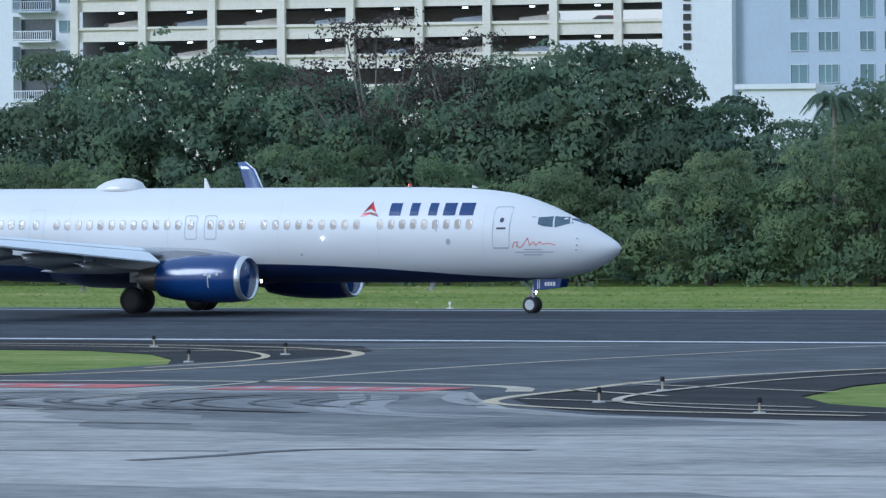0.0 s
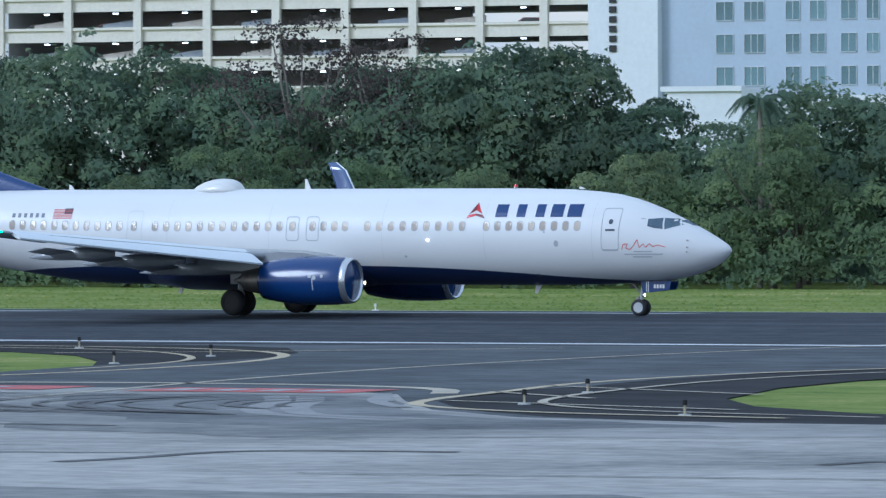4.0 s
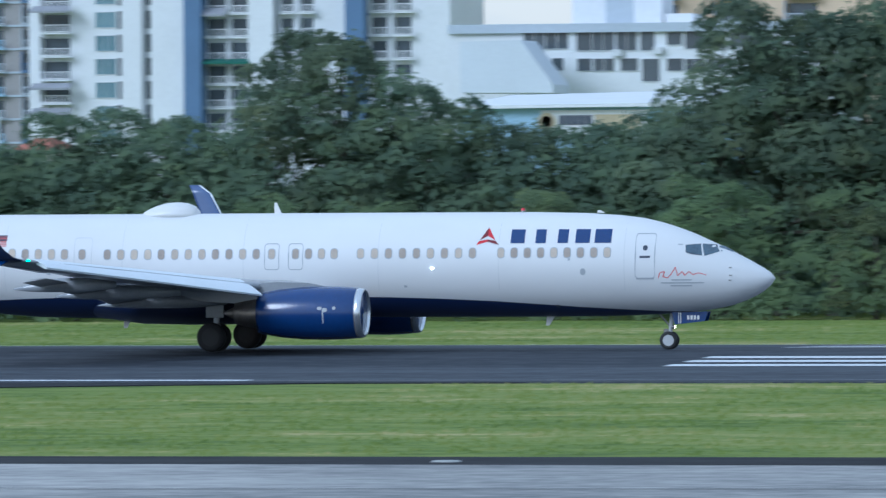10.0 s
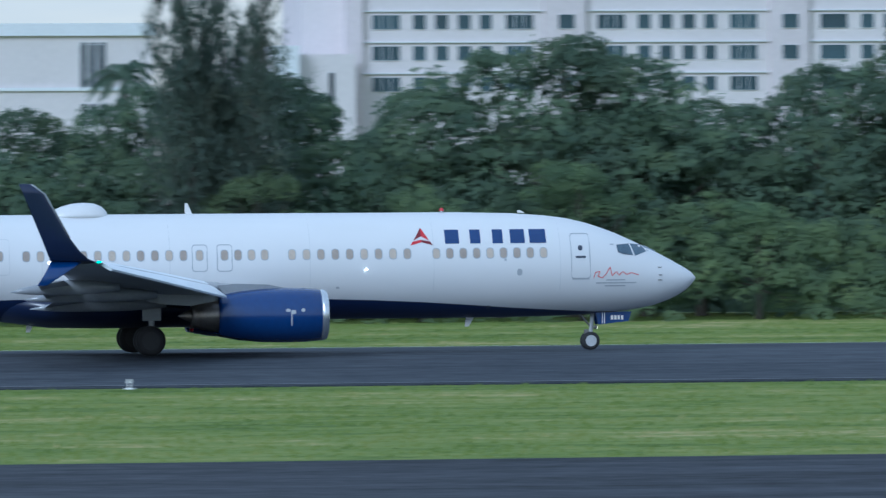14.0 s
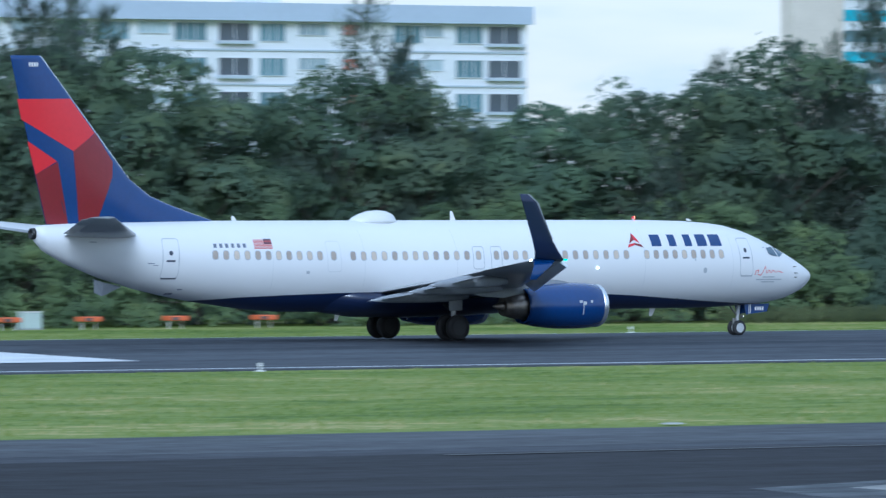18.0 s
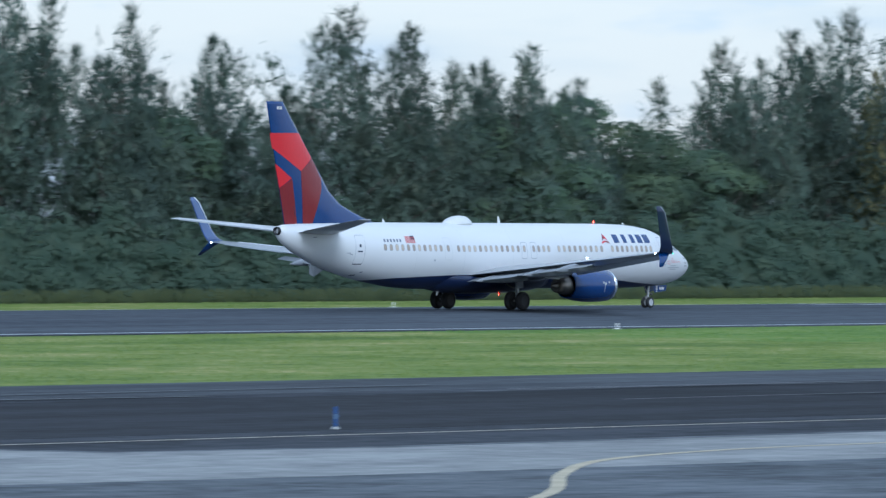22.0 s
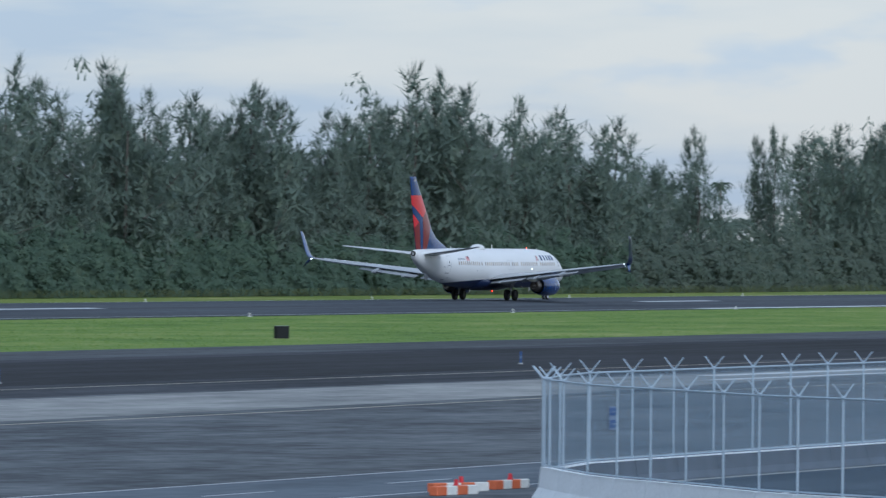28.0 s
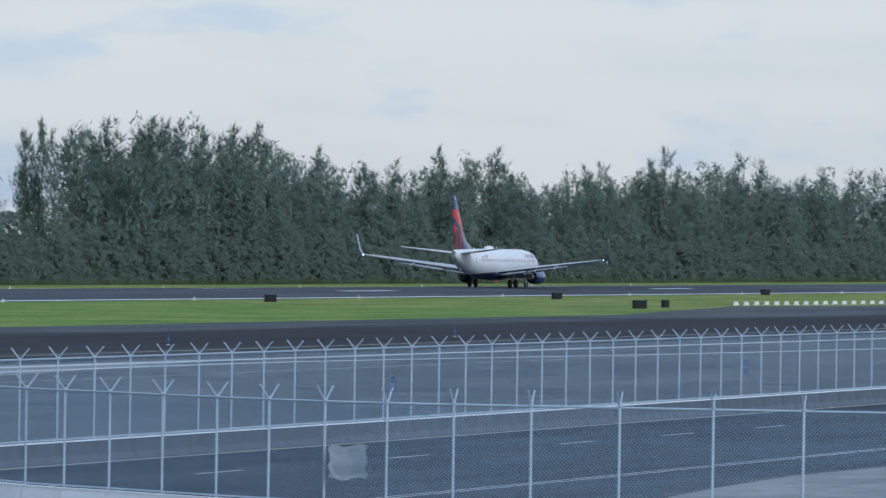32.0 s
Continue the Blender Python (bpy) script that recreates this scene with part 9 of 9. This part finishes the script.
for pts, mat, grp in ((FAR_POSTS[1:], BARRIER_SHADED, "far fence barriers"), (NEAR_POSTS, BARRIER_WHITE, "near fence barriers")):
    for (x0, y0), (x1, y1) in zip(pts, pts[1:]):
        barrier(x0, y0, math.degrees(math.atan2(y1 - y0, x1 - x0)), math.hypot(x1 - x0, y1 - y0), mat, grp, 0.63 if mat is BARRIER_SHADED else 0.80)
for x, y in ((231.3, 69.03), (279.4, 69.15), (183.75, 68.9)):
    bs_ = tagged(empty("fence_sign", (x, y, 0)), "small blue notice hung on the fence mesh", "sign", "fence notices")
    part("plate", boxed(-0.30, 0.30, -0.06, -0.045, 1.48, 2.10), NOTICE_PALE, bs_)
    for z in (1.54, 1.86):
        part("text_panel", boxed(-0.28, 0.28, -0.068, -0.06, z, z + 0.20), BLUE_POST, bs_, "dark blue lettered panel")
        part("text_bar", boxed(-0.17, 0.17, -0.072, -0.068, z + 0.08, z + 0.12), NOTICE_PALE, bs_)
bag = bmesh.new()
g = [[bag.verts.new((0.06 + 0.05 * math.sin(3 * i + 2 * j) + 0.03 * math.cos(5 * j), -0.40 + 0.8 * i / 6 + 0.03 * math.sin(4 * j), 1.36 + 0.72 * j / 6 - 0.04 * math.sin(5 * i))) for j in range(7)] for i in range(7)]
for i in range(6):
    for j in range(6):
        bag.faces.new((g[i][j], g[i + 1][j], g[i + 1][j + 1], g[i][j + 1]))
bmesh.ops.solidify(bag, geom=bag.faces[:], thickness=0.01)
sheet_ = part("plastic_sheet", bag, PLASTIC, None, "", True)
sheet_.matrix_basis = pose(151.35, 46.1, 0.0, 0, 0, 20)
tagged(sheet_, "crumpled milky plastic sheet caught on the fence", "plastic sheet")
paving("service_road", [(150, 20), (152, 47), (158, 55.8), (165, 61.6), (173.5, 67.2), (178.6, 68.6), (345, 68.9), (345, 51.5), (215, 49.0), (190, 49.5), (176, 45), (165, 20)], 0.010, ROAD, "dark service road between the two fences")
paving("pale_corner", [(165, 20), (176, 44.6), (184, 47.5), (194, 48.4), (204, 49.0), (214, 48.6), (345, 51.0), (345, 20)], 0.012, CONCRETE_STRIP, "pale concrete beside the service road")
for x0 in (178, 193, 211.5, 230.6, 243.7, 257):
    stripe(x0, x0 + 4.2, 63.05, 63.2, LINE_WHITE, "lane_mark")
for y in (53.0, 53.35):
    band([(170, y + 0.3), (200, y), (345, y - 0.3)], 0.10, LINE_WHITE, "lane_line")
for x, y, a in ((176.9, 70.5, -24), (179.9, 70.3, -5), (174.6, 69.7, -10)):
    bc = tagged(empty("low_barricade", (x, y, 0), a), "low orange and white airfield barricade with a red lamp", "barricade", "barricades")
    for k in range(4):
        part("segment", boxed(-1.0 + k * 0.5, -0.5 + k * 0.5, -0.12, 0.12, 0, 0.24, bevel=0.02), ORANGE if k % 2 == 0 else LAMP_WHITE, bc)
    part("lamp", tubed((0.1, 0, 0.24), (0.1, 0, 0.40), 0.07, 0.05, 8), RED, bc)


# ---- palms and single trees ----
def palm(x, y, h, fronds=16, reach=2.3):
    p = tagged(empty("palm_tree", (x, y, -0.1)), "slender palm with drooping fronds above the belt", "tree", "palms")
    bm = bmesh.new()
    for i in range(5):
        tube(bm, (0.12 * math.sin(i * 0.5), 0, h * i / 5), (0.12 * math.sin((i + 1) * 0.5), 0, h * (i + 1) / 5), 0.2 - 0.015 * i, 0.19 - 0.015 * i, 8, i in (0, 4))
    part("trunk", bm, PALE_BARK, p)
    rng = random.Random(int(x) + 900)
    for k in range(fronds):
        a, lift = 2 * math.pi * k / fronds + rng.uniform(-0.2, 0.2), rng.uniform(0.1, 1.0)
        bm = bmesh.new()
        L = reach * rng.uniform(0.8, 1.1)
        pts = []
        for i in range(9):
            u = i / 8
            pts.append(Vector((math.cos(a) * L * u, math.sin(a) * L * u, h + lift * L * 0.8 * math.sin(u * 1.7) - L * 0.75 * u ** 2.2)))
        side = Vector((-math.sin(a), math.cos(a), 0))
        for i in range(8):
            for s in (-1, 1):
                for q in (0.0, 0.33, 0.67):
                    c = pts[i].lerp(pts[i + 1], q)
                    d = (pts[i + 1] - pts[i]) * 0.9
                    w = reach * 0.26 * math.sin(math.pi * min(1, 0.12 + (i + q) / 8 * 0.85))
                    t = c + side * s * w + d * 0.6 - Vector((0, 0, w * 0.55))
                    bm.faces.new([bm.verts.new(v) for v in (c, c + d * 0.42, t)])
            tube(bm, pts[i], pts[i + 1], 0.03, 0.028, 4, False)
        part("frond", bm, LEAF_SHADE, p)
    return p


palm(-163.2, 375.5, 10.1, 20, 1.7)
plant(BUSH, -162.0, 374.6, 9.0, 0.9, "bush", "dense green shrub at the edge of the belt", "bushes along the airfield")
palm(961.8, 345.0, 14.3, 14, 1.9)
palm(957.5, 344.0, 9.6, 12, 1.6)
palm(43.2, 389.0, 12.8, 18, 2.2)
for x, y, h, wide in ((45.2, 375.5, 17.6, 0.95), (46.9, 376.5, 18.2, 0.9), (48.2, 375.5, 15.0, 0.9)):
    plant(PINES, x, y, h, wide, label=CASUARINA)
plant(DRY, -196.2, 385, 16.2, 1.05, label="half-bare brown tree with pale limbs")
plant(DRY, -190.6, 386, 15.0, 0.9, label="half-bare brown tree with pale limbs")
plant(DRY, -222.5, 383, 11.5, 0.9, label="half-bare brown tree with pale limbs")
plant(DRY, 9.5, 380, 12.5, 1.0, label="half-bare brown tree with pale limbs")
for x, h in ((-197.2, 12.2), (-193.4, 12.6), (-190.2, 12.0)):
    plant(BROAD, x, 391.0, h, 0.9)
plant(YELLOW_PINE, 334.5, 336.5, 15.0, 1.1, label="yellowing feathery casuarina in front of the belt")
plant(YELLOW_PINE, 486.5, 337.5, 17.5, 1.1, label="yellowing feathery casuarina in front of the belt")
plant(YELLOW_PINE, 689.5, 337.5, 13.8, 1.2, label="yellowing feathery casuarina in front of the belt")


# ---- what moves ----
def motions():
    walk(airliner, [(t, pose(x, MID, CROWN)) for t, x in ROLL])
    # the wings flex upward as they begin to carry the weight
    for side, rows in ((1, ((0, 0), (18, 0), (20, 0.9), (24, 1.2), (28, 1.7), (32, 2.3))), (-1, ((0, 0), (18, 0), (20, -0.3), (24, 0.1), (28, 0.8), (32, 1.4)))):
        root = Matrix.Translation((0, side * 1.9, 2.15))
        walk(WINGS[side], [(t, root @ pose(0, 0, 0, side * a) @ root.inverted()) for t, a in rows])
    # the beacons turn once in 1.44 s
    for dome, x, z in BEACONS:
        rows = []
        for k in range(161):
            t = 0.2 * k
            ahead = math.degrees(math.atan2(CAM_AT[1] - MID, CAM_AT[0] - interp(t, ROLL)))
            rows.append((t, pose(x, 0, z, 0, 0, ahead + 360 * (t - 12.0) / 1.44)))
        walk(dome, rows)


motions()
